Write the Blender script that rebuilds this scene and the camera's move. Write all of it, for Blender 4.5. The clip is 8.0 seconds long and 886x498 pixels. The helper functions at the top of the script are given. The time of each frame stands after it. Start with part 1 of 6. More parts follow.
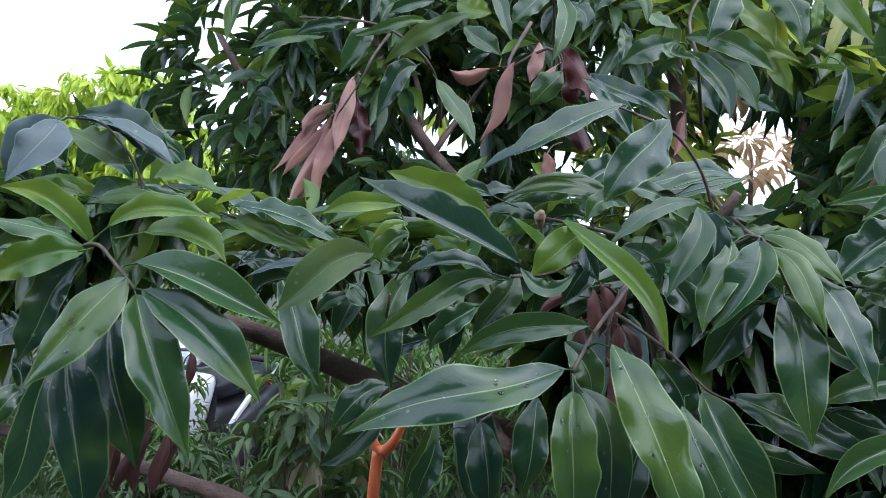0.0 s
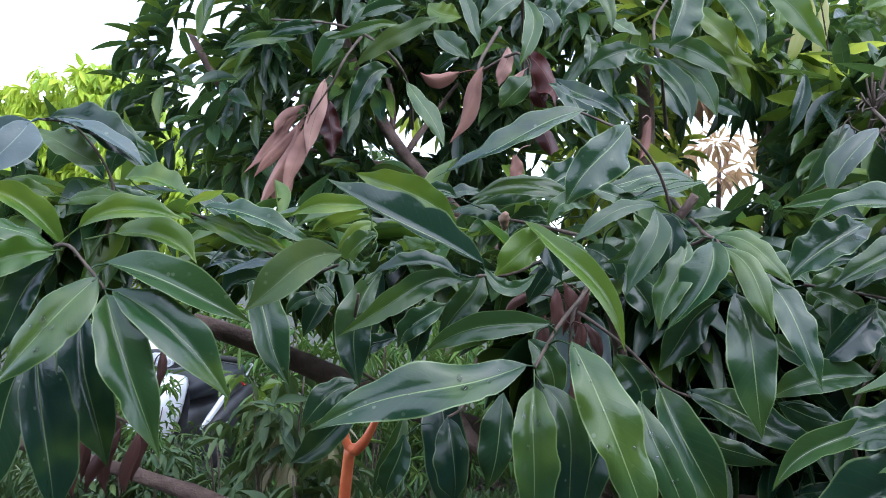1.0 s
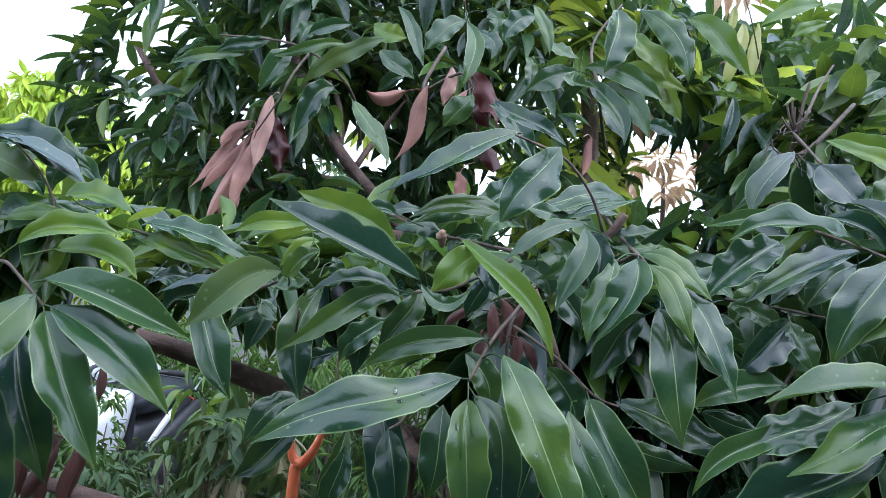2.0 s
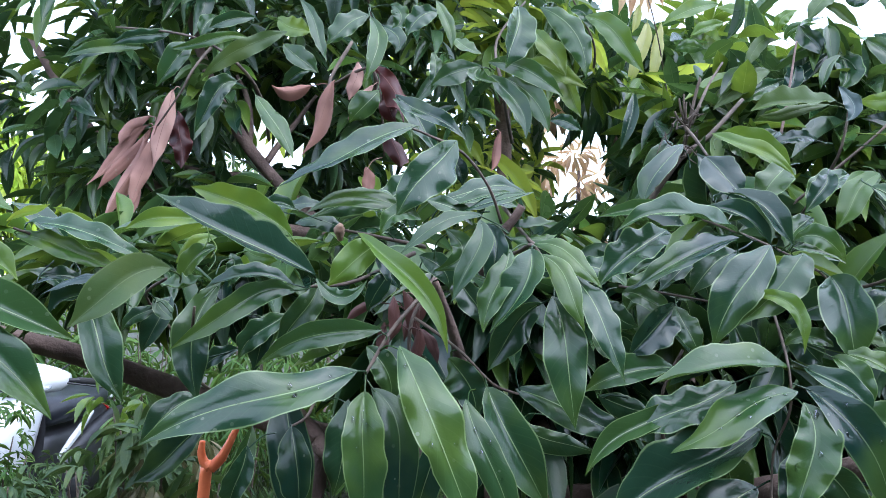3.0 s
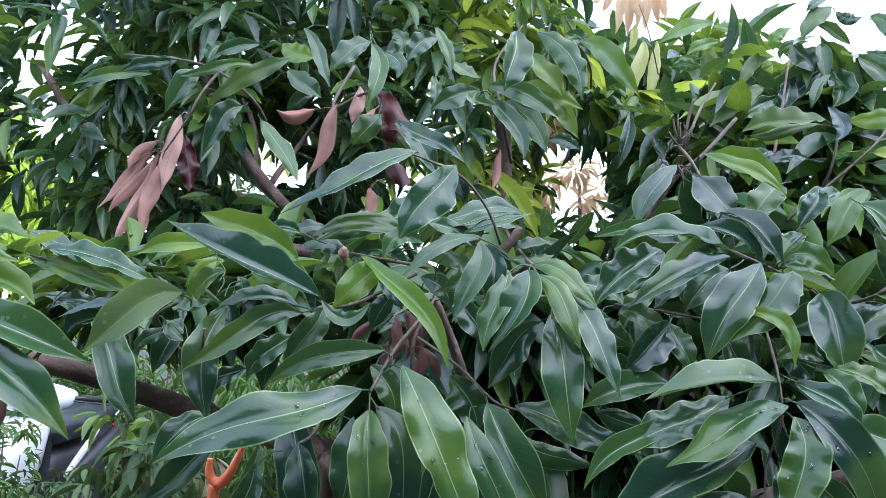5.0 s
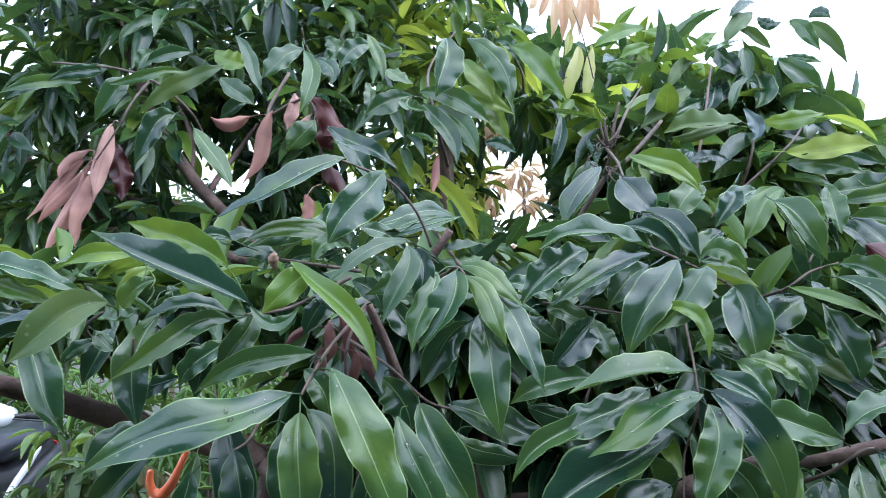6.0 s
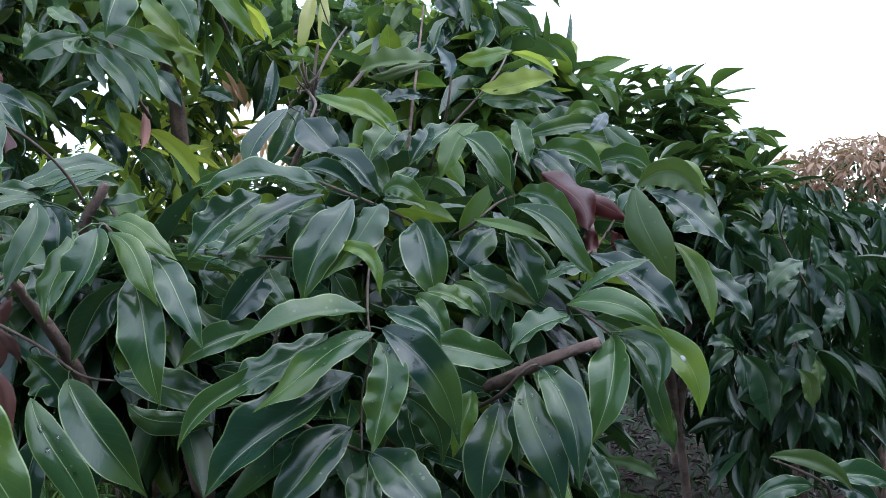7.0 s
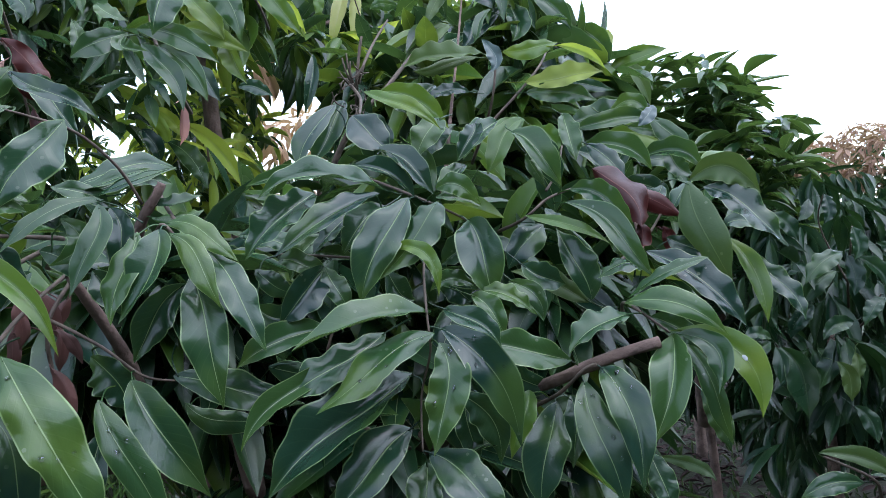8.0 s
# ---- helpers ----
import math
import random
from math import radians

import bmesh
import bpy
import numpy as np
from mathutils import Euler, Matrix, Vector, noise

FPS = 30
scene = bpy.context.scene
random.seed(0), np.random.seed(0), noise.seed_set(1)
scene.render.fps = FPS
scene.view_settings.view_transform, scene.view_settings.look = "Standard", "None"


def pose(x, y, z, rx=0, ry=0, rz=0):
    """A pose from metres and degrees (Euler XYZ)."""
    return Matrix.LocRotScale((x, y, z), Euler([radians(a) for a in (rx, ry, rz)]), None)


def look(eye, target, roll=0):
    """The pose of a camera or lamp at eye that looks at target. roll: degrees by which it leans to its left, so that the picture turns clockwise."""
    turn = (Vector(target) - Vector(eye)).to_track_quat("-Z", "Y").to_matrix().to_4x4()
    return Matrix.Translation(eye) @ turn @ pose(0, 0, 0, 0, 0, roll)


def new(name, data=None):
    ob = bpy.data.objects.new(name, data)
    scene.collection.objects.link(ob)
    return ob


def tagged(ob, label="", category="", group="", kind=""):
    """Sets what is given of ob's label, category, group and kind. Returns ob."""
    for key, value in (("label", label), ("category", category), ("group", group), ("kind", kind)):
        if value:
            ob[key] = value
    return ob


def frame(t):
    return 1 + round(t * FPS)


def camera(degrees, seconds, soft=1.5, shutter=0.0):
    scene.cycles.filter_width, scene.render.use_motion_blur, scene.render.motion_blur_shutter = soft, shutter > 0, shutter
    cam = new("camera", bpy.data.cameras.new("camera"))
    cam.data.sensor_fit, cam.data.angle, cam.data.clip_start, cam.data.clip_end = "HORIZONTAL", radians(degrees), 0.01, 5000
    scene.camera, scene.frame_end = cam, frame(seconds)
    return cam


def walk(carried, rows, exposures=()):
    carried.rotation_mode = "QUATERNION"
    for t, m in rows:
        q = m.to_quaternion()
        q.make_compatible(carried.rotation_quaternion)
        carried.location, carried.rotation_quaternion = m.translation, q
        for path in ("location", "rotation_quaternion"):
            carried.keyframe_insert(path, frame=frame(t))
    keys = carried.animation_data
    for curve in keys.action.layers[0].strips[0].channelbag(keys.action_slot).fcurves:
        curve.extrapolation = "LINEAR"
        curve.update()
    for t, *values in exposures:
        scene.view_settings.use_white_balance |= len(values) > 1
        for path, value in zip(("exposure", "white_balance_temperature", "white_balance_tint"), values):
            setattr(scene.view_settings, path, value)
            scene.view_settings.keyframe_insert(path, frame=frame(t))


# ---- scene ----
import collections

cam = camera(62.7, 8.0, soft=0.75, shutter=0.1)
PATH = [
    (0, (0.029, 0.042, 1.498), (0.001, 2.04, 1.594), 3.8),
    (0.5, (0.017, 0.017, 1.499), (-0.126, 2.008, 1.621), 3.4),
    (1, (0.037, 0.025, 1.498), (0.075, 2.022, 1.599), 3.7),
    (1.2, (0.045, 0.021, 1.502), (0.124, 2.015, 1.63), 3.4),
    (2.3, (0.055, 0.001, 1.502), (0.277, 1.984, 1.645), 3.2),
    (2.5, (0.064, 0.005, 1.5), (0.345, 1.98, 1.636), 2.6),
    (3, (0.077, -0.004, 1.499), (0.433, 1.959, 1.643), 2.1),
    (3.5, (0.087, -0.007, 1.496), (0.492, 1.947, 1.628), 1.2),
    (4, (0.082, -0.012, 1.498), (0.477, 1.944, 1.638), 1.5),
    (4.2, (0.072, -0.011, 1.498), (0.45, 1.948, 1.645), 2.1),
    (5.3, (0.076, -0.032, 1.506), (0.415, 1.93, 1.693), 1.4),
    (5.5, (0.072, -0.032, 1.502), (0.43, 1.927, 1.687), 1.4),
    (6, (0.095, -0.048, 1.503), (0.566, 1.887, 1.696), -0.1),
    (6.5, (0.165, -0.057, 1.498), (0.92, 1.79, 1.635), -3.5),
    (6.6, (0.18, -0.057, 1.492), (0.989, 1.768, 1.604), -3.3),
    (6.7, (0.194, -0.046, 1.487), (1.077, 1.745, 1.586), -2.9),
    (7, (0.225, -0.057, 1.487), (1.197, 1.69, 1.538), -5.6),
    (7.5, (0.212, -0.044, 1.495), (1.134, 1.73, 1.527), -6.1),
    (8, (0.196, -0.034, 1.501), (1.123, 1.738, 1.524), -5.8),
]
walk(cam, [(t, look(eye, target, roll)) for t, eye, target, roll in PATH], [(0, 2.10, 5780, 14), (0.5, 2.26, 5780, 14), (1, 2.26, 5780, 14), (2.5, 2.44, 5640, 12), (3.5, 2.60, 5640, 12), (5.5, 2.61, 5640, 12), (6, 2.68, 5640, 12), (6.5, 2.30, 5720, 11), (7, 2.18, 5720, 11), (8, 2.18, 5720, 11)])

# ---- light ----
world = bpy.data.worlds.new("sky")
scene.world = world
world.use_nodes = True
wn, wl = world.node_tree.nodes, world.node_tree.links
sky = wn.new("ShaderNodeTexSky")
sky.sky_type, sky.sun_disc = "NISHITA", False
sky.sun_elevation, sky.sun_rotation = radians(63), radians(141)
sky.air_density, sky.dust_density, sky.ozone_density = 1.0, 0.8, 1.5
haze = wn.new("ShaderNodeHueSaturation")
haze.inputs["Saturation"].default_value = 0.46
wl.new(sky.outputs["Color"], haze.inputs["Color"])
wl.new(haze.outputs["Color"], wn["Background"].inputs["Color"])
wn["Background"].inputs["Strength"].default_value = 0.15

sun = new("sun", bpy.data.lights.new("sun", "SUN"))
sun.data.energy, sun.data.angle, sun.data.color = 0.6, radians(110), (1.0, 0.96, 0.90)
sun.matrix_world = look((2.0, -2.5, 6.2), (0, 0, 0))

# ---- materials ----


def nodes_of(name):
    m = bpy.data.materials.new(name)
    m.use_nodes = True
    return m, m.node_tree.nodes, m.node_tree.links, m.node_tree.nodes["Principled BSDF"]


def math_node(ns, ls, op, a, b=0.0, clamp=False):
    n = ns.new("ShaderNodeMath")
    n.operation, n.use_clamp = op, clamp
    for k, v in enumerate((a, b)):
        if isinstance(v, (int, float)):
            n.inputs[k].default_value = v
        else:
            ls.new(v, n.inputs[k])
    return n.outputs[0]


def mix_node(ns, ls, f, a, b):
    n = ns.new("ShaderNodeMix")
    n.data_type = "RGBA"
    for s, v in ((n.inputs[0], f), (n.inputs[6], a), (n.inputs[7], b)):
        if isinstance(v, tuple):
            s.default_value = (*v, 1)
        elif isinstance(v, (int, float)):
            s.default_value = v
        else:
            ls.new(v, s)
    return n.outputs[2]


def noise_node(ns, ls, scale, detail=4.0, coord="Object", rough=0.55):
    tc = ns.new("ShaderNodeTexCoord")
    n = ns.new("ShaderNodeTexNoise")
    n.inputs["Scale"].default_value, n.inputs["Detail"].default_value, n.inputs["Roughness"].default_value = scale, detail, rough
    ls.new(tc.outputs[coord], n.inputs["Vector"])
    return n.outputs["Fac"]


def ramp_node(ns, ls, f, lo, hi):
    n = ns.new("ShaderNodeMapRange")
    n.interpolation_type = "SMOOTHSTEP"
    n.inputs["From Min"].default_value, n.inputs["From Max"].default_value = lo, hi
    ls.new(f, n.inputs["Value"])
    return n.outputs["Result"]


def leaf_material(name, deep, fresh, rib, blotch, rough=0.27, glow=0.2, blot=0.75, gloss=0.5):
    """A leaf blade: u runs across it, v along it; pale midrib and margin, faint side veins, blotches."""
    m, ns, ls, p = nodes_of(name)
    uv = ns.new("ShaderNodeUVMap")
    uv.uv_map = "UVMap"
    sep = ns.new("ShaderNodeSeparateXYZ")
    ls.new(uv.outputs["UV"], sep.inputs[0])
    u, v = sep.outputs[0], sep.outputs[1]
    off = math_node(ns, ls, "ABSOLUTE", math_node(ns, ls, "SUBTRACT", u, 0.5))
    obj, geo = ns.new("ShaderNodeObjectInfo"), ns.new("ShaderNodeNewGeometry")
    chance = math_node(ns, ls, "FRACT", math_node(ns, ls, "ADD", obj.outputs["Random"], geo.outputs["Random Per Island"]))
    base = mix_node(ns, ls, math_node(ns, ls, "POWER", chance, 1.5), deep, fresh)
    patch = noise_node(ns, ls, 11.0, 3.0)
    base = mix_node(ns, ls, math_node(ns, ls, "MULTIPLY", ramp_node(ns, ls, patch, 0.48, 0.70), blot), base, blotch)
    tip = math_node(ns, ls, "MULTIPLY", ramp_node(ns, ls, v, 0.80, 1.0), math_node(ns, ls, "MULTIPLY", chance, 0.8))
    base = mix_node(ns, ls, tip, base, blotch)
    wave = math_node(ns, ls, "SINE", math_node(ns, ls, "MULTIPLY", math_node(ns, ls, "SUBTRACT", v, math_node(ns, ls, "MULTIPLY", off, 0.34)), 82.0))
    vein = ramp_node(ns, ls, wave, 0.86, 1.0)
    base = mix_node(ns, ls, math_node(ns, ls, "MULTIPLY", vein, math_node(ns, ls, "MULTIPLY", chance, 0.035)), base, rib)
    width = math_node(ns, ls, "SUBTRACT", 0.019, math_node(ns, ls, "MULTIPLY", v, 0.009))
    mid = math_node(ns, ls, "SUBTRACT", 1.0, ramp_node(ns, ls, math_node(ns, ls, "DIVIDE", off, width), 0.6, 1.1))
    edge = math_node(ns, ls, "MULTIPLY", ramp_node(ns, ls, off, 0.460, 0.486), 0.85)
    base = mix_node(ns, ls, math_node(ns, ls, "MULTIPLY", math_node(ns, ls, "MAXIMUM", mid, edge), math_node(ns, ls, "ADD", math_node(ns, ls, "MULTIPLY", chance, 0.5), 0.4)), base, rib)
    tc = ns.new("ShaderNodeTexCoord")
    speck = ns.new("ShaderNodeTexVoronoi")
    speck.inputs["Scale"].default_value = 95.0
    ls.new(tc.outputs["Object"], speck.inputs["Vector"])
    dots = math_node(ns, ls, "MULTIPLY", math_node(ns, ls, "LESS_THAN", speck.outputs["Distance"], 0.16), ramp_node(ns, ls, noise_node(ns, ls, 19.0, 2.0), 0.52, 0.66))
    base = mix_node(ns, ls, math_node(ns, ls, "MULTIPLY", dots, 0.28), base, (0.32, 0.36, 0.24))
    fine = noise_node(ns, ls, 260.0, 2.0)
    ls.new(base, p.inputs["Base Color"])
    rg = ns.new("ShaderNodeMapRange")
    rg.inputs["To Min"].default_value, rg.inputs["To Max"].default_value = rough - 0.06, rough + 0.08
    ls.new(patch, rg.inputs["Value"])
    ls.new(rg.outputs["Result"], p.inputs["Roughness"])
    p.inputs["Specular IOR Level"].default_value = gloss
    bump = ns.new("ShaderNodeBump")
    bump.inputs["Strength"].default_value, bump.inputs["Distance"].default_value = 0.35, 0.002
    pucker = math_node(ns, ls, "MULTIPLY", noise_node(ns, ls, 46.0, 2.0), 0.75)
    high = math_node(ns, ls, "SUBTRACT", math_node(ns, ls, "ADD", math_node(ns, ls, "MULTIPLY", fine, 0.25), pucker), math_node(ns, ls, "ADD", mid, math_node(ns, ls, "MULTIPLY", vein, 0.04)))
    ls.new(high, bump.inputs["Height"])
    ls.new(bump.outputs["Normal"], p.inputs["Normal"])
    tr = ns.new("ShaderNodeBsdfTranslucent")
    ls.new(mix_node(ns, ls, 0.75, base, blotch), tr.inputs["Color"])
    mix = ns.new("ShaderNodeMixShader")
    mix.inputs[0].default_value = glow
    ls.new(p.outputs[0], mix.inputs[1])
    ls.new(tr.outputs[0], mix.inputs[2])
    ls.new(mix.outputs[0], ns["Material Output"].inputs["Surface"])
    return m


def rough_material(name, a, b, scale=6.0, rough=0.8, bumpy=0.5, depth=0.01, fine=60.0, metal=0.0, gloss=0.4):
    """A surface of two tones, mottled at two scales, with relief."""
    m, ns, ls, p = nodes_of(name)
    big, small = noise_node(ns, ls, scale), noise_node(ns, ls, fine)
    f = math_node(ns, ls, "ADD", math_node(ns, ls, "MULTIPLY", ramp_node(ns, ls, big, 0.35, 0.65), 0.65), math_node(ns, ls, "MULTIPLY", small, 0.35))
    ls.new(mix_node(ns, ls, f, a, b), p.inputs["Base Color"])
    p.inputs["Roughness"].default_value, p.inputs["Metallic"].default_value = rough, metal
    p.inputs["Specular IOR Level"].default_value = gloss
    bump = ns.new("ShaderNodeBump")
    bump.inputs["Strength"].default_value, bump.inputs["Distance"].default_value = bumpy, depth
    ls.new(math_node(ns, ls, "ADD", big, math_node(ns, ls, "MULTIPLY", small, 0.5)), bump.inputs["Height"])
    ls.new(bump.outputs["Normal"], p.inputs["Normal"])
    return m


green = leaf_material("leaf_green", (0.008, 0.029, 0.021), (0.024, 0.066, 0.027), (0.26, 0.37, 0.15), (0.055, 0.105, 0.020), rough=0.20, glow=0.24, gloss=0.52)
mid = leaf_material("leaf_mid", (0.020, 0.058, 0.022), (0.046, 0.102, 0.028), (0.28, 0.39, 0.15), (0.085, 0.145, 0.022), rough=0.20, glow=0.32, gloss=0.52)
lime = leaf_material("leaf_lime", (0.044, 0.110, 0.014), (0.095, 0.175, 0.022), (0.26, 0.36, 0.12), (0.17, 0.24, 0.025), rough=0.3, glow=0.36)
# young leaves against the sky: the backlight is put into their bright colour
backlit = leaf_material("leaf_young_backlit", (0.20, 0.36, 0.030), (0.40, 0.52, 0.055), (0.42, 0.50, 0.14), (0.40, 0.44, 0.06), rough=0.4, glow=0.68)
pale = leaf_material("leaf_pale", (0.46, 0.46, 0.16), (0.56, 0.52, 0.24), (0.55, 0.52, 0.30), (0.34, 0.40, 0.10), glow=0.5)
dry = leaf_material("leaf_dry", (0.25, 0.118, 0.088), (0.50, 0.30, 0.24), (0.18, 0.095, 0.08), (0.15, 0.072, 0.058), blot=0.9, rough=0.6, glow=0.15, gloss=0.3)
withered = leaf_material("leaf_withered", (0.075, 0.030, 0.025), (0.16, 0.070, 0.058), (0.16, 0.08, 0.065), (0.08, 0.04, 0.035), rough=0.5, glow=0.12, gloss=0.35)
# silver-grey curled leaves; on other leaves it paints the sky's sheen
silver_sheen = leaf_material("leaf_silver_sheen", (0.034, 0.060, 0.058), (0.058, 0.092, 0.090), (0.20, 0.26, 0.20), (0.040, 0.075, 0.045), rough=0.34, glow=0.1, gloss=0.5)
under = leaf_material("leaf_underside", (0.040, 0.080, 0.024), (0.072, 0.122, 0.030), (0.17, 0.23, 0.09), (0.085, 0.125, 0.022), rough=0.45, glow=0.3, gloss=0.4)
mottled = leaf_material("leaf_mottled", (0.22, 0.29, 0.040), (0.28, 0.34, 0.050), (0.22, 0.26, 0.08), (0.045, 0.070, 0.012), rough=0.45, glow=0.35, blot=0.9, gloss=0.4)
maroon = leaf_material("leaf_maroon", (0.044, 0.008, 0.007), (0.090, 0.019, 0.015), (0.22, 0.08, 0.06), (0.035, 0.008, 0.008), rough=0.38, glow=0.2, gloss=0.32)
# inner-crown copy of the leaf green; the crown's shade is tuned into its tone
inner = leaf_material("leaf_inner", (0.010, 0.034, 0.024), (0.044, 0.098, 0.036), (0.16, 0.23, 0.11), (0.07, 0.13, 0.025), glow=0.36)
# sunlight on the far trees is put into this bright colour
sun_tinted = leaf_material("leaf_sun_tinted", (0.26, 0.42, 0.018), (0.52, 0.64, 0.045), (0.40, 0.47, 0.08), (0.32, 0.38, 0.04), rough=0.5, glow=0.4)
flush = leaf_material("leaf_flush", (0.44, 0.23, 0.14), (0.62, 0.43, 0.27), (0.62, 0.44, 0.30), (0.54, 0.40, 0.18), rough=0.55, glow=0.42)
russet = leaf_material("leaf_russet", (0.22, 0.110, 0.075), (0.46, 0.30, 0.20), (0.36, 0.24, 0.17), (0.26, 0.19, 0.08), rough=0.5, glow=0.35)
# copy of the leaf green, darker and duller: shade put into its colour
shaded = leaf_material("leaf_shaded", (0.006, 0.025, 0.013), (0.020, 0.056, 0.020), (0.08, 0.12, 0.05), (0.030, 0.070, 0.014), rough=0.28, glow=0.2, gloss=0.42)
hedge_leaf = leaf_material("leaf_hedge", (0.027, 0.066, 0.024), (0.068, 0.120, 0.031), (0.14, 0.19, 0.07), (0.08, 0.115, 0.025), rough=0.5, glow=0.2, gloss=0.35)
weed_leaf = leaf_material("leaf_weed", (0.030, 0.086, 0.020), (0.085, 0.175, 0.036), (0.14, 0.22, 0.06), (0.12, 0.18, 0.03), rough=0.6, glow=0.3, gloss=0.25)
bark = rough_material("bark", (0.068, 0.045, 0.037), (0.215, 0.146, 0.120), 22.0, 0.85, 0.8, 0.006, 140.0)
twig_bark = rough_material("twig_bark", (0.048, 0.036, 0.026), (0.13, 0.095, 0.072), 60.0, 0.7, 0.4, 0.001, 400.0)
cut_wood = rough_material("cut_wood", (0.22, 0.13, 0.085), (0.34, 0.23, 0.16), 120.0, 0.8, 0.4, 0.001, 400.0)
soil = rough_material("soil", (0.022, 0.019, 0.014), (0.032, 0.042, 0.018), 1.6, 0.95, 0.7, 0.03, 40.0)
grass_mat = leaf_material("grass_blade", (0.019, 0.055, 0.018), (0.050, 0.112, 0.029), (0.10, 0.15, 0.05), (0.09, 0.12, 0.035), rough=0.5, glow=0.25)
litter_mat = leaf_material("litter", (0.026, 0.017, 0.017), (0.085, 0.052, 0.048), (0.06, 0.042, 0.04), (0.025, 0.018, 0.017), rough=0.8, gloss=0.2, glow=0.05)
orange_plastic = rough_material("orange_plastic", (0.80, 0.17, 0.06), (0.88, 0.23, 0.09), 25.0, 0.42, 0.15, 0.001, 200.0, gloss=0.5)
white_paint = rough_material("white_paint", (0.52, 0.53, 0.55), (0.60, 0.61, 0.63), 5.0, 0.22, 0.03, 0.001, 80.0, gloss=0.6)
black_plastic = rough_material("black_plastic", (0.012, 0.012, 0.014), (0.028, 0.028, 0.032), 12.0, 0.45, 0.15, 0.001, 300.0)
seat_vinyl = rough_material("seat_vinyl", (0.008, 0.009, 0.013), (0.018, 0.020, 0.027), 10.0, 0.36, 0.2, 0.001, 500.0, gloss=0.3)
rubber = rough_material("rubber", (0.012, 0.012, 0.012), (0.026, 0.025, 0.024), 14.0, 0.8, 0.3, 0.002, 200.0)
steel = rough_material("steel", (0.42, 0.42, 0.43), (0.60, 0.60, 0.60), 20.0, 0.28, 0.05, 0.001, 300.0, metal=1.0)
lens_mat, _n, _l, _p = nodes_of("lamp_lens")
_p.inputs["Base Color"].default_value, _p.inputs["Roughness"].default_value = (0.86, 0.90, 0.94, 1), 0.06
_p.inputs["Transmission Weight"].default_value = 0.75
drop_mat, _n, _l, _p = nodes_of("water")
_p.inputs["Base Color"].default_value, _p.inputs["Roughness"].default_value, _p.inputs["IOR"].default_value = (1, 1, 1, 1), 0.02, 1.33
_p.inputs["Transmission Weight"].default_value = 1.0

splash_mat = rough_material("dried_splash", (0.36, 0.38, 0.38), (0.50, 0.52, 0.52), 200.0, 0.8, 0.3, 0.001, 600.0)

# ---- builders ----
rng = random.Random(7)
nrng = np.random.default_rng(11)


def mesh_of(name, verts, faces, mat, uvs=None, smooth=True):
    me = bpy.data.meshes.new(name)
    me.from_pydata([tuple(v) for v in verts], [], [tuple(f) for f in faces])
    if uvs is not None:
        lay = me.uv_layers.new(name="UVMap")
        idx = np.empty(len(me.loops), dtype=np.int32)
        me.loops.foreach_get("vertex_index", idx)
        lay.data.foreach_set("uv", np.asarray(uvs, dtype=np.float32)[idx].ravel())
    if smooth:
        me.polygons.foreach_set("use_smooth", [True] * len(me.polygons))
    me.materials.append(mat)
    me.update()
    return me


def part(name, data, parent, label="", mat=None, kind=""):
    """Links a mesh, or a bmesh with a material, as one object under its thing."""
    if isinstance(data, bmesh.types.BMesh):
        me = bpy.data.meshes.new(name)
        bmesh.ops.recalc_face_normals(data, faces=data.faces[:])
        data.to_mesh(me)
        data.free()
        me.materials.append(mat)
        data = me
    ob = new(name, data)
    ob.parent = parent
    return tagged(ob, label, kind=kind)


def thing(name, label, category, group="", at=(0, 0, 0), kind=""):
    ob = new(name)
    ob.location = at
    ob.empty_display_size = 0.1
    return tagged(ob, label, category, group, kind)


def tube_data(points, radii, sides=8, lumps=0.0, cap=True):
    """Vertices and faces of a round limb through smooth points."""
    pts = [Vector(p) for p in points]
    fine, rad = [], []
    for i in range(len(pts) - 1):
        a, b = pts[i], pts[i + 1]
        p0, p3 = pts[max(i - 1, 0)], pts[min(i + 2, len(pts) - 1)]
        n = 5
        for k in range(n if i < len(pts) - 2 else n + 1):
            t = k / n
            fine.append(0.5 * ((2 * a) + (b - p0) * t + (2 * p0 - 5 * a + 4 * b - p3) * t * t + (3 * a - p0 - 3 * b + p3) * t ** 3))
            rad.append(radii[i] * (1 - t) + radii[i + 1] * t)
    verts, faces = [], []
    side = Vector((0.3, 0.2, 0.9)).normalized()
    for i, p in enumerate(fine):
        d = (fine[min(i + 1, len(fine) - 1)] - fine[max(i - 1, 0)]).normalized()
        side = (side - d * side.dot(d)).normalized()
        other = d.cross(side)
        for k in range(sides):
            a = 2 * math.pi * k / sides
            r = rad[i] * (1 + lumps * noise.noise(Vector((math.cos(a) * 2, math.sin(a) * 2, i * 0.45)) + p * 3))
            verts.append(p + (side * math.cos(a) + other * math.sin(a)) * r)
    for i in range(len(fine) - 1):
        for k in range(sides):
            q = (k + 1) % sides
            faces.append((i * sides + k, i * sides + q, (i + 1) * sides + q, (i + 1) * sides + k))
    if cap:
        faces.append(tuple(range(sides - 1, -1, -1)))
        faces.append(tuple((len(fine) - 1) * sides + k for k in range(sides)))
    return verts, faces, fine


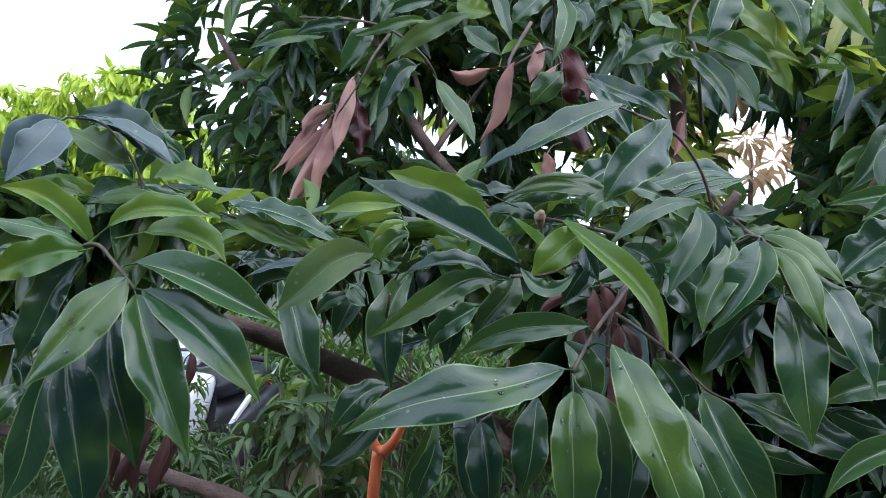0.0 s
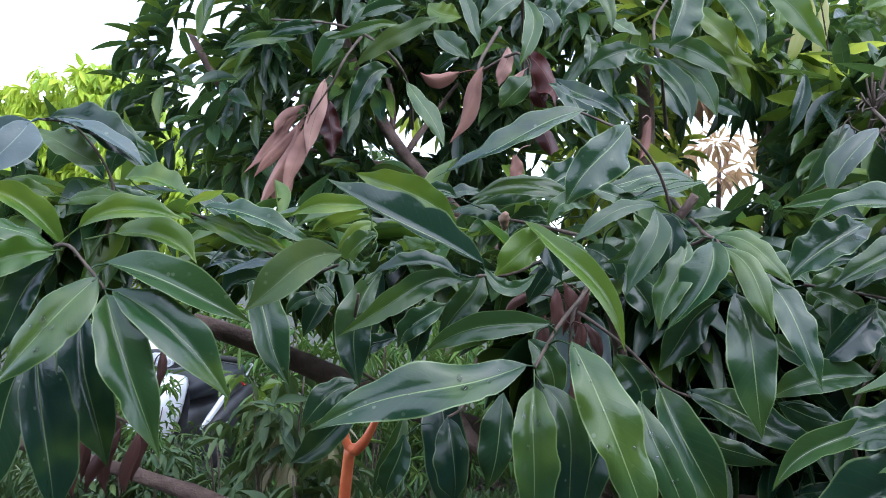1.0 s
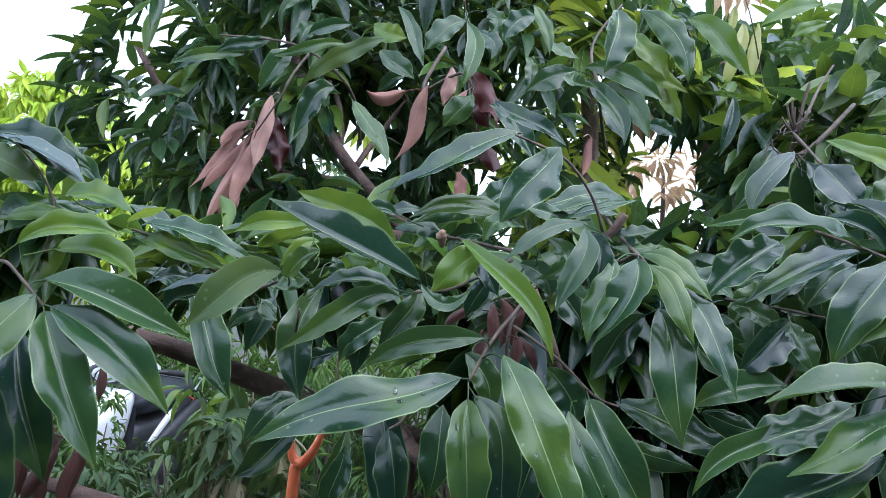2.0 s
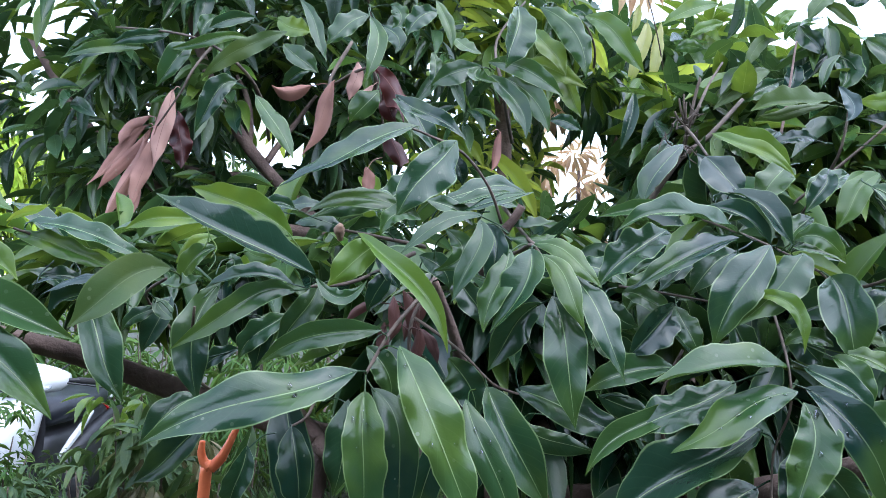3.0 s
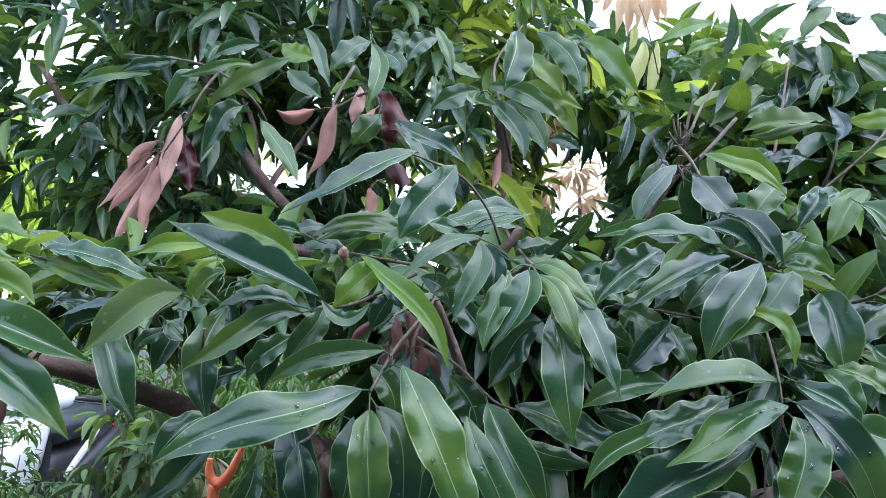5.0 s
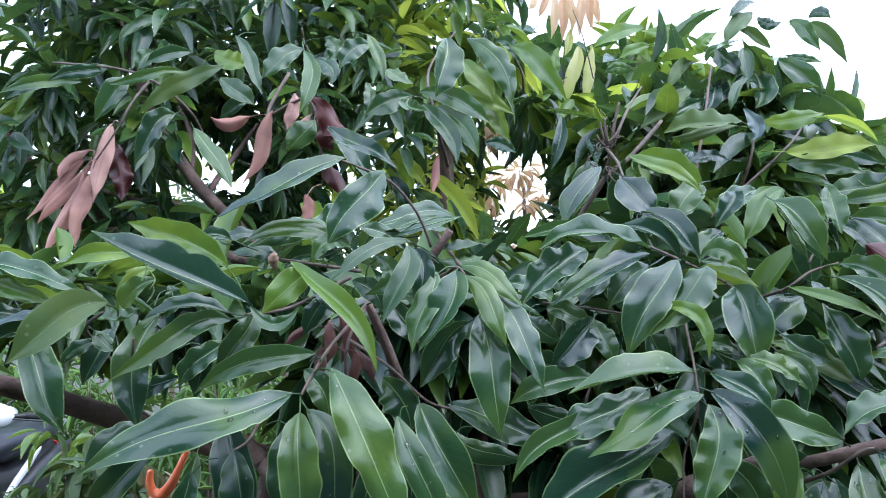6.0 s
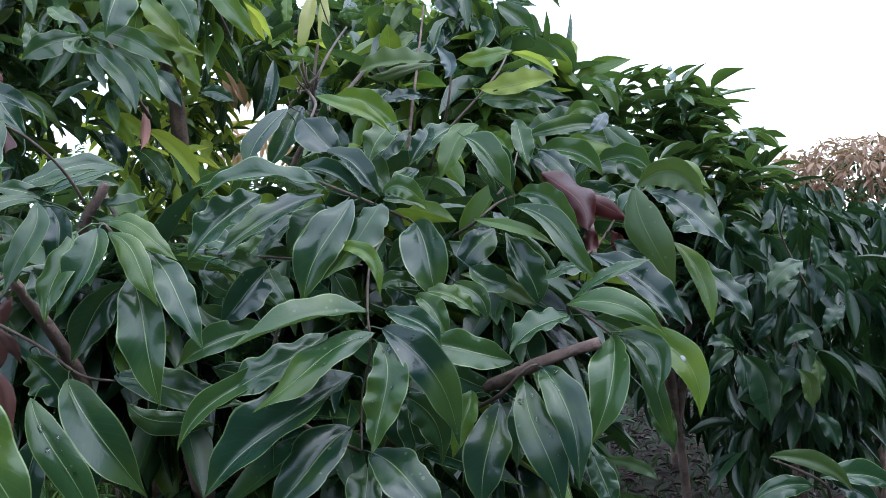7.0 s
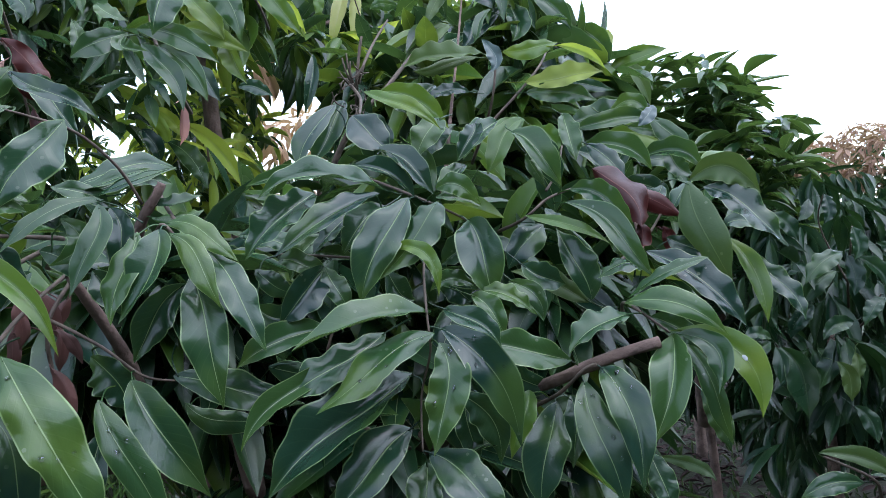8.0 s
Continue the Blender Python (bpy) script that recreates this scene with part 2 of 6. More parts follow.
def twig(owner, r0, r1, points):
    """A twig of the tree, with knots where leaf stalks left it. Gives the object and its line."""
    n = len(points)
    v, f, line = tube_data(points, [r0 + (r1 - r0) * i / (n - 1) for i in range(n)], 7, 0.3)
    ob = part("twig", mesh_of("twig", v, f, bark if r0 > 0.005 else twig_bark), owner)
    ob.matrix_parent_inverse = Matrix.Translation(-owner.location)
    return ob, line


def outline(s):
    """Half width of a leaf along its length: lance-shaped, with a rounded base and a drawn-out tip."""
    if s <= 0.0 or s >= 1.0:
        return 0.0
    body = math.sin(math.pi * s ** 0.96) ** 0.82
    k = min(1.0, max(0.0, (s - 0.76) / 0.22))
    return body * (1 - 0.40 * k * k * (3 - 2 * k))


def ahead_of(place, rise):
    """The way in which a leaf at that place turns its face: out of the crown, towards the open yard, and up."""
    out = (Vector((0.1, -0.05, 0)) - Vector((place[0], place[1], 0))).normalized()
    return out * math.cos(radians(rise)) + Vector((0, 0, math.sin(radians(rise))))


def leaf(shoots, base, bend, tip, width, mat=None, face=0, rows=26, half=4):
    """One large leaf from its stalk's end over its bend to its tip: folded along the midrib, waved at its margins.
    face: 1 for a blade that lies open to the sky, 2 for a level one, -1 for one that hangs, -2 for one that turns its face down."""
    mat = mat or green
    b, t = Vector(base), Vector(tip)
    c = Vector(bend) * 2 - (b + t) / 2
    length = (t - b).length
    facing = Matrix.Rotation(radians(rng.uniform(-10, 10)), 3, "Z") @ ahead_of(bend, (28, 50, 74, -22, 6)[face] - 32 * min(1.0, max(0.0, (bend[2] - 1.6) / 0.2)) + rng.uniform(-8, 8))
    shrivelled = mat in (dry, withered, maroon)
    fold = rng.uniform(0.25, 1.0) if not shrivelled else rng.uniform(-0.5, 0.5)
    curl = rng.uniform(-0.50, -0.08) if not shrivelled else rng.uniform(-0.9, -0.2)
    ripple, pace, shift = rng.uniform(0.025, 0.11) * min(1.0, 0.04 / width), rng.uniform(2.0, 4.4), rng.uniform(0, 6)
    if shrivelled:
        ripple, pace = ripple * (3.0 if mat is maroon else 1.2), pace * 0.6
    twist = rng.uniform(-0.40, 0.40) * (3.0 if shrivelled else 1.6)
    uneven = rng.uniform(-0.15, 0.15)
    sag = rng.uniform(-0.10, 0.10) * length
    dents = [(rng.uniform(0.12, 0.9), rng.choice((-1, 1)), rng.uniform(0.02, 0.05), rng.uniform(0.03, 0.16)) for k in range(rng.randrange(4) if not shrivelled else 0)]
    verts, faces, uvs = [], [], []
    cols = 2 * half + 1
    for i in range(rows + 1):
        s = i / rows
        mid = b * (1 - s) ** 2 + c * (2 * s * (1 - s)) + t * s * s
        along = ((c - b) * (1 - s) + (t - c) * s).normalized()
        nm = (facing - along * facing.dot(along)).normalized()
        nm = Matrix.Rotation(twist * (s - 0.4), 3, along) @ nm
        sd = nm.cross(along)
        mid = mid + sd * (sag * math.sin(2 * math.pi * s) * 0.3)
        w = 0.5 * width * outline(s)
        for j in range(-half, half + 1):
            q = j / half
            wave = math.sin(pace * 2 * math.pi * s + shift + (1.7 if q > 0 else 0))
            rag = noise.noise(Vector((s * 7, q * 0.4 + shift * 3, shift)))
            reach = w * (1 + (uneven if q > 0 else -uneven) + (0.035 * wave + 0.07 * rag) * abs(q))
            for place, side, span, deep in dents:
                if q * side > 0.5:
                    reach -= w * deep * math.exp(-((s - place) / span) ** 2) * abs(q)
            lift = fold * abs(q) * w + curl * q * q * w + ripple * width * abs(q) ** 1.8 * wave * min(1.0, 6 * s * (1 - s))
            verts.append(mid + sd * (q * reach) + nm * lift)
            uvs.append((0.5 + 0.5 * q, s))
    for i in range(rows):
        for j in range(cols - 1):
            a = i * cols + j
            faces.append((a, a + 1, a + cols + 1, a + cols))
    near, owner = None, None
    for ob, line in shoots:
        for p in line:
            if near is None or (p - b).length < (near - b).length:
                near, owner = p, ob
    reach = near - b
    if reach.length > 0.03:
        reach = reach.normalized() * 0.03
    start = (c - b).normalized()
    stalk_r = 0.0006 + 0.006 * width
    sv, sf, _ = tube_data([b + start * 0.006, b + reach * 0.5 - start * 0.003, b + reach], [stalk_r * 0.8, stalk_r, stalk_r * 1.2], 5)
    n = len(verts)
    verts += sv
    uvs += [(0.3, 0.0)] * len(sv)
    faces += [tuple(k + n for k in f) for f in sf]
    return part("leaf", mesh_of("leaf", verts, faces, mat, uvs), owner)


def drops(blade, mat=None, count=6, big=0.0026):
    """Water drops that lie on a large leaf, beside its midrib."""
    me = blade.data
    for k in range(count):
        i, j = rng.randrange(3, 18), rng.choice((3, 4, 5, 4, 6, 2))
        v = me.vertices[i * 9 + j]
        r = rng.uniform(0.5, 1.0) * big
        bm = bmesh.new()
        bmesh.ops.create_icosphere(bm, subdivisions=2, radius=r, matrix=Matrix.Translation(v.co) @ v.normal.to_track_quat("Z", "Y").to_matrix().to_4x4() @ Matrix.Diagonal((1.0, rng.uniform(1.0, 1.6), 0.4, 1)))
        for f in bm.faces:
            f.smooth = True
        ob = part("water_drop" if mat is None else "splash", bm, blade.parent, mat=mat or drop_mat)
        ob.matrix_parent_inverse = Matrix.Identity(4)
    return blade


def splashes(blade):
    return drops(blade, splash_mat, 3, 0.0045)


def blade_template(rows, droop, fold):
    """A small leaf along y, unit long and unit wide."""
    v, f, uv = [], [], []
    for i in range(rows + 1):
        s = i / rows
        for q in (-1, 0, 1):
            w = 0.5 * outline(s)
            v.append((q * w, s, -droop * s * s + fold * abs(q) * w))
            uv.append((0.5 + 0.5 * q, s))
    for i in range(rows):
        for j in range(2):
            a = i * 3 + j
            f.append((a, a + 1, a + 4, a + 3))
    return np.array(v), np.array(f), np.array(uv)


TEMPLATES = [blade_template(6, d, f) for d, f in ((0.12, 0.3), (0.28, 0.45), (0.05, 0.2), (0.42, 0.4), (0.2, 0.6))]


def foliage_mesh(name, leaves, mat):
    """Many leaves in one mesh. leaves: base, direction, facing, length, width."""
    vs, fs, us, n = [], [], [], 0
    for k, (b, d, up, length, width) in enumerate(leaves):
        tv, tf, tu = TEMPLATES[k % len(TEMPLATES)]
        d = np.asarray(d, float)
        d = d / np.linalg.norm(d)
        up = np.asarray(up, float)
        up = up - d * up.dot(d)
        up = up / (np.linalg.norm(up) + 1e-9)
        sd = np.cross(d, up)
        vs.append(np.asarray(b) + tv[:, :1] * width * sd + tv[:, 1:2] * length * d + tv[:, 2:] * up * np.where(True, (length + width) * 0.5, 0))
        fs.append(tf + n)
        us.append(tu)
        n += len(tv)
    vs, fs, us = np.concatenate(vs), np.concatenate(fs), np.concatenate(us)
    me = bpy.data.meshes.new(name)
    me.vertices.add(len(vs))
    me.vertices.foreach_set("co", vs.astype(np.float32).ravel())
    me.loops.add(fs.size)
    me.loops.foreach_set("vertex_index", fs.astype(np.int32).ravel())
    me.polygons.add(len(fs))
    me.polygons.foreach_set("loop_start", np.arange(0, fs.size, 4, dtype=np.int32))
    me.polygons.foreach_set("use_smooth", np.ones(len(fs), dtype=bool))
    me.update(calc_edges=True)
    lay = me.uv_layers.new(name="UVMap")
    lay.data.foreach_set("uv", us[fs.ravel()].astype(np.float32).ravel())
    me.materials.append(mat)
    me.validate()
    return me


def mixed_foliage(owner, made, mats, label):
    """The leaves of a crown, shared out between leaf materials by weight."""
    inv = Matrix.Translation(-owner.location)
    pick = nrng.random(len(made))
    low = 0.0
    for m, share in mats:
        part("foliage", foliage_mesh("foliage", [a for a, q in zip(made, pick) if low <= q < low + share], m), owner, label, kind="stuff").matrix_parent_inverse = inv
        low += share


def sprig(centre, out, count, length, width, droop=0.55, spread=1.0):
    """Leaves of one shoot: pairs that stand off the twig and droop."""
    out = np.asarray(out, float) / np.linalg.norm(out)
    made = []
    a0 = nrng.uniform(0, 6.28)
    ref = np.cross(out, (0.2, 0.3, 0.93))
    ref = ref / (np.linalg.norm(ref) + 1e-9)
    oth = np.cross(out, ref)
    for k in range(count):
        a = a0 + k * 2.4 + nrng.uniform(-0.4, 0.4)
        ring = ref * math.cos(a) + oth * math.sin(a)
        lean = nrng.uniform(0.5, 1.35) * spread
        d = out * math.cos(lean) + ring * math.sin(lean)
        d = d + np.array((0, 0, -droop * nrng.uniform(0.4, 1.3)))
        b = np.asarray(centre) - out * length * 0.5 * (k / count) + ring * 0.01
        up = np.array((0, 0, 1.0)) + 0.6 * out + nrng.normal(0, 0.25, 3)
        size = nrng.uniform(0.72, 1.15)
        made.append((b, d, up, length * size, width * size * nrng.uniform(0.85, 1.15)))
    return made


def opening(near, far, wide, high, steps):
    """Ellipsoids along a gap through the crown that widens from near to far."""
    a, b = Vector(near), Vector(far)
    made = []
    for k in range(steps):
        s = k / (steps - 1)
        w = 1.0 + 0.6 * s
        made.append((tuple(a.lerp(b, s)), (wide * w, 0.17, high * w)))
    return made


# openings in the crown, through which far trees and the sky show
OPEN = [((0.92, 1.60, 2.17), (0.12, 0.20, 0.16))]
OPEN += [((0.45, 1.45, 1.87), (0.10, 0.42, 0.10))]
OPEN += opening((0.448, 0.995, 1.741), (0.75, 1.79, 1.93), 0.070, 0.075, 6)
OPEN += opening((0.50, 1.07, 1.75), (0.94, 2.19, 2.02), 0.083, 0.095, 6)
OPEN += opening((0.56, 1.05, 2.02), (1.08, 2.19, 2.55), 0.092, 0.086, 6)
OPEN += opening((0.30, 1.21, 1.73), (0.38, 2.48, 1.98), 0.055, 0.045, 7)


def crown(centre, radii, sprigs, count=8, length=0.15, width=0.043, shell=0.45, droop=0.75, gaps=(), lowest=-1.0, rise=0.1, whorl=False):
    """Shoots spread through the outer part of an uneven crown; none inside the gaps."""
    made, c, r = [], np.array(centre), np.array(radii)
    tries = 0
    while sprigs > 0 and tries < 20000:
        tries += 1
        d = nrng.normal(0, 1, 3)
        d = d / np.linalg.norm(d)
        if d[2] < lowest:
            continue
        lump = 1 + 0.22 * noise.noise(Vector(d * 2.3) + Vector(c))
        p = c + d * r * lump * (1 - shell * nrng.random() ** 1.5)
        if any(((p - np.array(g)) / np.array(q)).dot((p - np.array(g)) / np.array(q)) < 1 for g, q in (*gaps, *OPEN)):
            continue
        o = d * np.array((0.9, 0.9, 0.5)) + np.array((0, 0, rise)) + nrng.normal(0, 0.35, 3)
        if whorl:
            made += sprig(p, np.array((0.3 * d[0], 0.3 * d[1], 1.0)) + nrng.normal(0, 0.12, 3), count, length, width, droop * 0.6, 1.45)
        else:
            made += sprig(p, o, count, length, width, droop)
        sprigs -= 1
    return made


# ---- ground ----
gv, gf = [], []
N = 60
for i in range(N + 1):
    for j in range(N + 1):
        a, b = (i / N * 2 - 1), (j / N * 2 - 1)
        x, y = 400 * a * abs(a) ** 2.2, 400 * b * abs(b) ** 2.2
        gv.append((x, y, 0.05 * noise.noise(Vector((x * 0.5, y * 0.5, 0))) if abs(x) < 30 and abs(y) < 30 else 0))
for i in range(N):
    for j in range(N):
        gf.append((i * (N + 1) + j, (i + 1) * (N + 1) + j, (i + 1) * (N + 1) + j + 1, i * (N + 1) + j + 1))
ground = tagged(new("ground", mesh_of("ground", gv, gf, soil)), "dark orchard soil with moss and weeds", "ground", kind="structure")

# dark tone of the added walls, so leaves facing them reflect little light
dark_wall = rough_material("dark_wall", (0.060, 0.064, 0.050), (0.115, 0.115, 0.10), 1.5, 0.9, 0.3, 0.004, 60.0)


def wall(name, x0, y0, x1, y1, z1):
    bm = bmesh.new()
    bmesh.ops.create_cube(bm, size=1.0, matrix=Matrix.LocRotScale(((x0 + x1) / 2, (y0 + y1) / 2, z1 / 2 - 0.1), None, (abs(x1 - x0), abs(y1 - y0), z1 + 0.2)))
    bmesh.ops.bevel(bm, geom=bm.edges[:], offset=0.015, segments=2, affect="EDGES")
    return tagged(part(name, bm, None, mat=dark_wall), "unseen dark grey wall added to block low sky light", "wall", kind="structure")


# unseen walls, added to close the yard and hold back low sky light
wall("added_wall_south", -8.0, -2.8, 8.0, -2.6, 3.1)
wall("added_wall_west", -8.0, -4.0, -7.8, 4.0, 2.6)

# ---- the tree in front: trunk, limbs, twigs and large leaves ----
tree = thing("tree", "broadleaf fruit tree with glossy dark green lance leaves", "tree", "orchard trees", (0.62, 1.75, 0))

bush = thing("tree", "low fruit tree with drooping dark green leaves", "tree", "orchard trees", (2.12, 1.33, 0))


def limb(owner, name, points, radii, sides=10, mat=None):
    inv = Matrix.Translation(-owner.location)
    v, f, line = tube_data(points, radii, sides, 0.35)
    ob = part(name, mesh_of(name, v, f, mat or bark), owner)
    ob.matrix_parent_inverse = inv
    return ob, line



TWIG = collections.defaultdict(list)
TWIG['left'].append(twig(tree, 0.0021, 0.0013, [(-0.426, 0.840, 1.433), (-0.324, 0.698, 1.492), (-0.268, 0.638, 1.512), (-0.241, 0.624, 1.496), (-0.222, 0.620, 1.477)]))
TWIG['left'].append(twig(tree, 0.0018, 0.0012, [(-0.286, 0.757, 1.524), (-0.279, 0.745, 1.579), (-0.316, 0.742, 1.629), (-0.347, 0.731, 1.634)]))
TWIG['left'].append(twig(tree, 0.0018, 0.0012, [(-0.120, 0.840, 1.509), (-0.152, 0.738, 1.537), (-0.184, 0.697, 1.550)]))
TWIG['left'].append(twig(tree, 0.0018, 0.0012, [(-0.061, 0.794, 1.459), (-0.082, 0.762, 1.493), (-0.033, 0.591, 1.509)]))
TWIG['left'].append(twig(tree, 0.0024, 0.0012, [(-0.441, 0.792, 1.387), (-0.399, 0.699, 1.461), (-0.368, 0.656, 1.531)]))
TWIG['left_dry'].append(twig(tree, 0.0018, 0.0012, [(-0.320, 0.783, 1.396), (-0.267, 0.735, 1.362), (-0.225, 0.727, 1.346)]))
TWIG['centre'].append(twig(tree, 0.0021, 0.0014, [(0.208, 0.744, 1.528), (0.173, 0.655, 1.498), (0.147, 0.626, 1.470), (0.126, 0.602, 1.437)]))
TWIG['centre'].append(twig(tree, 0.0016, 0.0011, [(0.180, 0.706, 1.482), (0.219, 0.678, 1.454), (0.250, 0.664, 1.424), (0.277, 0.670, 1.414)]))
TWIG['centre'].append(twig(tree, 0.0016, 0.0011, [(0.269, 0.722, 1.582), (0.249, 0.700, 1.615), (0.217, 0.678, 1.643), (0.183, 0.672, 1.656), (0.164, 0.667, 1.661)]))
TWIG['centre'].append(twig(tree, 0.006, 0.0045, [(0.261, 0.764, 1.532), (0.268, 0.733, 1.564), (0.279, 0.717, 1.584), (0.288, 0.712, 1.600)]))
TWIG['centre'].append(twig(tree, 0.0024, 0.0012, [(0.188, 0.783, 1.551), (0.121, 0.703, 1.516), (0.078, 0.643, 1.508)]))
TWIG['centre'].append(twig(tree, 0.0024, 0.0012, [(0.199, 0.782, 1.558), (0.144, 0.702, 1.559), (0.108, 0.701, 1.564)]))
TWIG['centre'].append(twig(tree, 0.0024, 0.0012, [(0.272, 0.744, 1.543), (0.273, 0.664, 1.550), (0.279, 0.634, 1.551), (0.305, 0.636, 1.509)]))
TWIG['centre'].append(twig(tree, 0.0024, 0.0012, [(0.040, 0.900, 1.356), (0.002, 0.808, 1.386), (-0.030, 0.746, 1.420), (-0.024, 0.683, 1.486)]))
TWIG['centre'].append(twig(tree, 0.0024, 0.0012, [(0.102, 0.898, 1.413), (0.084, 0.790, 1.377), (0.066, 0.760, 1.367)]))
TWIG['centre_dry'].append(twig(tree, 0.0024, 0.0018, [(0.208, 0.764, 1.523), (0.180, 0.726, 1.478), (0.180, 0.728, 1.431)]))
TWIG['right'].append(twig(tree, 0.0015, 0.0009, [(0.600, 0.763, 1.532), (0.523, 0.636, 1.497), (0.484, 0.561, 1.455), (0.480, 0.553, 1.419), (0.472, 0.564, 1.379), (0.461, 0.549, 1.333)]))
TWIG['right'].append(twig(tree, 0.0018, 0.0011, [(0.519, 0.761, 1.604), (0.528, 0.676, 1.575), (0.568, 0.632, 1.542), (0.611, 0.666, 1.523)]))
TWIG['right'].append(twig(tree, 0.0016, 0.001, [(0.389, 0.698, 1.521), (0.424, 0.667, 1.515), (0.487, 0.644, 1.504), (0.523, 0.658, 1.498)]))
TWIG['right'].append(twig(tree, 0.0024, 0.0013, [(0.723, 0.809, 1.528), (0.688, 0.691, 1.537), (0.714, 0.676, 1.558), (0.747, 0.669, 1.568)]))
TWIG['right'].append(twig(tree, 0.0018, 0.0012, [(0.726, 0.692, 1.570), (0.789, 0.748, 1.602), (0.839, 0.799, 1.642)]))
TWIG['right'].append(twig(tree, 0.0070, 0.0058, [(0.622, 0.700, 1.326), (0.618, 0.575, 1.364), (0.644, 0.520, 1.387), (0.690, 0.488, 1.401)]))
TWIG['right'].append(twig(tree, 0.0024, 0.0013, [(0.606, 0.606, 1.334), (0.608, 0.546, 1.358), (0.617, 0.512, 1.384), (0.630, 0.511, 1.387)]))
TWIG['right'].append(twig(tree, 0.0024, 0.0012, [(0.823, 0.698, 1.467), (0.912, 0.728, 1.500), (0.964, 0.732, 1.546), (1.002, 0.722, 1.572)]))
TWIG['right'].append(twig(tree, 0.0024, 0.0012, [(0.762, 0.619, 1.416), (0.706, 0.547, 1.435), (0.713, 0.498, 1.406)]))
TWIG['right'].append(twig(tree, 0.0024, 0.0012, [(0.290, 0.796, 1.610), (0.295, 0.703, 1.563), (0.303, 0.664, 1.553)]))
TWIG['right'].append(twig(tree, 0.0025, 0.0013, [(0.538, 0.748, 1.282), (0.443, 0.684, 1.348), (0.419, 0.662, 1.411), (0.435, 0.651, 1.461)]))
TWIG['red'].append(twig(tree, 0.0036, 0.0024, [(0.912, 0.817, 1.593), (0.949, 0.764, 1.542), (0.970, 0.729, 1.528)]))
TWIG['red'].append(twig(tree, 0.0054, 0.0042, [(1.025, 0.924, 1.635), (0.988, 0.833, 1.557), (0.891, 0.717, 1.485)]))
TWIG['upper'].append(twig(tree, 0.0024, 0.0014, [(0.704, 0.932, 1.616), (0.810, 0.870, 1.725), (0.862, 0.862, 1.777), (0.926, 0.916, 1.833)]))
TWIG['upper'].append(twig(tree, 0.0025, 0.0013, [(0.751, 0.905, 1.637), (0.739, 0.818, 1.703), (0.751, 0.810, 1.773)]))
TWIG['hang'].append(twig(tree, 0.003, 0.0016, [(0.172, 1.182, 1.815), (0.153, 1.078, 1.890), (0.138, 0.997, 1.925)]))
TWIG['hang'].append(twig(tree, 0.003, 0.0016, [(0.393, 1.140, 1.764), (0.336, 0.995, 1.811), (0.337, 1.040, 1.894), (0.390, 1.075, 1.976)]))
TWIG['hang'].append(twig(tree, 0.003, 0.0016, [(-0.007, 1.324, 1.777), (-0.020, 1.119, 1.818), (-0.103, 1.112, 1.878), (-0.247, 1.211, 1.918)]))
TWIG['hang'].append(twig(tree, 0.0022, 0.0012, [(0.519, 1.105, 1.892), (0.479, 1.010, 1.897), (0.427, 0.967, 1.944)]))
TWIG['hang_dry'].append(twig(tree, 0.0024, 0.0012, [(-0.088, 1.124, 1.870), (-0.106, 1.086, 1.822), (-0.119, 1.077, 1.785), (-0.150, 1.089, 1.737)]))
TWIG['hang_dry'].append(twig(tree, 0.003, 0.0018, [(0.124, 1.125, 1.901), (0.092, 1.089, 1.819), (0.154, 1.039, 1.831), (0.178, 1.075, 1.713)]))
TWIG['new'].append(twig(tree, 0.0022, 0.0012, [(0.992, 1.723, 1.899), (0.910, 1.626, 2.073), (0.847, 1.560, 2.184), (0.831, 1.587, 2.277)]))
TWIG['low'].append(twig(tree, 0.003, 0.002, [(1.292, 0.680, 1.003), (1.206, 0.622, 1.099), (1.175, 0.615, 1.132), (1.129, 0.651, 1.164)]))
TWIG['bush'].append(twig(bush, 0.0042, 0.0021, [(2.127, 1.334, 0.893), (2.037, 1.208, 1.174), (1.926, 1.117, 1.337), (1.882, 1.072, 1.423), (1.890, 1.067, 1.477)]))
TWIG['bush'].append(twig(bush, 0.0042, 0.0021, [(2.072, 1.362, 0.932), (1.852, 1.249, 1.109), (1.702, 1.168, 1.213)]))
TWIG['bush'].append(twig(bush, 0.0035, 0.0021, [(2.037, 1.208, 1.174), (1.935, 1.091, 1.237), (1.899, 1.019, 1.311)]))
TWIG['bush'].append(twig(bush, 0.0028, 0.0014, [(1.954, 1.136, 1.334), (1.903, 1.161, 1.484), (1.871, 1.121, 1.560)]))
TWIG['shade'].append(twig(tree, 0.006, 0.003, [(0.937, 1.868, 2.199), (0.871, 1.853, 2.164), (0.804, 1.849, 2.125)]))
TWIG['tuft'].append(twig(tree, 0.0045, 0.0028, [(0.563, 0.989, 1.653), (0.592, 0.958, 1.714), (0.635, 0.947, 1.753), (0.701, 0.970, 1.817)]))
TWIG['tuft'].append(twig(tree, 0.0036, 0.0026, [(0.596, 0.957, 1.719), (0.586, 0.927, 1.737), (0.575, 0.898, 1.751)]))
TWIG['tuft'].append(twig(tree, 0.0026, 0.0018, [(0.575, 0.898, 1.747), (0.580, 0.895, 1.782), (0.587, 0.891, 1.816)]))
TWIG['tuft'].append(twig(tree, 0.0026, 0.0014, [(0.578, 0.897, 1.751), (0.587, 0.894, 1.777), (0.621, 0.925, 1.822), (0.659, 0.955, 1.865)]))
TWIG['tuft'].append(twig(tree, 0.0018, 0.0012, [(0.572, 0.894, 1.744), (0.558, 0.886, 1.762), (0.553, 0.885, 1.783)]))
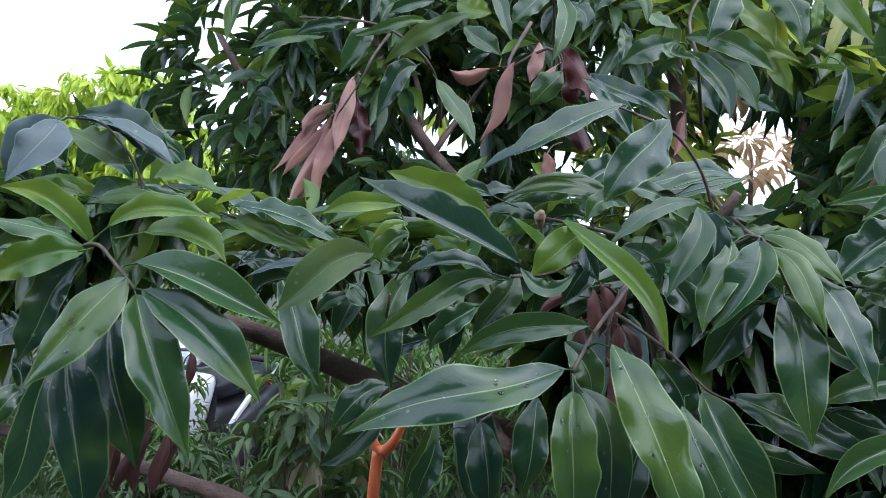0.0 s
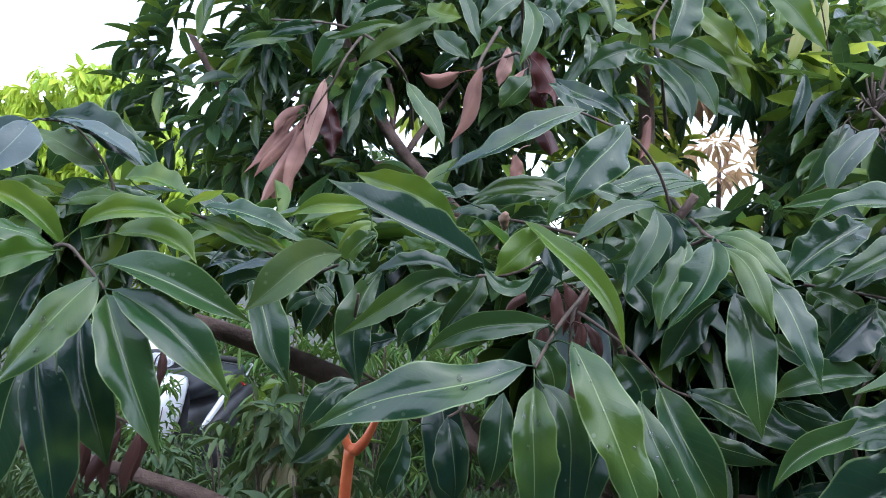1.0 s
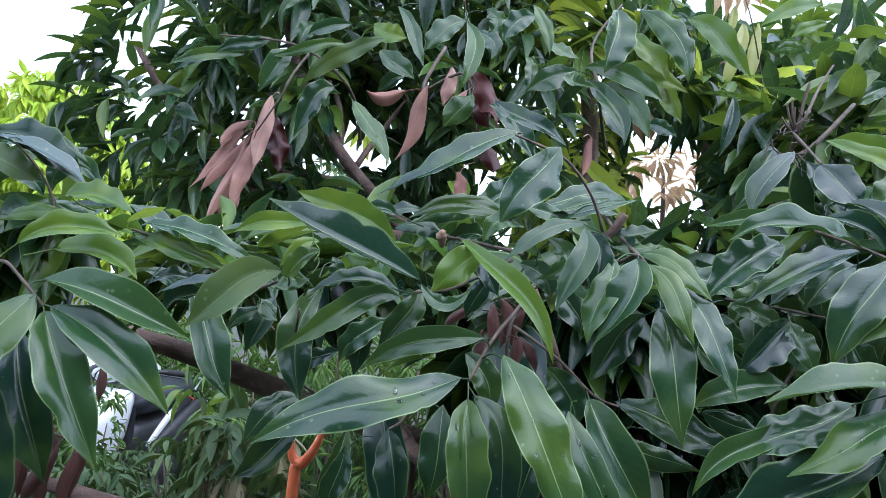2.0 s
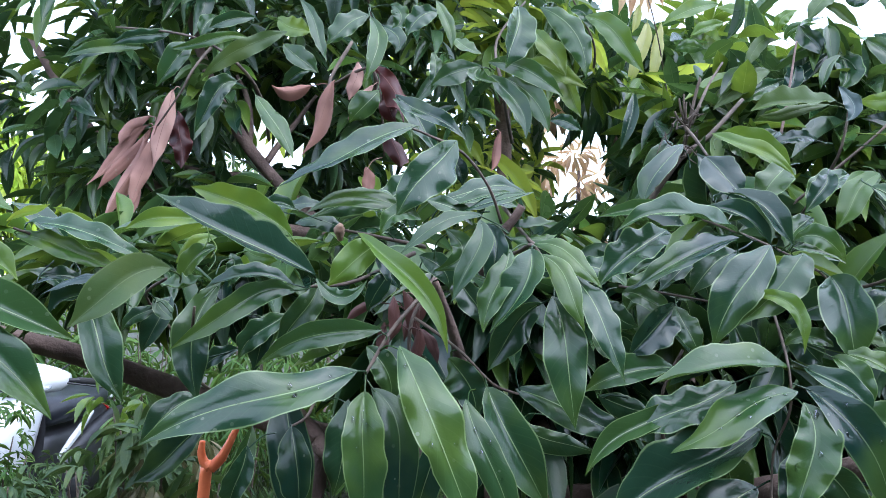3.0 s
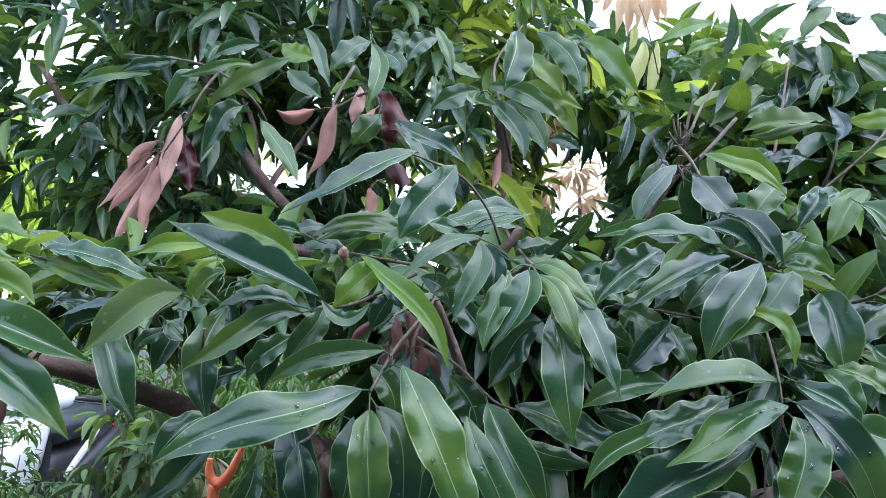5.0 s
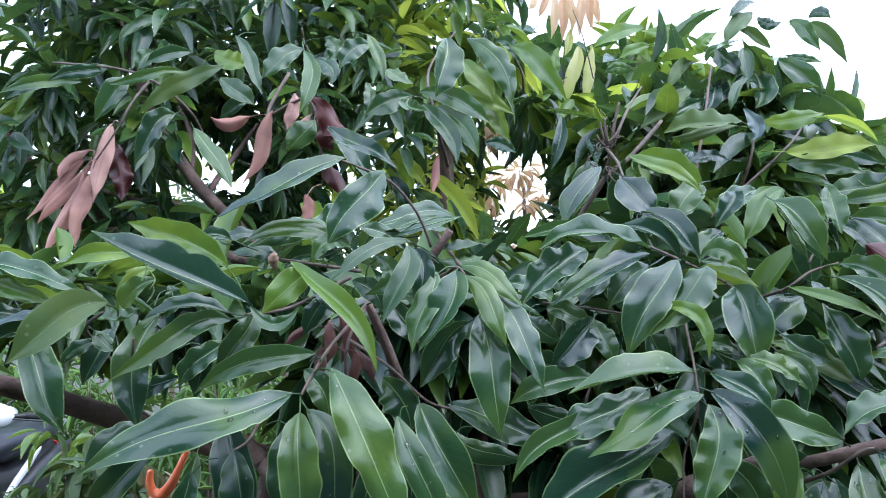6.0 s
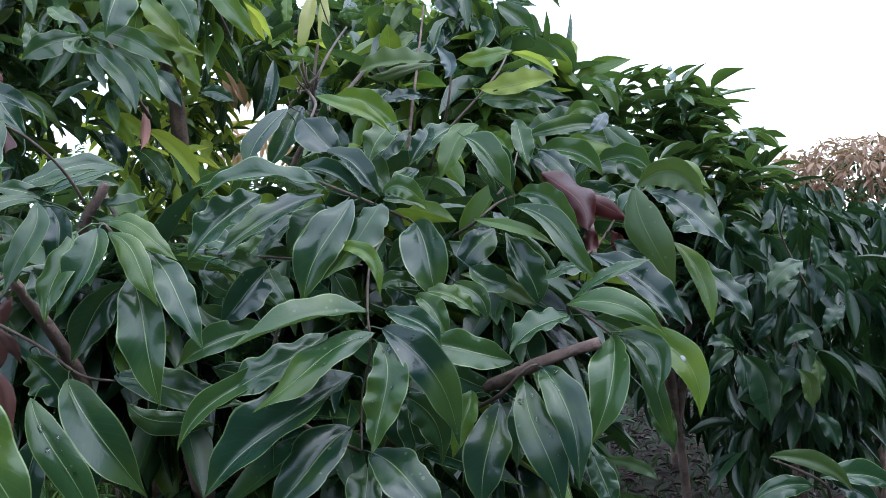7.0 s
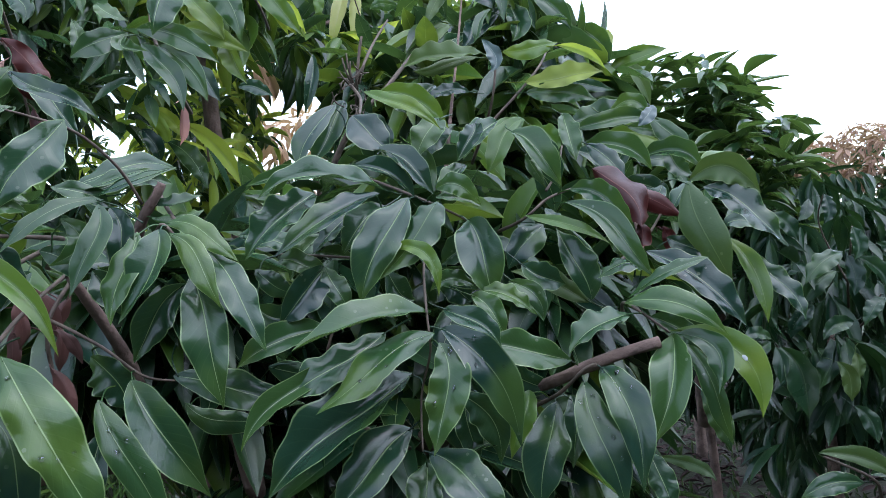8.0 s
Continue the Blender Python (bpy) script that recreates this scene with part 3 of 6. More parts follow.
TWIG['tuft'].append(twig(tree, 0.0018, 0.0012, [(0.572, 0.894, 1.744), (0.561, 0.885, 1.766), (0.559, 0.883, 1.789)]))
TWIG['tuft'].append(twig(tree, 0.0018, 0.0012, [(0.572, 0.894, 1.744), (0.563, 0.885, 1.760), (0.563, 0.883, 1.778)]))
TWIG['tuft'].append(twig(tree, 0.0018, 0.0012, [(0.572, 0.894, 1.744), (0.572, 0.883, 1.758), (0.582, 0.880, 1.774)]))
TWIG['tuft'].append(twig(tree, 0.0018, 0.0012, [(0.572, 0.894, 1.744), (0.555, 0.887, 1.753), (0.548, 0.887, 1.765)]))
TWIG['tuft'].append(twig(tree, 0.0026, 0.0016, [(0.564, 0.890, 1.746), (0.560, 0.852, 1.720), (0.512, 0.742, 1.674)]))
for k in range(22):
    p = Vector((0.572, 0.894, 1.744)) + Vector((rng.uniform(-0.022, 0.022), rng.uniform(-0.02, 0.02), rng.uniform(-0.03, 0.02)))
    q = p + Vector((rng.uniform(-0.02, 0.02), rng.uniform(-0.02, 0.02), rng.uniform(-0.03, 0.03)))
    TWIG['tuft'].append(twig(tree, 0.0011, 0.0007, [p, (p + q) / 2 + Vector((rng.uniform(-0.006, 0.006), 0, rng.uniform(-0.006, 0.006))), q]))

tw = TWIG['left']
drops(leaf(tw, (-0.229, 0.620, 1.487), (-0.253, 0.596, 1.449), (-0.291, 0.593, 1.397), 0.044, mid, 1))
leaf(tw, (-0.219, 0.615, 1.474), (-0.189, 0.588, 1.426), (-0.156, 0.587, 1.354), 0.038, mid)
leaf(tw, (-0.214, 0.615, 1.478), (-0.156, 0.593, 1.450), (-0.109, 0.596, 1.399), 0.039, mid)
leaf(tw, (-0.229, 0.629, 1.499), (-0.164, 0.608, 1.485), (-0.101, 0.613, 1.458), 0.034, mid)
leaf(tw, (-0.284, 0.658, 1.501), (-0.304, 0.641, 1.457), (-0.325, 0.642, 1.409), 0.032)
leaf(tw, (-0.273, 0.691, 1.455), (-0.252, 0.671, 1.389), (-0.232, 0.678, 1.320), 0.041, green, -2)
leaf(tw, (-0.295, 0.661, 1.435), (-0.272, 0.641, 1.359), (-0.258, 0.649, 1.278), 0.043)
leaf(tw, (-0.306, 0.662, 1.410), (-0.310, 0.644, 1.349), (-0.332, 0.648, 1.289), 0.033, green, 1)
leaf(tw, (-0.327, 0.663, 1.385), (-0.335, 0.649, 1.374), (-0.353, 0.645, 1.348), 0.022)
leaf(tw, (-0.346, 0.690, 1.447), (-0.357, 0.681, 1.434), (-0.381, 0.681, 1.417), 0.033, green, 1)
leaf(tw, (-0.360, 0.701, 1.418), (-0.350, 0.693, 1.401), (-0.352, 0.693, 1.379), 0.016)
# two leaves with the sky's reflection painted in as a pale tone
leaf(tw, (-0.346, 0.711, 1.627), (-0.349, 0.686, 1.599), (-0.369, 0.674, 1.562), 0.044, silver_sheen, 1)
leaf(tw, (-0.331, 0.721, 1.633), (-0.270, 0.703, 1.617), (-0.230, 0.705, 1.587), 0.022, silver_sheen, 1)
leaf(tw, (-0.323, 0.761, 1.642), (-0.275, 0.744, 1.631), (-0.242, 0.744, 1.608), 0.020, mid)
leaf(tw, (-0.299, 0.764, 1.597), (-0.336, 0.764, 1.614), (-0.383, 0.781, 1.632), 0.031, under)
leaf(tw, (-0.242, 0.685, 1.576), (-0.207, 0.669, 1.575), (-0.173, 0.667, 1.562), 0.026, lime)
leaf(tw, (-0.190, 0.697, 1.556), (-0.167, 0.688, 1.565), (-0.152, 0.687, 1.572), 0.009, backlit)
leaf(tw, (-0.266, 0.657, 1.528), (-0.219, 0.644, 1.545), (-0.173, 0.648, 1.540), 0.025, lime)
leaf(tw, (-0.246, 0.688, 1.527), (-0.201, 0.665, 1.525), (-0.163, 0.660, 1.503), 0.032, lime)
leaf(tw, (-0.277, 0.648, 1.507), (-0.306, 0.629, 1.521), (-0.356, 0.626, 1.527), 0.025, mid, 1)
leaf(tw, (-0.284, 0.668, 1.512), (-0.307, 0.648, 1.542), (-0.356, 0.645, 1.555), 0.024, lime)
leaf(tw, (-0.274, 0.638, 1.505), (-0.306, 0.621, 1.498), (-0.346, 0.618, 1.478), 0.030, lime)
leaf(tw, (-0.322, 0.725, 1.559), (-0.350, 0.714, 1.565), (-0.383, 0.714, 1.561), 0.018, lime)
leaf(tw, (-0.251, 0.726, 1.561), (-0.288, 0.724, 1.562), (-0.323, 0.735, 1.553), 0.018, lime)
leaf(tw, (-0.306, 0.696, 1.549), (-0.312, 0.694, 1.536), (-0.326, 0.696, 1.539), 0.017, mid)
leaf(tw, (-0.183, 0.717, 1.556), (-0.125, 0.686, 1.550), (-0.063, 0.680, 1.524), 0.024, green, 1)
leaf(tw, (-0.191, 0.717, 1.546), (-0.141, 0.693, 1.535), (-0.085, 0.690, 1.517), 0.021, lime)
leaf(tw, (-0.180, 0.740, 1.500), (-0.156, 0.730, 1.508), (-0.131, 0.730, 1.515), 0.008, silver_sheen, 1)
leaf(tw, (-0.372, 0.697, 1.509), (-0.377, 0.688, 1.488), (-0.393, 0.689, 1.462), 0.024)
leaf(tw, (-0.150, 0.740, 1.500), (-0.132, 0.737, 1.498), (-0.110, 0.740, 1.513), 0.014, mid)
tw = TWIG['centre']
drops(leaf(tw, (0.119, 0.594, 1.441), (0.042, 0.565, 1.420), (-0.042, 0.570, 1.385), 0.043, green, 1))
leaf(tw, (0.140, 0.618, 1.473), (0.088, 0.614, 1.468), (0.035, 0.632, 1.438), 0.023, mid, -1)
drops(leaf(tw, (0.125, 0.589, 1.425), (0.124, 0.568, 1.379), (0.126, 0.571, 1.306), 0.034, mid, 1))
leaf(tw, (0.131, 0.603, 1.426), (0.154, 0.579, 1.379), (0.158, 0.585, 1.300), 0.032)
drops(leaf(tw, (0.151, 0.586, 1.462), (0.175, 0.549, 1.405), (0.212, 0.542, 1.318), 0.041, mid, 1))
drops(leaf(tw, (0.212, 0.607, 1.417), (0.228, 0.580, 1.370), (0.254, 0.576, 1.298), 0.027, mid))
leaf(tw, (0.239, 0.642, 1.424), (0.257, 0.615, 1.379), (0.290, 0.608, 1.320), 0.038)
leaf(tw, (0.211, 0.687, 1.445), (0.228, 0.674, 1.424), (0.238, 0.675, 1.390), 0.037, green, -2)
leaf(tw, (0.116, 0.638, 1.557), (0.158, 0.588, 1.517), (0.188, 0.568, 1.457), 0.019, lime)
leaf(tw, (0.082, 0.602, 1.517), (0.019, 0.592, 1.543), (-0.049, 0.609, 1.578), 0.037, green, 1)
leaf(tw, (0.060, 0.670, 1.553), (0.016, 0.673, 1.579), (-0.036, 0.697, 1.597), 0.029, lime, -1)
leaf(tw, (-0.020, 0.706, 1.568), (-0.058, 0.702, 1.567), (-0.095, 0.712, 1.555), 0.020, lime)
leaf(tw, (0.064, 0.642, 1.508), (0.025, 0.637, 1.515), (-0.013, 0.648, 1.501), 0.021, green, 1)
leaf(tw, (0.066, 0.621, 1.503), (0.023, 0.605, 1.492), (-0.032, 0.614, 1.452), 0.023, mid)
leaf(tw, (-0.012, 0.637, 1.514), (-0.030, 0.637, 1.502), (-0.054, 0.646, 1.510), 0.020, green, 1)
leaf(tw, (-0.032, 0.605, 1.518), (-0.068, 0.592, 1.502), (-0.104, 0.597, 1.468), 0.034, under)
leaf(tw, (0.082, 0.607, 1.515), (0.101, 0.600, 1.499), (0.124, 0.598, 1.515), 0.014, mid)
leaf(tw, (0.136, 0.629, 1.549), (0.114, 0.622, 1.531), (0.091, 0.626, 1.508), 0.028, lime, -1)
leaf(tw, (0.169, 0.671, 1.665), (0.105, 0.657, 1.630), (0.036, 0.672, 1.593), 0.041, green, 1)
leaf(tw, (0.208, 0.664, 1.652), (0.177, 0.643, 1.615), (0.150, 0.640, 1.572), 0.041, green, -2)
leaf(tw, (0.171, 0.676, 1.582), (0.120, 0.671, 1.593), (0.070, 0.687, 1.577), 0.025, mid)
leaf(tw, (0.174, 0.645, 1.572), (0.149, 0.641, 1.575), (0.137, 0.644, 1.555), 0.019, mid)
leaf(tw, (0.231, 0.643, 1.579), (0.186, 0.625, 1.567), (0.152, 0.622, 1.537), 0.016, mid)
leaf(tw, (0.197, 0.651, 1.566), (0.211, 0.635, 1.545), (0.185, 0.636, 1.526), 0.022, mid, -1)
leaf(tw, (0.227, 0.639, 1.575), (0.218, 0.618, 1.539), (0.198, 0.615, 1.498), 0.024, mid, 1)
leaf(tw, (0.236, 0.653, 1.573), (0.242, 0.637, 1.543), (0.236, 0.637, 1.507), 0.022)
leaf(tw, (0.255, 0.635, 1.549), (0.238, 0.615, 1.513), (0.226, 0.610, 1.473), 0.028, mid, 1)
leaf(tw, (0.270, 0.622, 1.549), (0.261, 0.605, 1.515), (0.231, 0.609, 1.473), 0.036, green, 1)
leaf(tw, (0.278, 0.640, 1.555), (0.304, 0.610, 1.544), (0.329, 0.597, 1.515), 0.022, mid)
leaf(tw, (0.279, 0.625, 1.545), (0.296, 0.595, 1.519), (0.308, 0.583, 1.478), 0.023, mid)
leaf(tw, (0.307, 0.621, 1.528), (0.323, 0.584, 1.489), (0.339, 0.569, 1.437), 0.028, green, 1)
leaf(tw, (0.295, 0.630, 1.508), (0.298, 0.598, 1.459), (0.304, 0.589, 1.395), 0.038)
leaf(tw, (0.293, 0.656, 1.501), (0.263, 0.652, 1.474), (0.244, 0.660, 1.436), 0.032, green, -2)
leaf(tw, (0.230, 0.735, 1.593), (0.265, 0.724, 1.606), (0.306, 0.728, 1.618), 0.022, green, 1)
leaf(tw, (0.212, 0.748, 1.599), (0.244, 0.739, 1.608), (0.283, 0.742, 1.619), 0.016, green, 1)
leaf(tw, (0.275, 0.726, 1.582), (0.300, 0.716, 1.579), (0.325, 0.715, 1.587), 0.019, green, 1)
leaf(tw, (0.276, 0.717, 1.567), (0.303, 0.707, 1.566), (0.324, 0.706, 1.572), 0.016, mid)
leaf(tw, (0.164, 0.821, 1.736), (0.198, 0.785, 1.706), (0.239, 0.768, 1.677), 0.023)
leaf(tw, (0.085, 0.678, 1.512), (0.071, 0.671, 1.483), (0.050, 0.679, 1.448), 0.026, green, -1)
leaf(tw, (-0.006, 0.718, 1.510), (-0.027, 0.700, 1.453), (-0.018, 0.697, 1.399), 0.034)
leaf(tw, (-0.138, 0.735, 1.502), (-0.108, 0.706, 1.449), (-0.083, 0.700, 1.398), 0.035)
leaf(tw, (0.037, 0.731, 1.481), (0.034, 0.723, 1.454), (0.028, 0.727, 1.423), 0.023)
leaf(tw, (0.053, 0.805, 1.399), (0.068, 0.777, 1.333), (0.082, 0.778, 1.252), 0.046, green, -2)
leaf(tw, (0.216, 0.722, 1.372), (0.200, 0.713, 1.329), (0.188, 0.724, 1.269), 0.030, green, -1)
leaf(tw, (-0.029, 0.866, 1.353), (-0.065, 0.856, 1.319), (-0.105, 0.866, 1.286), 0.035, green, -1)
leaf(tw, (0.021, 0.856, 1.350), (0.010, 0.842, 1.308), (-0.008, 0.848, 1.258), 0.024, green, -1)
leaf(tw, (0.133, 0.692, 1.454), (0.152, 0.679, 1.432), (0.156, 0.681, 1.400), 0.027, green, -1)
leaf(tw, (0.153, 0.712, 1.565), (0.131, 0.712, 1.569), (0.110, 0.721, 1.558), 0.021)
leaf(tw, (0.059, 0.751, 1.573), (0.087, 0.735, 1.576), (0.112, 0.730, 1.565), 0.020)
leaf(tw, (0.040, 0.774, 1.590), (0.064, 0.764, 1.595), (0.089, 0.764, 1.595), 0.016)
leaf(tw, (-0.013, 0.727, 1.543), (-0.032, 0.722, 1.531), (-0.046, 0.726, 1.504), 0.020, mid)
leaf(tw, (-0.016, 0.747, 1.554), (-0.036, 0.743, 1.546), (-0.054, 0.747, 1.526), 0.015, lime)
leaf(tw, (-0.097, 0.706, 1.512), (-0.122, 0.695, 1.509), (-0.160, 0.700, 1.491), 0.012, silver_sheen, 1)
leaf(tw, (0.000, 0.725, 1.538), (0.005, 0.722, 1.522), (-0.001, 0.727, 1.505), 0.017)
leaf(tw, (0.011, 0.742, 1.545), (0.029, 0.730, 1.536), (0.045, 0.726, 1.533), 0.016, lime, -1)
leaf(tw, (-0.111, 0.710, 1.495), (-0.138, 0.706, 1.489), (-0.152, 0.709, 1.474), 0.021, green, 1)
leaf(tw, (-0.070, 0.742, 1.493), (-0.061, 0.739, 1.480), (-0.051, 0.740, 1.472), 0.018)
leaf(tw, (0.179, 0.687, 1.542), (0.199, 0.675, 1.531), (0.207, 0.673, 1.510), 0.024, green, -1)
leaf(tw, (0.219, 0.691, 1.521), (0.234, 0.679, 1.499), (0.239, 0.679, 1.478), 0.030, green, -1)
leaf(tw, (0.155, 0.714, 1.526), (0.144, 0.713, 1.509), (0.134, 0.721, 1.486), 0.021, green, -1)
tw = TWIG['right']
leaf(tw, (0.488, 0.563, 1.452), (0.421, 0.552, 1.453), (0.358, 0.565, 1.436), 0.036, mid, 1)
leaf(tw, (0.457, 0.596, 1.437), (0.396, 0.583, 1.413), (0.343, 0.592, 1.383), 0.039, green, 1)
drops(leaf(tw, (0.482, 0.545, 1.435), (0.420, 0.534, 1.417), (0.368, 0.546, 1.384), 0.037, mid, 1))
leaf(tw, (0.475, 0.585, 1.397), (0.396, 0.567, 1.365), (0.330, 0.579, 1.316), 0.052, green, 1)
drops(leaf(tw, (0.483, 0.540, 1.427), (0.476, 0.520, 1.386), (0.458, 0.521, 1.335), 0.037, mid, 1))
drops(leaf(tw, (0.490, 0.548, 1.438), (0.517, 0.513, 1.401), (0.535, 0.505, 1.330), 0.036))
leaf(tw, (0.505, 0.569, 1.453), (0.523, 0.543, 1.440), (0.540, 0.529, 1.414), 0.025, green, 1)
leaf(tw, (0.546, 0.586, 1.462), (0.554, 0.565, 1.446), (0.562, 0.555, 1.419), 0.022, mid)
leaf(tw, (0.554, 0.584, 1.465), (0.576, 0.564, 1.457), (0.601, 0.556, 1.435), 0.021, mid, 1)
leaf(tw, (0.416, 0.631, 1.503), (0.390, 0.621, 1.481), (0.365, 0.624, 1.453), 0.034, green, -2)
leaf(tw, (0.416, 0.631, 1.503), (0.420, 0.616, 1.482), (0.429, 0.610, 1.458), 0.023)
leaf(tw, (0.413, 0.625, 1.446), (0.363, 0.617, 1.441), (0.324, 0.624, 1.422), 0.029, mid)
leaf(tw, (0.278, 0.685, 1.417), (0.323, 0.650, 1.401), (0.385, 0.635, 1.378), 0.035)
leaf(tw, (0.407, 0.602, 1.417), (0.352, 0.587, 1.395), (0.314, 0.590, 1.356), 0.022, mid)
leaf(tw, (0.290, 0.716, 1.386), (0.321, 0.697, 1.365), (0.368, 0.692, 1.354), 0.024, green, -1)
leaf(tw, (0.519, 0.577, 1.369), (0.537, 0.558, 1.349), (0.543, 0.556, 1.303), 0.033, green, -1)
leaf(tw, (0.528, 0.586, 1.362), (0.525, 0.578, 1.334), (0.532, 0.579, 1.299), 0.024)
leaf(tw, (0.488, 0.637, 1.574), (0.418, 0.625, 1.589), (0.360, 0.637, 1.572), 0.029, green, 1)
leaf(tw, (0.477, 0.624, 1.570), (0.416, 0.606, 1.549), (0.363, 0.610, 1.516), 0.029, green, 1)
leaf(tw, (0.500, 0.609, 1.563), (0.460, 0.594, 1.520), (0.436, 0.598, 1.466), 0.042)
leaf(tw, (0.523, 0.594, 1.556), (0.496, 0.583, 1.529), (0.454, 0.593, 1.486), 0.039, mid, 1)
leaf(tw, (0.469, 0.593, 1.515), (0.490, 0.565, 1.507), (0.495, 0.555, 1.465), 0.015, lime)
leaf(tw, (0.569, 0.617, 1.537), (0.567, 0.591, 1.501), (0.569, 0.582, 1.449), 0.045)
leaf(tw, (0.489, 0.707, 1.665), (0.498, 0.685, 1.641), (0.516, 0.674, 1.617), 0.045, green, 1)
leaf(tw, (0.494, 0.678, 1.622), (0.521, 0.645, 1.602), (0.540, 0.631, 1.566), 0.028, green, 1)
leaf(tw, (0.521, 0.640, 1.566), (0.493, 0.645, 1.594), (0.465, 0.665, 1.604), 0.023, green, 1)
leaf(tw, (0.424, 0.665, 1.578), (0.382, 0.651, 1.553), (0.347, 0.654, 1.517), 0.041, green, 1)
leaf(tw, (0.448, 0.689, 1.603), (0.399, 0.686, 1.600), (0.363, 0.697, 1.591), 0.017, mid)
leaf(tw, (0.547, 0.640, 1.572), (0.564, 0.621, 1.574), (0.584, 0.613, 1.551), 0.024, mid, -1)
leaf(tw, (0.546, 0.640, 1.565), (0.561, 0.623, 1.560), (0.584, 0.613, 1.549), 0.020, mid, 1)
leaf(tw, (0.499, 0.661, 1.560), (0.465, 0.652, 1.543), (0.444, 0.655, 1.514), 0.033)
leaf(tw, (0.466, 0.668, 1.557), (0.435, 0.659, 1.537), (0.413, 0.661, 1.516), 0.023, green, 1)
leaf(tw, (0.490, 0.756, 1.689), (0.450, 0.737, 1.652), (0.430, 0.733, 1.610), 0.030, green, 1)
leaf(tw, (0.461, 0.672, 1.510), (0.442, 0.672, 1.515), (0.427, 0.678, 1.518), 0.018)
leaf(tw, (0.384, 0.677, 1.514), (0.402, 0.664, 1.509), (0.435, 0.658, 1.493), 0.024, mid)
leaf(tw, (0.362, 0.682, 1.508), (0.375, 0.671, 1.491), (0.397, 0.667, 1.481), 0.023, green, -1)
leaf(tw, (0.490, 0.657, 1.494), (0.497, 0.648, 1.471), (0.513, 0.644, 1.461), 0.026, green, -1)
leaf(tw, (0.540, 0.647, 1.483), (0.557, 0.635, 1.467), (0.573, 0.632, 1.451), 0.029, green, -1)
leaf(tw, (0.642, 0.636, 1.485), (0.658, 0.624, 1.469), (0.686, 0.619, 1.458), 0.031)
leaf(tw, (0.452, 0.691, 1.551), (0.471, 0.684, 1.534), (0.483, 0.688, 1.505), 0.027, green, -1)
leaf(tw, (0.369, 0.698, 1.410), (0.395, 0.688, 1.400), (0.425, 0.687, 1.397), 0.026, green, -1)
leaf(tw, (0.361, 0.695, 1.473), (0.380, 0.682, 1.457), (0.408, 0.677, 1.451), 0.026, green, -1)
tw = TWIG['upper']
leaf(tw, (0.699, 0.716, 1.647), (0.713, 0.685, 1.620), (0.735, 0.672, 1.571), 0.035, mid)
leaf(tw, (0.719, 0.713, 1.621), (0.717, 0.700, 1.598), (0.728, 0.694, 1.572), 0.014, mid)
leaf(tw, (0.739, 0.747, 1.671), (0.693, 0.734, 1.635), (0.670, 0.735, 1.598), 0.031, lime, -1)
leaf(tw, (0.664, 0.742, 1.663), (0.649, 0.731, 1.642), (0.628, 0.733, 1.614), 0.026)
leaf(tw, (0.625, 0.760, 1.674), (0.600, 0.750, 1.653), (0.583, 0.752, 1.620), 0.039)
leaf(tw, (0.526, 0.758, 1.705), (0.554, 0.718, 1.681), (0.591, 0.697, 1.647), 0.019, lime)
leaf(tw, (0.720, 0.795, 1.770), (0.649, 0.784, 1.757), (0.597, 0.792, 1.745), 0.033, under, 1)
leaf(tw, (0.719, 0.806, 1.768), (0.656, 0.800, 1.750), (0.618, 0.808, 1.746), 0.016, under)
leaf(tw, (0.932, 1.239, 1.968), (0.863, 1.227, 1.934), (0.812, 1.239, 1.879), 0.046, under, 1)
leaf(tw, (0.714, 0.785, 1.785), (0.724, 0.770, 1.757), (0.711, 0.769, 1.736), 0.020, silver_sheen)
leaf(tw, (0.965, 1.234, 1.952), (0.897, 1.224, 1.919), (0.864, 1.228, 1.893), 0.033)
leaf(tw, (0.980, 1.229, 1.978), (0.962, 1.212, 1.942), (0.933, 1.212, 1.911), 0.036)
leaf(tw, (0.618, 0.839, 1.732), (0.599, 0.835, 1.719), (0.588, 0.837, 1.708), 0.028)
leaf(tw, (0.625, 0.838, 1.733), (0.610, 0.834, 1.712), (0.615, 0.832, 1.696), 0.030, mid)
leaf(tw, (0.655, 0.821, 1.731), (0.632, 0.812, 1.713), (0.619, 0.811, 1.692), 0.030, mid)
leaf(tw, (0.692, 0.794, 1.716), (0.654, 0.785, 1.715), (0.618, 0.790, 1.703), 0.018)
leaf(tw, (0.799, 0.885, 1.867), (0.769, 0.877, 1.837), (0.759, 0.876, 1.811), 0.015, mid)
tw = TWIG['hang']
leaf(tw, (0.340, 0.936, 1.907), (0.330, 0.912, 1.855), (0.317, 0.907, 1.808), 0.044, green, -2)
leaf(tw, (0.369, 0.930, 1.907), (0.405, 0.888, 1.859), (0.417, 0.877, 1.795), 0.037, mid)
leaf(tw, (0.417, 0.941, 1.912), (0.434, 0.923, 1.898), (0.445, 0.917, 1.870), 0.019)
leaf(tw, (0.430, 0.918, 1.896), (0.463, 0.882, 1.858), (0.497, 0.870, 1.805), 0.033, lime)
leaf(tw, (0.374, 0.971, 1.890), (0.391, 0.941, 1.852), (0.409, 0.928, 1.812), 0.030, lime)
leaf(tw, (0.303, 0.949, 1.829), (0.350, 0.904, 1.806), (0.390, 0.884, 1.770), 0.030, mid)
leaf(tw, (0.364, 0.976, 1.845), (0.397, 0.941, 1.824), (0.438, 0.923, 1.797), 0.029, lime)
leaf(tw, (0.308, 0.949, 1.811), (0.331, 0.906, 1.766), (0.342, 0.888, 1.710), 0.027, mid)
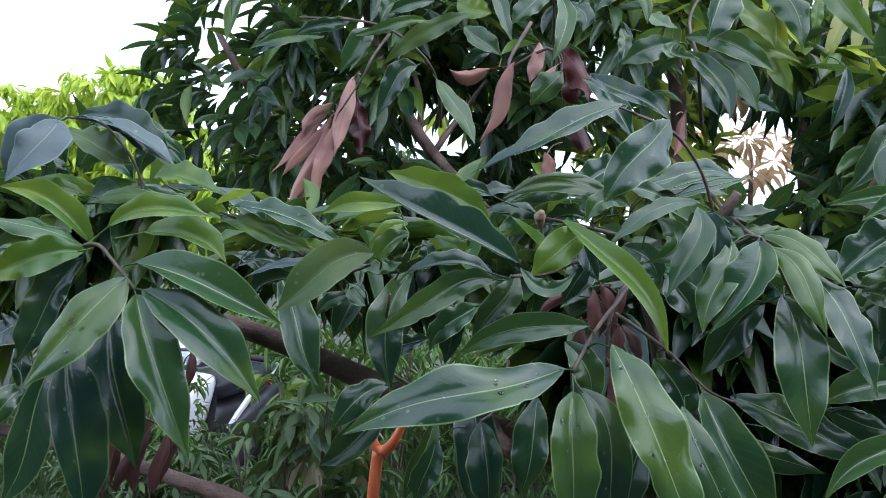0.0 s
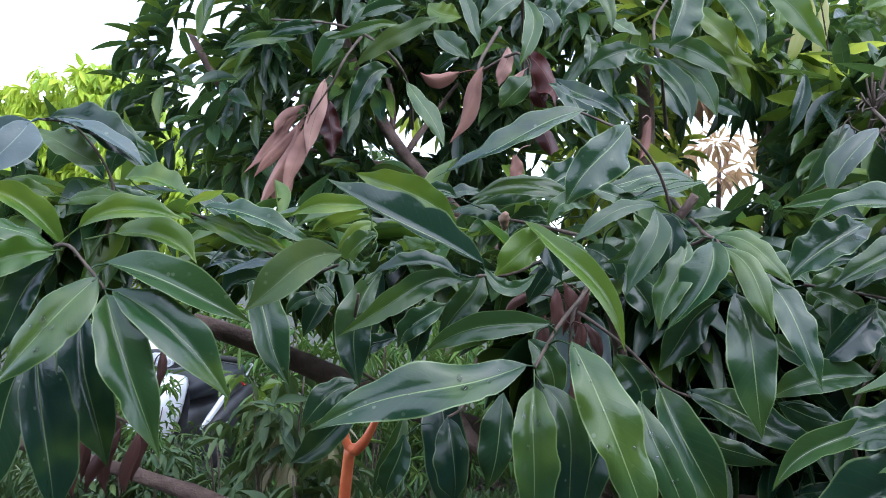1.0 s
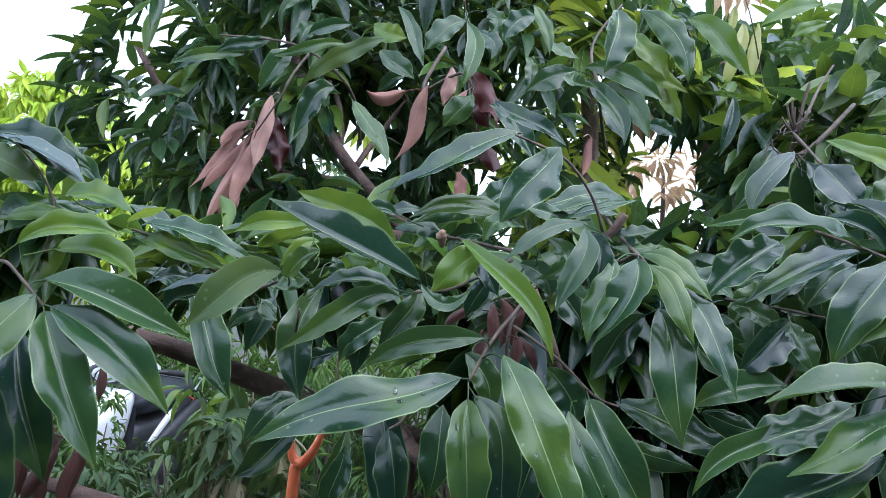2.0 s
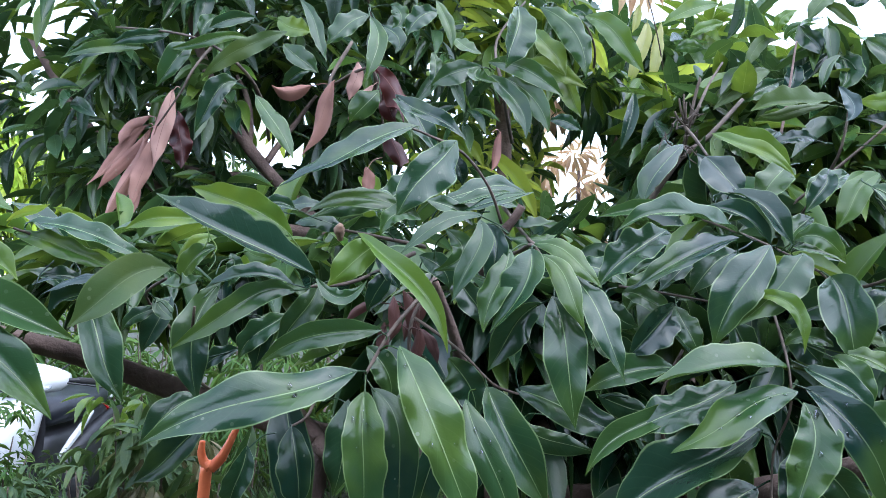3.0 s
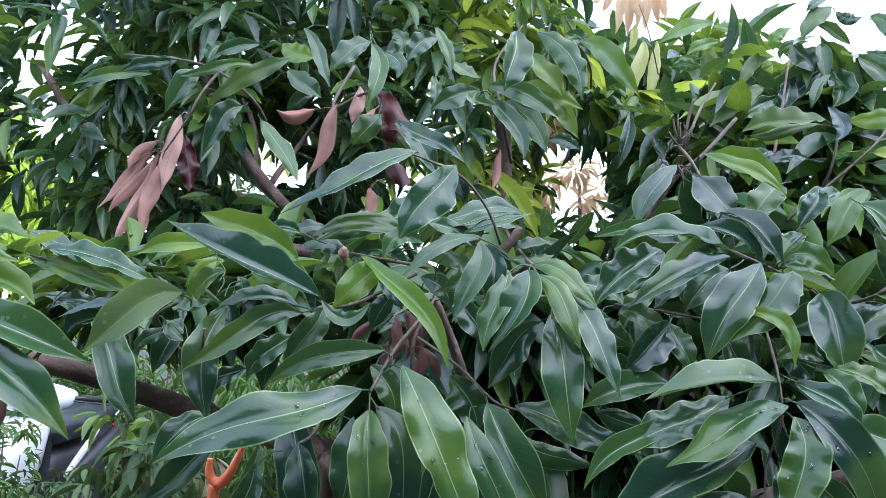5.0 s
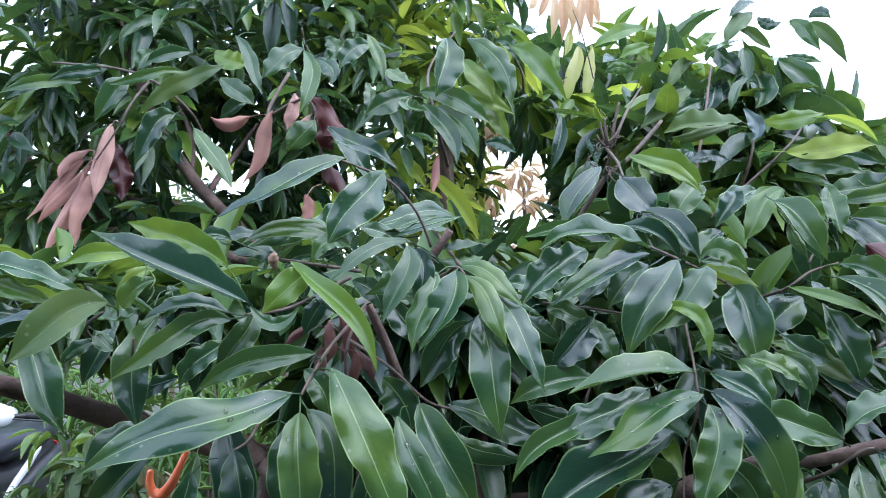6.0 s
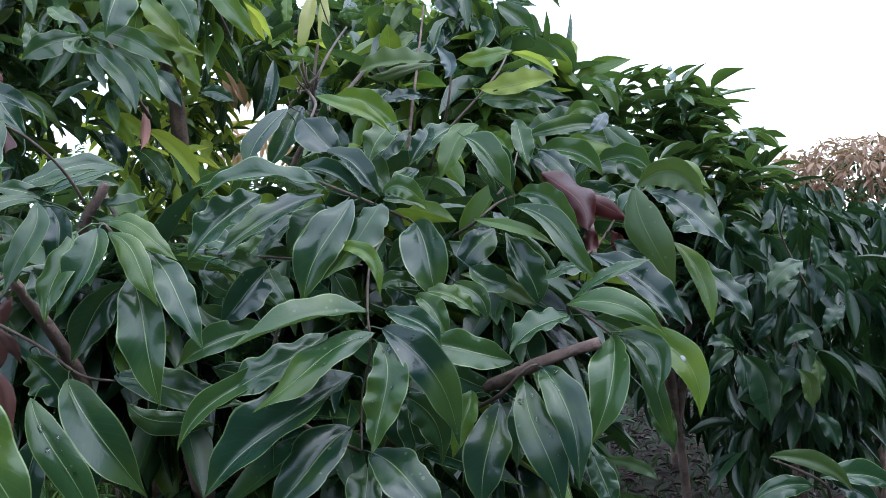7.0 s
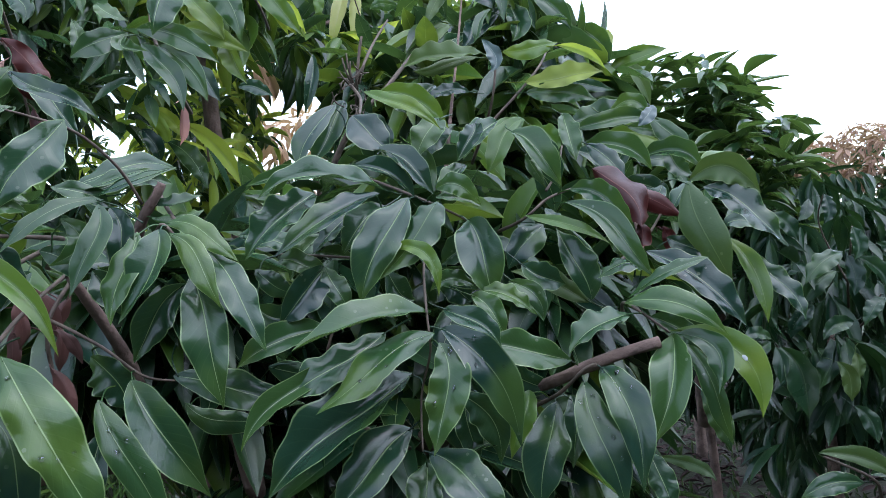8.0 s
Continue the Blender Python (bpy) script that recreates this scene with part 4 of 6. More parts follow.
leaf(tw, (0.328, 0.946, 1.808), (0.354, 0.901, 1.770), (0.371, 0.881, 1.720), 0.033, mid)
leaf(tw, (0.294, 0.951, 1.824), (0.256, 0.943, 1.808), (0.225, 0.948, 1.789), 0.035, mid, 1)
leaf(tw, (0.292, 0.942, 1.820), (0.285, 0.930, 1.799), (0.315, 0.918, 1.792), 0.021, mid, 1)
leaf(tw, (0.139, 0.959, 1.882), (0.108, 0.945, 1.858), (0.082, 0.944, 1.828), 0.033, mid, 1)
leaf(tw, (0.139, 0.949, 1.875), (0.148, 0.915, 1.821), (0.132, 0.907, 1.772), 0.024, mid)
leaf(tw, (0.046, 0.967, 1.896), (0.070, 0.935, 1.846), (0.085, 0.925, 1.800), 0.019, mid, 1)
leaf(tw, (0.225, 0.930, 1.900), (0.236, 0.901, 1.861), (0.241, 0.891, 1.820), 0.017, mid, 1)
leaf(tw, (0.234, 0.959, 1.897), (0.205, 0.950, 1.881), (0.189, 0.951, 1.854), 0.031)
leaf(tw, (0.030, 1.003, 1.864), (-0.028, 0.990, 1.830), (-0.082, 1.001, 1.783), 0.026, under)
leaf(tw, (-0.026, 1.036, 1.861), (-0.075, 1.026, 1.850), (-0.137, 1.040, 1.834), 0.016, mid)
leaf(tw, (-0.102, 1.052, 1.848), (-0.122, 1.041, 1.822), (-0.146, 1.045, 1.781), 0.031, mid)
leaf(tw, (-0.039, 1.053, 1.802), (-0.067, 1.036, 1.774), (-0.090, 1.038, 1.719), 0.032)
leaf(tw, (-0.009, 1.007, 1.772), (0.022, 0.973, 1.726), (0.048, 0.961, 1.677), 0.028, mid)
leaf(tw, (0.024, 1.026, 1.853), (0.051, 1.005, 1.826), (0.075, 0.998, 1.807), 0.030, mid)
leaf(tw, (0.062, 1.041, 1.823), (0.041, 1.041, 1.814), (0.024, 1.050, 1.800), 0.021)
leaf(tw, (-0.151, 1.161, 1.903), (-0.195, 1.152, 1.889), (-0.241, 1.162, 1.871), 0.023)
leaf(tw, (-0.208, 1.235, 1.897), (-0.264, 1.220, 1.888), (-0.334, 1.232, 1.866), 0.022, mid)
leaf(tw, (0.159, 1.006, 1.886), (0.180, 0.982, 1.865), (0.178, 0.975, 1.837), 0.027)
leaf(tw, (0.262, 0.986, 1.872), (0.272, 0.964, 1.854), (0.295, 0.950, 1.840), 0.023, mid, 1)
leaf(tw, (0.161, 1.012, 1.795), (0.141, 1.006, 1.770), (0.120, 1.013, 1.745), 0.037, mid)
leaf(tw, (0.584, 1.094, 1.852), (0.572, 1.080, 1.800), (0.559, 1.086, 1.752), 0.022)
leaf(tw, (0.233, 1.003, 1.855), (0.237, 0.988, 1.825), (0.230, 0.987, 1.792), 0.018)
leaf(tw, (0.172, 1.011, 1.922), (0.186, 0.995, 1.900), (0.171, 0.994, 1.874), 0.025, mid)
leaf(tw, (0.011, 1.086, 1.914), (0.037, 1.066, 1.892), (0.062, 1.057, 1.886), 0.032, lime)
leaf(tw, (-0.079, 1.105, 1.912), (-0.093, 1.094, 1.894), (-0.099, 1.091, 1.875), 0.026, mid)
leaf(tw, (-0.022, 1.093, 1.913), (-0.060, 1.085, 1.902), (-0.088, 1.088, 1.887), 0.022)
leaf(tw, (-0.242, 1.261, 1.918), (-0.290, 1.253, 1.891), (-0.334, 1.263, 1.863), 0.024)
leaf(tw, (0.408, 0.969, 1.826), (0.420, 0.940, 1.794), (0.432, 0.927, 1.756), 0.026, lime, -1)
leaf(tw, (0.414, 0.974, 1.878), (0.415, 0.965, 1.842), (0.424, 0.966, 1.818), 0.015, under)
tw = TWIG['hang_dry']
leaf(tw, (-0.137, 1.114, 1.799), (-0.145, 1.104, 1.741), (-0.154, 1.096, 1.671), 0.027, dry)
leaf(tw, (-0.168, 1.133, 1.762), (-0.196, 1.130, 1.741), (-0.208, 1.125, 1.710), 0.018, dry)
leaf(tw, (-0.175, 1.136, 1.747), (-0.209, 1.135, 1.704), (-0.256, 1.139, 1.649), 0.018, dry)
leaf(tw, (-0.165, 1.124, 1.742), (-0.201, 1.125, 1.688), (-0.235, 1.125, 1.643), 0.019, dry)
leaf(tw, (-0.172, 1.116, 1.731), (-0.191, 1.109, 1.661), (-0.219, 1.104, 1.592), 0.023, dry)
leaf(tw, (-0.159, 1.108, 1.725), (-0.169, 1.101, 1.669), (-0.180, 1.094, 1.615), 0.024, dry)
leaf(tw, (-0.183, 1.130, 1.705), (-0.200, 1.127, 1.647), (-0.194, 1.119, 1.600), 0.016, dry)
leaf(tw, (-0.167, 1.127, 1.697), (-0.183, 1.124, 1.647), (-0.180, 1.115, 1.610), 0.015, dry)
leaf(tw, (0.065, 1.101, 1.820), (0.037, 1.098, 1.807), (0.006, 1.094, 1.813), 0.023, dry)
leaf(tw, (0.098, 1.074, 1.823), (0.083, 1.066, 1.767), (0.055, 1.060, 1.701), 0.026, dry)
leaf(tw, (0.131, 1.055, 1.848), (0.128, 1.048, 1.816), (0.120, 1.041, 1.784), 0.021, dry)
leaf(tw, (0.153, 1.023, 1.806), (0.136, 1.018, 1.780), (0.118, 1.013, 1.749), 0.016, dry)
leaf(tw, (0.150, 1.032, 1.837), (0.182, 1.012, 1.796), (0.197, 0.997, 1.746), 0.031, maroon)
leaf(tw, (0.170, 1.050, 1.805), (0.179, 1.045, 1.779), (0.191, 1.039, 1.758), 0.027, maroon)
leaf(tw, (0.180, 1.052, 1.752), (0.192, 1.041, 1.717), (0.198, 1.032, 1.688), 0.025, maroon)
leaf(tw, (0.150, 1.072, 1.695), (0.155, 1.062, 1.671), (0.151, 1.055, 1.643), 0.020, dry)
leaf(tw, (-0.133, 1.145, 1.775), (-0.126, 1.137, 1.729), (-0.121, 1.129, 1.683), 0.032, maroon)
leaf(tw, (0.412, 1.285, 1.820), (0.402, 1.280, 1.776), (0.392, 1.275, 1.738), 0.017, dry)
tw = TWIG['right']
leaf(tw, (0.661, 0.648, 1.538), (0.687, 0.601, 1.522), (0.717, 0.574, 1.497), 0.016, lime)
leaf(tw, (0.690, 0.610, 1.548), (0.713, 0.557, 1.511), (0.733, 0.532, 1.458), 0.029, mid)
leaf(tw, (0.714, 0.631, 1.564), (0.731, 0.591, 1.547), (0.748, 0.569, 1.512), 0.030, mid)
leaf(tw, (0.713, 0.610, 1.437), (0.703, 0.617, 1.477), (0.697, 0.641, 1.521), 0.037)
leaf(tw, (0.725, 0.704, 1.529), (0.694, 0.702, 1.509), (0.671, 0.711, 1.478), 0.040, green, -1)
leaf(tw, (0.722, 0.628, 1.433), (0.687, 0.642, 1.461), (0.652, 0.676, 1.477), 0.028, under)
leaf(tw, (0.754, 0.566, 1.468), (0.721, 0.566, 1.475), (0.694, 0.575, 1.462), 0.033, green, 1)
leaf(tw, (0.682, 0.637, 1.545), (0.685, 0.618, 1.528), (0.710, 0.600, 1.512), 0.017, green, 1)
leaf(tw, (0.559, 0.600, 1.470), (0.536, 0.602, 1.479), (0.515, 0.612, 1.469), 0.019, mid)
leaf(tw, (0.595, 0.593, 1.470), (0.608, 0.569, 1.456), (0.612, 0.562, 1.429), 0.022)
leaf(tw, (0.621, 0.535, 1.390), (0.570, 0.546, 1.408), (0.534, 0.569, 1.415), 0.036, mid)
leaf(tw, (0.679, 0.515, 1.428), (0.635, 0.507, 1.423), (0.601, 0.512, 1.400), 0.033, mid, 1)
leaf(tw, (0.690, 0.532, 1.437), (0.709, 0.484, 1.436), (0.740, 0.450, 1.402), 0.029, mid)
leaf(tw, (0.742, 0.550, 1.486), (0.760, 0.494, 1.452), (0.781, 0.463, 1.404), 0.037, green, 1)
leaf(tw, (0.700, 0.538, 1.440), (0.725, 0.505, 1.464), (0.762, 0.483, 1.475), 0.020, mid, 1)
leaf(tw, (0.834, 0.568, 1.560), (0.820, 0.541, 1.502), (0.837, 0.523, 1.441), 0.045, under, -1)
leaf(tw, (0.880, 0.589, 1.554), (0.894, 0.542, 1.524), (0.921, 0.513, 1.473), 0.043, green, 1)
leaf(tw, (0.873, 0.604, 1.563), (0.899, 0.565, 1.574), (0.923, 0.544, 1.538), 0.036, under, -1)
leaf(tw, (0.875, 0.603, 1.563), (0.850, 0.599, 1.546), (0.834, 0.603, 1.523), 0.023, green, 1)
leaf(tw, (0.859, 0.634, 1.563), (0.844, 0.632, 1.548), (0.829, 0.639, 1.537), 0.026, green, 1)
leaf(tw, (0.915, 0.595, 1.491), (0.909, 0.552, 1.447), (0.901, 0.535, 1.389), 0.024, lime, 1)
leaf(tw, (0.942, 0.592, 1.472), (0.944, 0.546, 1.431), (0.949, 0.522, 1.386), 0.029, green, 1)
splashes(leaf(tw, (0.733, 0.510, 1.405), (0.761, 0.456, 1.380), (0.762, 0.440, 1.321), 0.032, lime))
leaf(tw, (0.720, 0.495, 1.404), (0.733, 0.458, 1.385), (0.720, 0.450, 1.350), 0.026, mid)
leaf(tw, (0.716, 0.497, 1.404), (0.687, 0.472, 1.368), (0.654, 0.474, 1.310), 0.039, mid, -1)
drops(leaf(tw, (0.632, 0.507, 1.384), (0.625, 0.466, 1.354), (0.617, 0.448, 1.284), 0.036, green, 1))
drops(leaf(tw, (0.617, 0.515, 1.374), (0.605, 0.482, 1.325), (0.610, 0.464, 1.266), 0.038))
leaf(tw, (0.611, 0.552, 1.350), (0.581, 0.535, 1.310), (0.567, 0.531, 1.259), 0.043, green, -2)
leaf(tw, (0.689, 0.500, 1.373), (0.686, 0.492, 1.355), (0.676, 0.496, 1.337), 0.012, mid)
leaf(tw, (0.624, 0.579, 1.356), (0.596, 0.592, 1.371), (0.577, 0.615, 1.384), 0.030, green, -1)
leaf(tw, (0.582, 0.556, 1.366), (0.566, 0.546, 1.343), (0.551, 0.550, 1.307), 0.023, lime, -1)
leaf(tw, (0.560, 0.568, 1.315), (0.539, 0.569, 1.321), (0.520, 0.578, 1.311), 0.025, mid, 1)
leaf(tw, (0.536, 0.625, 1.372), (0.530, 0.610, 1.341), (0.533, 0.605, 1.303), 0.035, green, -1)
leaf(tw, (0.463, 0.573, 1.350), (0.421, 0.562, 1.329), (0.379, 0.573, 1.291), 0.045)
leaf(tw, (0.472, 0.557, 1.329), (0.485, 0.513, 1.311), (0.504, 0.485, 1.273), 0.043, green, 1)
leaf(tw, (0.477, 0.578, 1.315), (0.466, 0.561, 1.294), (0.455, 0.556, 1.266), 0.033)
leaf(tw, (0.742, 0.564, 1.265), (0.757, 0.527, 1.261), (0.765, 0.507, 1.246), 0.014, under)
leaf(tw, (0.707, 0.537, 1.284), (0.698, 0.513, 1.262), (0.695, 0.499, 1.233), 0.027)
leaf(tw, (0.770, 0.548, 1.395), (0.778, 0.509, 1.337), (0.784, 0.497, 1.280), 0.022, mid)
leaf(tw, (0.804, 0.553, 1.328), (0.804, 0.530, 1.300), (0.804, 0.520, 1.265), 0.025, green, -1)
leaf(tw, (0.599, 0.635, 1.518), (0.574, 0.643, 1.508), (0.554, 0.659, 1.493), 0.032, green, -1)
leaf(tw, (0.771, 0.636, 1.512), (0.776, 0.624, 1.497), (0.785, 0.617, 1.482), 0.024, green, -1)
leaf(tw, (0.733, 0.544, 1.418), (0.747, 0.520, 1.405), (0.762, 0.507, 1.381), 0.025, green, -1)
leaf(tw, (0.653, 0.587, 1.344), (0.645, 0.572, 1.312), (0.637, 0.573, 1.274), 0.027, green, -1)
leaf(tw, (0.814, 0.591, 1.498), (0.830, 0.565, 1.482), (0.848, 0.551, 1.461), 0.029, green, -1)
leaf(tw, (0.938, 0.616, 1.505), (0.950, 0.600, 1.510), (0.973, 0.586, 1.500), 0.030, green, 1)
tw = TWIG['red']
leaf(tw, (0.745, 0.626, 1.586), (0.763, 0.594, 1.555), (0.762, 0.573, 1.512), 0.056, maroon)
leaf(tw, (0.781, 0.618, 1.571), (0.805, 0.601, 1.545), (0.835, 0.580, 1.518), 0.025, maroon)
leaf(tw, (0.782, 0.596, 1.522), (0.780, 0.592, 1.503), (0.769, 0.592, 1.486), 0.016, maroon)
leaf(tw, (0.833, 0.615, 1.512), (0.836, 0.608, 1.494), (0.840, 0.600, 1.483), 0.018, maroon)
tw = TWIG['upper']
leaf(tw, (0.772, 0.779, 1.727), (0.803, 0.730, 1.722), (0.841, 0.698, 1.722), 0.034, mottled)
leaf(tw, (0.815, 0.756, 1.773), (0.835, 0.727, 1.756), (0.857, 0.712, 1.729), 0.014, backlit)
leaf(tw, (0.754, 0.799, 1.774), (0.785, 0.775, 1.773), (0.823, 0.763, 1.780), 0.027, lime)
leaf(tw, (0.772, 0.779, 1.713), (0.798, 0.739, 1.703), (0.838, 0.711, 1.686), 0.030, mid)
leaf(tw, (0.923, 0.690, 1.655), (0.859, 0.710, 1.661), (0.811, 0.748, 1.654), 0.026, mid)
leaf(tw, (0.877, 0.736, 1.674), (0.895, 0.710, 1.687), (0.913, 0.695, 1.663), 0.023, mid)
leaf(tw, (0.916, 0.693, 1.677), (0.898, 0.687, 1.661), (0.881, 0.689, 1.647), 0.019, silver_sheen)
leaf(tw, (0.769, 0.759, 1.659), (0.773, 0.734, 1.641), (0.768, 0.726, 1.611), 0.031, lime, -1)
leaf(tw, (0.801, 0.742, 1.677), (0.789, 0.718, 1.642), (0.787, 0.705, 1.607), 0.029, mid)
leaf(tw, (0.830, 0.739, 1.634), (0.855, 0.693, 1.621), (0.879, 0.669, 1.586), 0.032, mid)
leaf(tw, (0.813, 0.714, 1.630), (0.814, 0.677, 1.605), (0.820, 0.654, 1.571), 0.029)
leaf(tw, (0.906, 0.722, 1.608), (0.932, 0.677, 1.612), (0.952, 0.653, 1.581), 0.030, mid)
leaf(tw, (0.939, 0.726, 1.670), (0.945, 0.692, 1.636), (0.952, 0.675, 1.602), 0.031, mid)
leaf(tw, (1.711, 1.593, 2.022), (1.727, 1.553, 1.961), (1.748, 1.542, 1.879), 0.040, under)
leaf(tw, (1.288, 1.284, 2.005), (1.311, 1.243, 1.959), (1.329, 1.231, 1.899), 0.050, mid)
leaf(tw, (1.212, 1.323, 2.069), (1.244, 1.278, 2.025), (1.267, 1.262, 1.983), 0.043, under)
leaf(tw, (1.340, 1.258, 1.986), (1.337, 1.235, 1.958), (1.327, 1.231, 1.925), 0.026, pale)
leaf(tw, (1.063, 1.219, 2.013), (1.059, 1.189, 1.960), (1.039, 1.187, 1.923), 0.049)
leaf(tw, (1.055, 1.223, 2.014), (0.993, 1.227, 1.961), (0.960, 1.242, 1.927), 0.029)
leaf(tw, (0.925, 0.756, 1.660), (0.948, 0.726, 1.649), (0.972, 0.709, 1.630), 0.028, mid)
leaf(tw, (0.973, 0.732, 1.630), (0.970, 0.716, 1.599), (0.989, 0.701, 1.580), 0.031, mid)
leaf(tw, (0.884, 0.734, 1.581), (0.909, 0.708, 1.569), (0.936, 0.695, 1.550), 0.032, green, -1)
leaf(tw, (0.858, 0.802, 1.731), (0.879, 0.778, 1.726), (0.915, 0.761, 1.714), 0.019)
tw = TWIG['new']
leaf(tw, (0.862, 1.627, 2.203), (0.839, 1.610, 2.121), (0.816, 1.628, 2.023), 0.036, pale)
leaf(tw, (0.897, 1.620, 2.204), (0.880, 1.603, 2.119), (0.867, 1.617, 2.038), 0.029, pale)
leaf(tw, (0.812, 1.637, 2.199), (0.793, 1.625, 2.147), (0.786, 1.629, 2.100), 0.026, lime)
leaf(tw, (0.842, 1.628, 2.246), (0.832, 1.621, 2.206), (0.823, 1.627, 2.172), 0.021, pale)
leaf(tw, (0.687, 1.877, 2.068), (0.701, 1.857, 2.009), (0.712, 1.859, 1.952), 0.036, flush)
leaf(tw, (0.715, 1.872, 2.061), (0.723, 1.854, 2.002), (0.730, 1.855, 1.959), 0.030, flush)
tw = TWIG['upper']
leaf(tw, (1.081, 1.234, 2.147), (1.029, 1.217, 2.110), (0.997, 1.218, 2.063), 0.038, under)
leaf(tw, (1.084, 1.231, 2.168), (1.041, 1.221, 2.149), (1.013, 1.223, 2.124), 0.023)
leaf(tw, (1.090, 1.233, 2.137), (1.105, 1.219, 2.118), (1.130, 1.209, 2.121), 0.025)
leaf(tw, (1.100, 1.208, 2.060), (1.066, 1.213, 2.088), (1.035, 1.234, 2.107), 0.022, under)
leaf(tw, (1.174, 1.241, 2.140), (1.194, 1.216, 2.111), (1.222, 1.208, 2.065), 0.034, mid)
leaf(tw, (1.255, 1.277, 2.169), (1.268, 1.254, 2.175), (1.283, 1.242, 2.157), 0.026)
leaf(tw, (1.248, 1.266, 2.154), (1.265, 1.232, 2.114), (1.300, 1.220, 2.047), 0.032, under)
leaf(tw, (1.169, 1.250, 2.067), (1.189, 1.224, 2.053), (1.226, 1.209, 2.042), 0.017)
leaf(tw, (1.133, 1.231, 2.048), (1.157, 1.189, 2.001), (1.182, 1.170, 1.949), 0.046, mid)
leaf(tw, (0.990, 1.234, 2.063), (0.998, 1.207, 2.022), (1.009, 1.194, 1.988), 0.041)
leaf(tw, (1.079, 1.218, 2.011), (1.072, 1.202, 1.967), (1.057, 1.202, 1.931), 0.045)
leaf(tw, (1.055, 1.418, 2.129), (0.989, 1.419, 2.161), (0.934, 1.443, 2.175), 0.030, lime)
leaf(tw, (1.041, 1.418, 2.161), (1.047, 1.406, 2.192), (1.085, 1.401, 2.229), 0.027, lime)
leaf(tw, (0.951, 1.233, 2.031), (0.889, 1.217, 2.003), (0.861, 1.218, 1.950), 0.026, under)
leaf(tw, (1.073, 1.442, 2.137), (1.024, 1.440, 2.179), (0.999, 1.453, 2.201), 0.025, lime)
leaf(tw, (1.017, 1.563, 2.240), (0.934, 1.557, 2.213), (0.875, 1.575, 2.177), 0.039, lime)
leaf(tw, (1.073, 1.414, 2.121), (1.074, 1.405, 2.150), (1.111, 1.400, 2.172), 0.030, lime)
leaf(tw, (1.045, 1.352, 2.078), (1.055, 1.334, 2.100), (1.097, 1.322, 2.110), 0.022, mid)
leaf(tw, (0.993, 1.502, 2.169), (0.946, 1.500, 2.150), (0.913, 1.511, 2.130), 0.029, lime)
leaf(tw, (0.945, 1.447, 2.103), (0.948, 1.429, 2.056), (0.926, 1.431, 2.022), 0.041, lime, -1)
leaf(tw, (0.954, 1.518, 2.107), (0.914, 1.513, 2.109), (0.881, 1.523, 2.096), 0.032, mid)
# hanging bunch in the dark copy, so its shade is in the leaf colour
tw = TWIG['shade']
leaf(tw, (0.811, 1.868, 2.127), (0.781, 1.851, 2.037), (0.760, 1.871, 1.935), 0.032, shaded, -1)
leaf(tw, (0.819, 1.846, 2.121), (0.797, 1.827, 2.016), (0.781, 1.848, 1.905), 0.034, shaded, -1)
leaf(tw, (0.835, 1.844, 2.105), (0.816, 1.827, 2.018), (0.808, 1.841, 1.924), 0.031, shaded, -1)
leaf(tw, (0.858, 1.859, 2.112), (0.844, 1.843, 2.040), (0.832, 1.854, 1.966), 0.029, shaded, -1)
leaf(tw, (0.863, 1.839, 2.091), (0.859, 1.821, 2.019), (0.866, 1.828, 1.940), 0.029, shaded, -1)
leaf(tw, (0.889, 1.854, 2.097), (0.894, 1.834, 2.025), (0.904, 1.840, 1.952), 0.032, shaded, -1)
leaf(tw, (0.904, 1.849, 2.113), (0.919, 1.827, 2.041), (0.940, 1.831, 1.968), 0.032, shaded, -1)
leaf(tw, (0.792, 1.882, 2.123), (0.761, 1.864, 2.063), (0.734, 1.872, 1.995), 0.029, shaded, -1)
leaf(tw, (0.911, 1.809, 2.086), (0.911, 1.784, 1.998), (0.905, 1.791, 1.920), 0.034, shaded, -1)
leaf(tw, (0.949, 1.820, 2.108), (0.957, 1.801, 2.053), (0.980, 1.801, 1.995), 0.031, shaded, -1)
leaf(tw, (0.887, 1.865, 1.940), (0.873, 1.852, 1.894), (0.859, 1.856, 1.848), 0.026, shaded, -1)
leaf(tw, (0.841, 1.859, 2.163), (0.804, 1.849, 2.125), (0.767, 1.859, 2.085), 0.032, shaded, -1)
leaf(tw, (0.879, 1.852, 2.156), (0.881, 1.834, 2.103), (0.875, 1.840, 2.041), 0.035, shaded, -1)
leaf(tw, (0.864, 1.875, 2.162), (0.834, 1.862, 2.100), (0.830, 1.870, 2.030), 0.032, shaded, -1)
tw = TWIG['new']
leaf(tw, (0.805, 1.628, 2.350), (0.793, 1.615, 2.275), (0.786, 1.626, 2.212), 0.023, flush)
leaf(tw, (0.819, 1.615, 2.345), (0.810, 1.601, 2.271), (0.810, 1.611, 2.199), 0.025, flush)
leaf(tw, (0.840, 1.620, 2.347), (0.836, 1.606, 2.283), (0.837, 1.612, 2.226), 0.023, flush)
leaf(tw, (0.857, 1.606, 2.345), (0.854, 1.590, 2.278), (0.852, 1.600, 2.211), 0.024, flush)
leaf(tw, (0.880, 1.611, 2.342), (0.881, 1.595, 2.290), (0.890, 1.599, 2.233), 0.023, flush)
leaf(tw, (0.790, 1.643, 2.347), (0.771, 1.634, 2.303), (0.756, 1.638, 2.270), 0.020, flush)
leaf(tw, (0.773, 1.666, 2.356), (0.754, 1.658, 2.320), (0.739, 1.660, 2.302), 0.019, flush)
